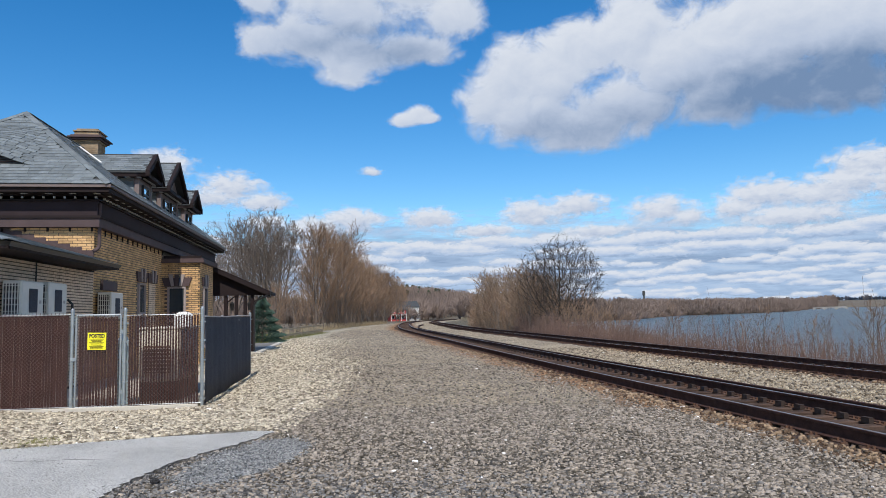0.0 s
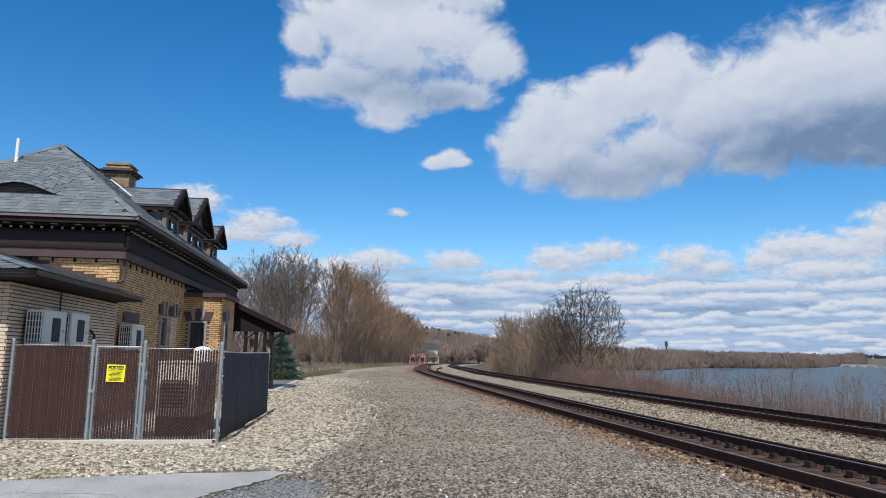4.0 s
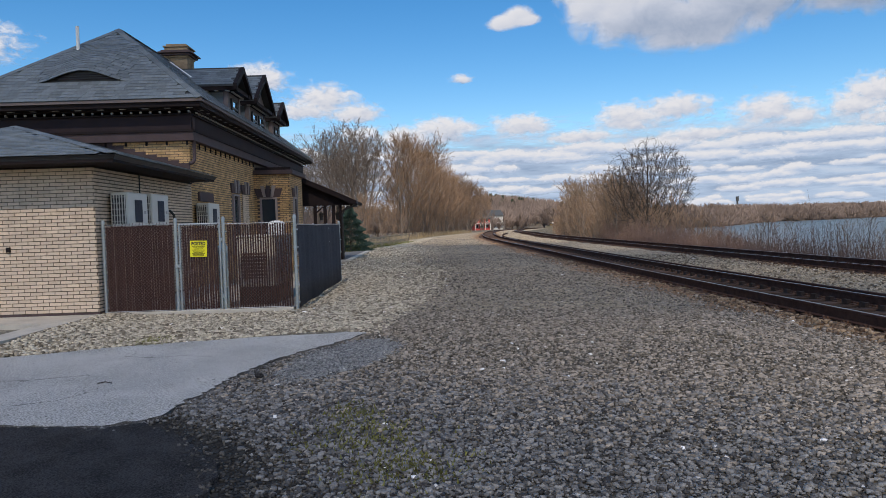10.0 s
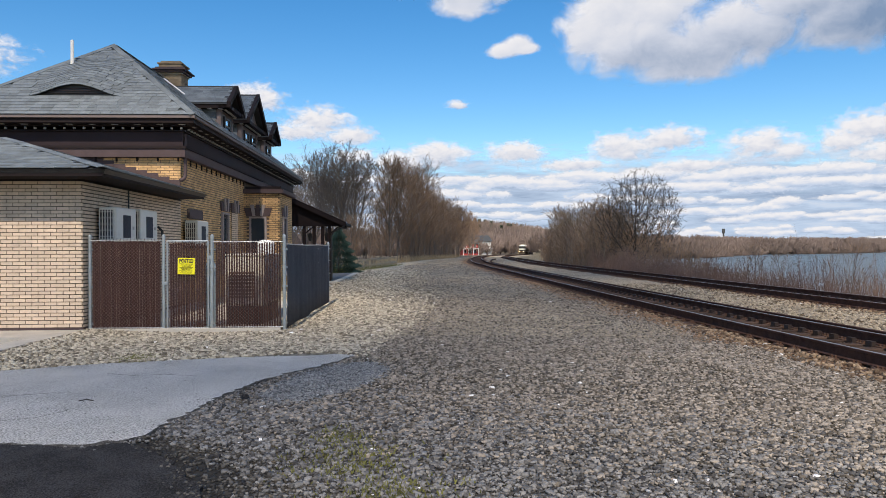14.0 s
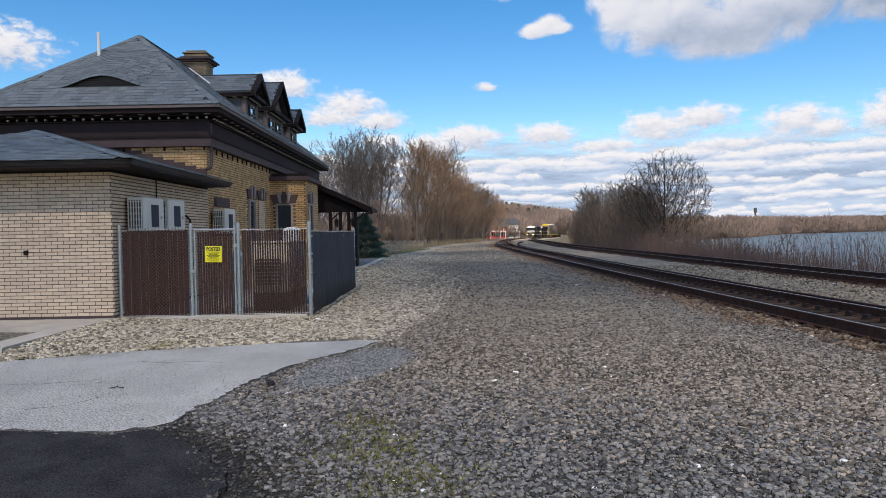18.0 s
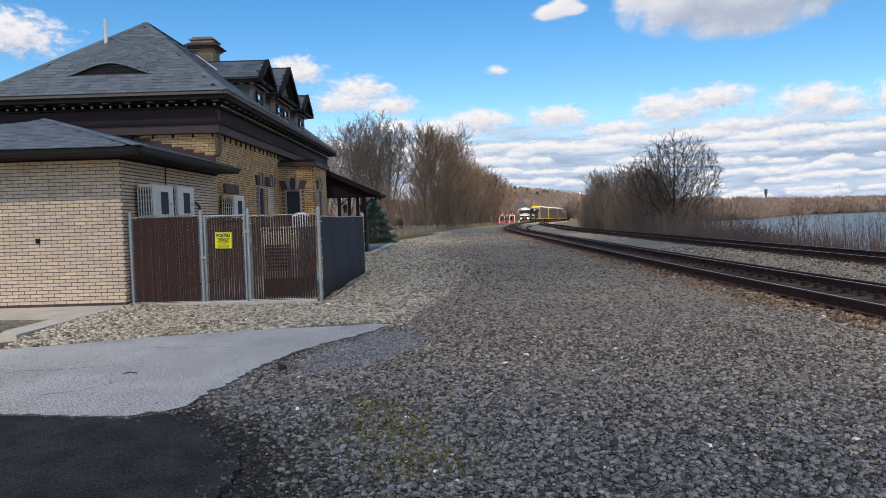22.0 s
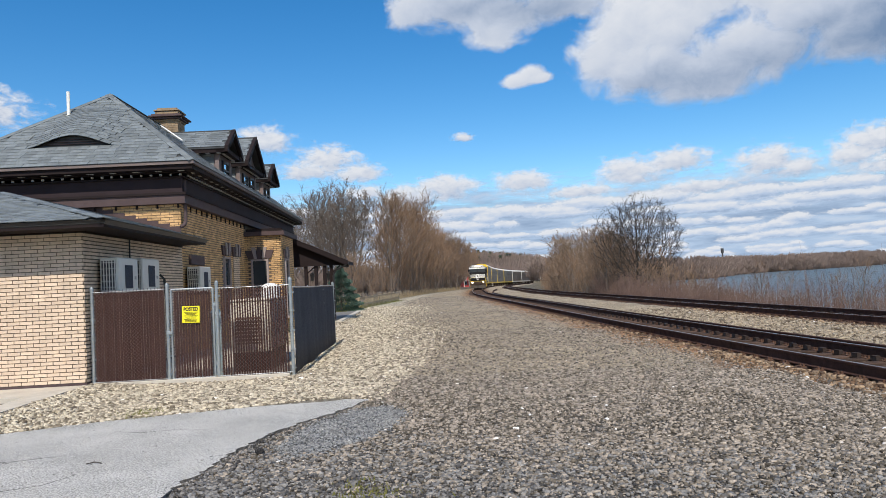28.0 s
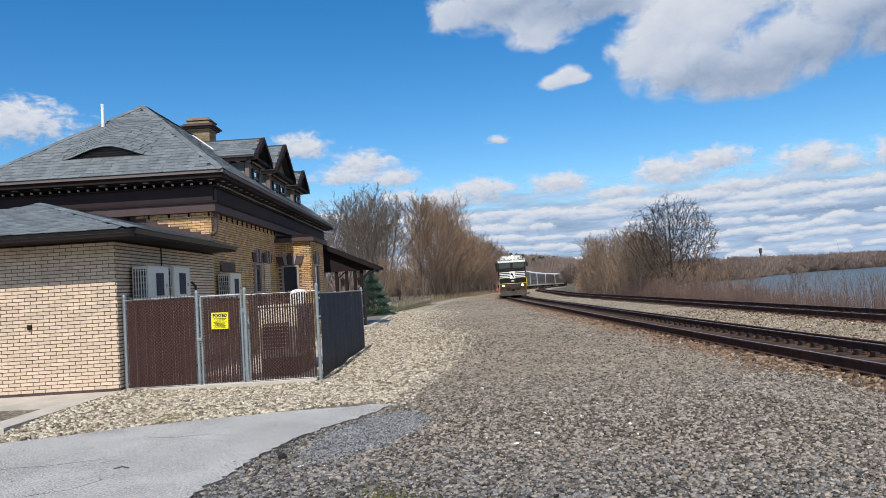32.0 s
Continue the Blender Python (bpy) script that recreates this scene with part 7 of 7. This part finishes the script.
def autorack(frame_mat, panel, label):
    """An enclosed car carrier, its leading end at x = 0."""
    L = 27.2
    t = thing("autorack_wagon", label, "railway wagon", pose(0, 0, 0), "car-carrier wagons of the freight train")
    part("deck", nb(0.2, L - 0.2, -1.5, 1.5, 0.9, 1.3, bev=0.02), frame_mat, t)
    for s in (-1, 1):
        y0, y1 = min(s * 1.46, s * 1.5), max(s * 1.46, s * 1.5)
        for j, (z0, z1) in enumerate(((1.35, 2.55), (2.62, 3.85), (3.92, 5.05))):
            for i in range(6):
                x0 = 0.5 + i * 4.4
                part("side_panel", nb(x0 + 0.05, x0 + 4.2, y0, y1, z0, z1), panel, t)
        for i in range(7):
            x = 0.4 + i * 4.4
            part("stanchion", nb(min(x, L - 0.5), min(x, L - 0.5) + 0.14, y0 - 0.03, y1 + 0.03, 1.3, 5.1), SILVER, t)
        part("top_chord", nb(0.2, L - 0.2, y0, y1, 5.05, 5.25), (SILVER if frame_mat is TRIM_Y else frame_mat), t)
        part("side_sill", nb(0.2, L - 0.2, y0, y1, 1.18, 1.36), (SILVER if frame_mat is TRIM_Y else frame_mat), t)
        for x in (0.12, L - 0.42):
            part("end_post", nb(x, x + 0.3, y0 - 0.05, y1 + 0.05, 1.1, 5.3), frame_mat, t)
    bm = bmesh.new()
    slab(bm, [(0.1, -1.52, 5.22), (0.1, -1.1, 5.62), (0.1, 0, 5.76), (0.1, 1.1, 5.62), (0.1, 1.52, 5.22)], (L - 0.2, 0, 0))
    part("roof", bm, ROOF_W, t, "pale ribbed roof")
    for i in range(12):
        bm = bmesh.new()
        x = 0.8 + i * 2.3
        slab(bm, [(x, -1.54, 5.23), (x, -1.1, 5.66), (x, 0, 5.8), (x, 1.1, 5.66), (x, 1.54, 5.23)], (0.08, 0, 0))
        part("roof_rib", bm, ROOF_W, t)
    for x in (0.1, L - 0.14):
        e = part("end_door", nb(x, x + 0.04, -1.45, 1.45, 1.3, 5.2), panel, t, "closed end door")
        part("door_seam", nb(x - 0.01, x + 0.05, -0.02, 0.02, 1.35, 5.15), LOCO_BLACK, e)
    bm = bmesh.new()
    slab(bm, [(0.02, -1.52, 5.0), (0.02, -1.15, 5.66), (0.02, 0, 5.8), (0.02, 1.15, 5.66), (0.02, 1.52, 5.0)], (0.06, 0, 0))
    part("end_cap", bm, frame_mat, t)
    for x in (-0.5, L):
        part("coupler", nb(x, x + 0.6, -0.12, 0.12, 0.75, 0.98), GRIME, t)
    truck(t, 3.2, 2, 1.8)
    truck(t, L - 3.2, 2, 1.8)
    return t


TRAIN = [(locomotive(), 0.0, 22.0)]
TRAIN.append((copy_thing(TRAIN[0][0], pose(0, 0, 0)), 22.6, 22.0))
NEXT = 45.4
protos = {}
for i, (kind, fm, pm, label) in enumerate([("y", TRIM_Y, SILVER, "silver car-carrier wagon with yellow end frames")] * 4 + [("w", ROOF_W, SILVER, "silver car-carrier wagon with white end frames")] * 4
                                          + [("y", TRIM_Y, SILVER, "silver car-carrier wagon with yellow end frames"), ("b", BROWN, BROWN, "rust-brown car-carrier wagon with brown side panels")] * 2):
    if kind not in protos:
        protos[kind] = autorack(fm, pm, label)
        w = protos[kind]
    else:
        w = copy_thing(protos[kind], pose(0, 0, 0))
    TRAIN.append((w, NEXT, 27.2))
    NEXT += 28.0
# metres along the line from y = 0
ARC = np.concatenate([[0], np.cumsum(np.hypot(np.diff(LX), np.diff(LY)))])
ARC -= np.interp(0, LY, ARC)
NOSE_AT = [(0.0, 79 + 14 * 32), (12.0, 79 + 14 * 20), (19.0, 79 + 14 * 13), (24.0, 79 + 14 * 8), (28.0, 79 + 14 * 4), (30.0, 79 + 14 * 2), (32.0, 79.0)]


def rail_pose(s, length):
    """Pose of a vehicle whose leading end is s metres along the line."""
    ya, yb = float(np.interp(s + 3.0, ARC, LY)), float(np.interp(s + length - 3.0, ARC, LY))
    a, b = line_at(ya)[0], line_at(yb)[0]
    d = (b - a).normalized()
    y = Vector((0, 0, 1)).cross(d).normalized()
    m = Matrix((d, y, d.cross(y))).transposed().to_4x4()
    m.translation = a - d * 3.0
    return m

# ---- cloud sheets far behind everything: puffs of (azimuth, height, half width, half height) in degrees, grey cores of the same ----
TOP = [(-12.5, 25.5, 4.3, 2.8), (-15.1, 24.1, 2.0, 2.0), (-15.0, 20.8, 2.4, 1.7), (-11.4, 21.0, 4.1, 2.3), (-8.7, 24.1, 5.9, 3.9), (-3.1, 25.0, 5.1, 2.9), (0.2, 22.9, 3.4, 2.3), (-7.8, 19.9, 4.1, 1.9),
       (-8.2, 18.8, 2.7, 1.5), (-2.7, 20.4, 3.7, 1.5), (-8.8, 28.1, 5.0, 2.8), (-2.2, 27.8, 3.7, 2.0), (-58, 20, 7, 3.5), (-32, 36, 8, 3)]
TOP_CORES = [(-9.6, 21.0, 5.9, 1.9, 0.5), (-3.1, 20.4, 4.1, 1.5, 0.42)]
HIGH = [(2.8, 16.2, 2.5, 2.3), (5.1, 18.5, 3.5, 3.2), (8.3, 18.4, 4.0, 3.4), (6.4, 15.0, 5.0, 2.6), (10.4, 14.0, 5.7, 2.2), (11.0, 19.9, 3.5, 3.0), (15.0, 20.4, 3.9, 3.8), (13.9, 15.5, 4.8, 2.7), (17.8, 18.0, 4.6, 4.4),
        (21.5, 18.8, 4.9, 4.8), (20.9, 15.2, 4.1, 2.4), (25.1, 19.8, 5.1, 4.8), (25.5, 15.5, 4.2, 2.6), (29.4, 19.4, 4.8, 4.9), (29.4, 15.3, 3.7, 2.6), (33.4, 18.6, 4.1, 4.9), (-3.5, 15.2, 1.5, 0.7), (-2.5, 15.6, 1.3, 0.85), (-1.8, 15.3, 1.2, 0.5),
        (41, 19, 7, 5), (56, 22, 9, 5)]
HIGH_CORES = [(22.1, 15.5, 6.8, 2.6, 0.62), (28.1, 15.5, 4.8, 2.2, 0.5), (9.4, 14.2, 6.7, 2.2, 0.52), (31.8, 15.3, 5.3, 3.1, 0.45)]
LOW = [(6.4, 7.6, 3.0, 1.4), (9.9, 8.1, 3.1, 1.2), (16.1, 7.5, 3.0, 1.4), (18.1, 6.8, 1.6, 0.8), (23.4, 8.0, 3.6, 1.5), (21.5, 7.2, 2.0, 1.0), (27.1, 7.9, 3.9, 1.6), (29.9, 9.6, 3.0, 1.5), (28.9, 8.5, 2.7, 1.2), (31.9, 8.4, 3.1, 1.9),
       (25.2, 6.4, 5.0, 1.0), (-1.9, 7.5, 2.6, 1.1), (-8.0, 7.4, 3.2, 1.2), (-10.6, 6.8, 3.0, 1.1), (-6.4, 11.2, 1.1, 0.4), (2.8, 6.4, 3.6, 0.6), (11.6, 6.1, 3.9, 0.6),
       (-42.0, 13.0, 5.0, 1.9), (-22.0, 11.4, 2.7, 1.3), (-17.2, 9.9, 3.0, 1.3), (-18.6, 9.0, 3.2, 0.9), (-14.8, 8.8, 2.6, 0.9), (-14.4, 7.2, 2.2, 0.8), (-25, 7.5, 3.2, 1.0), (40, 9, 5.0, 1.8), (52, 8, 6, 1.5)]


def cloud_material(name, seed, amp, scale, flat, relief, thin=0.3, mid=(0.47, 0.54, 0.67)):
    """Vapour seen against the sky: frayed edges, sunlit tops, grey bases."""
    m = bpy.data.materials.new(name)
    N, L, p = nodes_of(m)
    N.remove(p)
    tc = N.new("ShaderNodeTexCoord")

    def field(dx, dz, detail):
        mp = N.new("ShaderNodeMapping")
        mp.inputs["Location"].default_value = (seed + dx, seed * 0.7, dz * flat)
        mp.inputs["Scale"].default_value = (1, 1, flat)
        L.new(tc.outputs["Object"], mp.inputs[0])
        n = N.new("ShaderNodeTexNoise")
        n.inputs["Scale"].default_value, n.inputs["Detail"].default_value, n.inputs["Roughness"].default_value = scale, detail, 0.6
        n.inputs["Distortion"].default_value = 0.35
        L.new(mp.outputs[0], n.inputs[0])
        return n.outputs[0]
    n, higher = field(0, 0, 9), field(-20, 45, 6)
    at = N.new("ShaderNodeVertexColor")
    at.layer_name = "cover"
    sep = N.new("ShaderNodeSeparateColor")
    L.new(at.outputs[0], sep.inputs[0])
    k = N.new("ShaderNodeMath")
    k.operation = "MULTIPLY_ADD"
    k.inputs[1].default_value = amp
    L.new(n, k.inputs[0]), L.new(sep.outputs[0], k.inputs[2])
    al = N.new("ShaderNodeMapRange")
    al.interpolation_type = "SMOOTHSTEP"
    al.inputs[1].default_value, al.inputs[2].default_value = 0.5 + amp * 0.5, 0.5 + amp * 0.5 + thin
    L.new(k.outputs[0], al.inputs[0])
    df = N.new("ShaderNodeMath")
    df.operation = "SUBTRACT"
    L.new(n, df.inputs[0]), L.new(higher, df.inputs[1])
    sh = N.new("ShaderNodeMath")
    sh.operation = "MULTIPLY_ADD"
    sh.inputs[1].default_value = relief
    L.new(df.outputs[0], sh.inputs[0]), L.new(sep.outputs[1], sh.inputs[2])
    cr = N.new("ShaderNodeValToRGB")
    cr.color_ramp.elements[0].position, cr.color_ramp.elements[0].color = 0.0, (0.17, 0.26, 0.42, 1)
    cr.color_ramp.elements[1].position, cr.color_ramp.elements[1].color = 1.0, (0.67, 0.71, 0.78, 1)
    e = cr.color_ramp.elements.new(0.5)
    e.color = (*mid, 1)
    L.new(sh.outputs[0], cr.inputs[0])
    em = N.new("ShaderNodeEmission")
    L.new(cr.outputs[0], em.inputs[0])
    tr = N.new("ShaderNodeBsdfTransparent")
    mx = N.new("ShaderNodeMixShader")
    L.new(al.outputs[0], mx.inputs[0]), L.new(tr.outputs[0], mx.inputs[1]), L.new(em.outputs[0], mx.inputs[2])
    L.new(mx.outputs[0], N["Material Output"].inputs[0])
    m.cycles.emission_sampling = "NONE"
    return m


def cloud_sheet(name, puffs, radius, label, material, cores=(), bank=0.0, fall=0.28, span=(-75, 75, 401), rise=(-1.5, 50, 190)):
    az, el = np.radians(np.linspace(*span)), np.radians(np.linspace(*rise))
    A, E = np.meshgrid(az, el)
    a, e = np.degrees(A), np.degrees(E)
    total, lit = np.full(A.shape, 1e-9), np.zeros(A.shape)
    for ca, ce, wa, we in puffs:
        up = (e - ce) / we
        r = np.sqrt(((a - ca) / wa) ** 2 + np.where(up < 0, up * 1.12, up) ** 2)
        w = np.exp(9 * np.clip(1 - r, -3, 1))
        total += w
        lit += w * np.clip(0.8 + fall * up - 0.08 * (a - ca) / wa, 0.3, 1.0)
    cover = np.log(total) / 9 + 0.06
    bright = lit / total
    for ca, ce, wa, we, k in cores:
        bright -= k * np.exp(-((a - ca) / wa) ** 2 - ((e - ce) / we) ** 2)
    if bank:
        low = bank * np.clip(1.62 - e / 5.0, -2.0, 1)
        cover, bright = low, np.full(A.shape, 0.4)
    co = np.stack([radius * np.sin(A) * np.cos(E), radius * np.cos(A) * np.cos(E), radius * np.sin(E)], -1).reshape(-1, 3)
    h, w = A.shape
    i = np.arange(h * w).reshape(h, w)
    q = np.stack([i[:-1, :-1], i[:-1, 1:], i[1:, 1:], i[1:, :-1]], -1).reshape(-1, 4)
    me = bpy.data.meshes.new(name)
    me.vertices.add(len(co)), me.vertices.foreach_set("co", co.ravel())
    me.loops.add(q.size), me.loops.foreach_set("vertex_index", q.ravel().astype(np.int32))
    me.polygons.add(len(q)), me.polygons.foreach_set("loop_start", np.arange(0, q.size, 4, dtype=np.int32))
    me.update(calc_edges=True)
    col = np.stack([np.clip(0.5 + cover, 0, 2), np.clip(bright, 0, 1), cover * 0, cover * 0 + 1], -1).astype(np.float32)
    me.color_attributes.new("cover", "FLOAT_COLOR", "POINT").data.foreach_set("color", col.reshape(-1))
    me.materials.append(material)
    return tagged(new(name, me), label, "sky", kind="structure")


SKY_TOP = cloud_sheet("backdrop_clouds_top", TOP, 3400, "broad white cumulus cloud with a soft grey base", cloud_material("top_cloud", 3.1, 1.25, 0.0065, 1.3, 0.5, 0.52), TOP_CORES)
SKY_HIGH = cloud_sheet("backdrop_clouds_high", HIGH, 3500, "large white cumulus clouds with slate-grey bases", cloud_material("high_cloud", 6.2, 1.25, 0.0065, 1.3, 0.5, 0.52), HIGH_CORES)
SKY_LOW = cloud_sheet("backdrop_clouds_low", LOW, 3600, "small flat-based cumulus clouds above the horizon", cloud_material("low_cloud", 8.4, 1.5, 0.017, 1.9, 0.9, 0.66), fall=0.55)
SKY_BANK = cloud_sheet("backdrop_clouds_bank", [], 3700, "streaked rows of distant cloud above the horizon", cloud_material("bank_cloud", 2.2, 1.4, 0.0044, 5.5, 0.9, 0.6, (0.40, 0.53, 0.72)), bank=0.95)
rng_sky = random.Random(31)
ROWS = []
for e_, thick in ((0.9, 0.26), (1.6, 0.3), (2.4, 0.34), (3.3, 0.4), (4.3, 0.48), (5.4, 0.55)):
    a_ = -60.0
    while a_ < 70:
        w_ = thick * rng_sky.uniform(2.0, 7.0)
        a_ += w_ * rng_sky.uniform(0.7, 1.7)
        ROWS.append((a_, e_ + rng_sky.gauss(0, 0.26), w_, thick * rng_sky.uniform(0.75, 1.25)))
SKY_ROWS = cloud_sheet("backdrop_clouds_rows", ROWS, 3650, "rows of small flat-based cumulus receding to the horizon", cloud_material("row_cloud", 4.4, 1.3, 0.019, 2.6, 0.7, 0.45, (0.42, 0.53, 0.71)), fall=0.8, rise=(-1.5, 12, 110), span=(-75, 75, 601))

# unseen glowing cumulus behind and overhead, added as white fill, open round the sun
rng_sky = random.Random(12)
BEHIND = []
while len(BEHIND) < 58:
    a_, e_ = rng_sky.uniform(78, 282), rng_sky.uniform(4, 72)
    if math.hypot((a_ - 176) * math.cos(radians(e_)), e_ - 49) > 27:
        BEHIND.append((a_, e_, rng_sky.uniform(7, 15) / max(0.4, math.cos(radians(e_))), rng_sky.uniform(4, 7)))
cloud_sheet("fill_clouds_behind", BEHIND, 3600, "unseen broken white cumulus added to brighten the shade", cloud_material("fill_cloud", 5.7, 0.9, 0.006, 1.5, 0.8), span=(75, 285, 120), rise=(-1.5, 84, 60))

# ---- the cloud that passes before the sun, high behind the viewer ----
DRIFT = 15.0    # metres a second, to the east


def passing_cloud():
    rng = random.Random(5)
    height = 700.0
    up = -SUN_TRAVEL * (height / -SUN_TRAVEL.z)
    bm = bmesh.new()
    spots = []
    # a jittered lattice of small puffs: the broad body with a thin middle, a tongue towards the far bank and its thin tail
    for x0, x1, y0, y1 in ((-388, -70, -70, 60), (-275, -165, 60, 185), (-372, -275, 60, 185)):
        for i in range(int((x1 - x0) / 7.5)):
            for j in range(int((y1 - y0) / 7.5)):
                x, y = x0 + 7.5 * (i + 0.5 * (j % 2)) + rng.uniform(-0.6, 0.6), y0 + 7.5 * j + rng.uniform(-0.6, 0.6)
                edge = x1 - (1.5 * min(25, max(0, y - 5)) if y < 60 else 0)
                gone = 0.1 + (x - edge + 27) / 34 if x > edge - 27 else (0.48 if x > -206 else 0.22) if -232 < x < -174 and y < 35 else 0.4 if -340 < x < -311 and 7 < y < 16 else 0.2 if x < -275 and y > 60 else 0.0
                if rng.random() >= gone:
                    spots.append((x + 5 * math.sin(y * 0.13), y + 5 * math.sin(x * 0.06), 7.4 if -335 < x < -258 and y > 14 else 5.85 if x < -258 else 5.7))
    for x, y, r in spots:
        m = Matrix.Translation((x + up.x, y + up.y, up.z + rng.uniform(-2, 8))) @ Matrix.Diagonal((1, 1, 0.5, 1))
        bmesh.ops.create_icosphere(bm, subdivisions=1, radius=r + rng.uniform(-0.3, 0.3), matrix=m)
    m = bpy.data.materials.new("cloud_vapour")
    N, L, p = nodes_of(m)
    p.inputs["Base Color"].default_value, p.inputs["Roughness"].default_value = (0.85, 0.85, 0.85, 1), 1.0
    p.inputs["Alpha"].default_value = 0.34
    return single("passing_cloud", bm, m, "broad white cumulus cloud drifting before the sun", "cloud", sm=True)


SHADE_CLOUD = passing_cloud()

build_stones()
for make in LATE:
    make()


def motions():
    times = [0, 2, 4, 6, 8, 10, 12, 13, 14, 15, 16, 17, 18, 19, 20, 21, 22, 23, 24, 25, 26, 27, 28, 29, 30, 31, 32]
    for ob, back, length in TRAIN:
        walk(ob, [(t, rail_pose(spline(NOSE_AT, t) + back, length)) for t in times])
    for sheet, turn in ((SKY_TOP, 7.8), (SKY_HIGH, 4.3), (SKY_LOW, 2.3), (SKY_ROWS, 1.9), (SKY_BANK, 1.8)):
        walk(sheet, [(0, pose(0, 0, 0)), (16, pose(0, 0, 0, 0, 0, -turn / 2)), (32, pose(0, 0, 0, 0, 0, -turn))])
    walk(SHADE_CLOUD, [(t, pose(DRIFT * t, 0, 0)) for t in (0, 8, 16, 24, 32)])


motions()
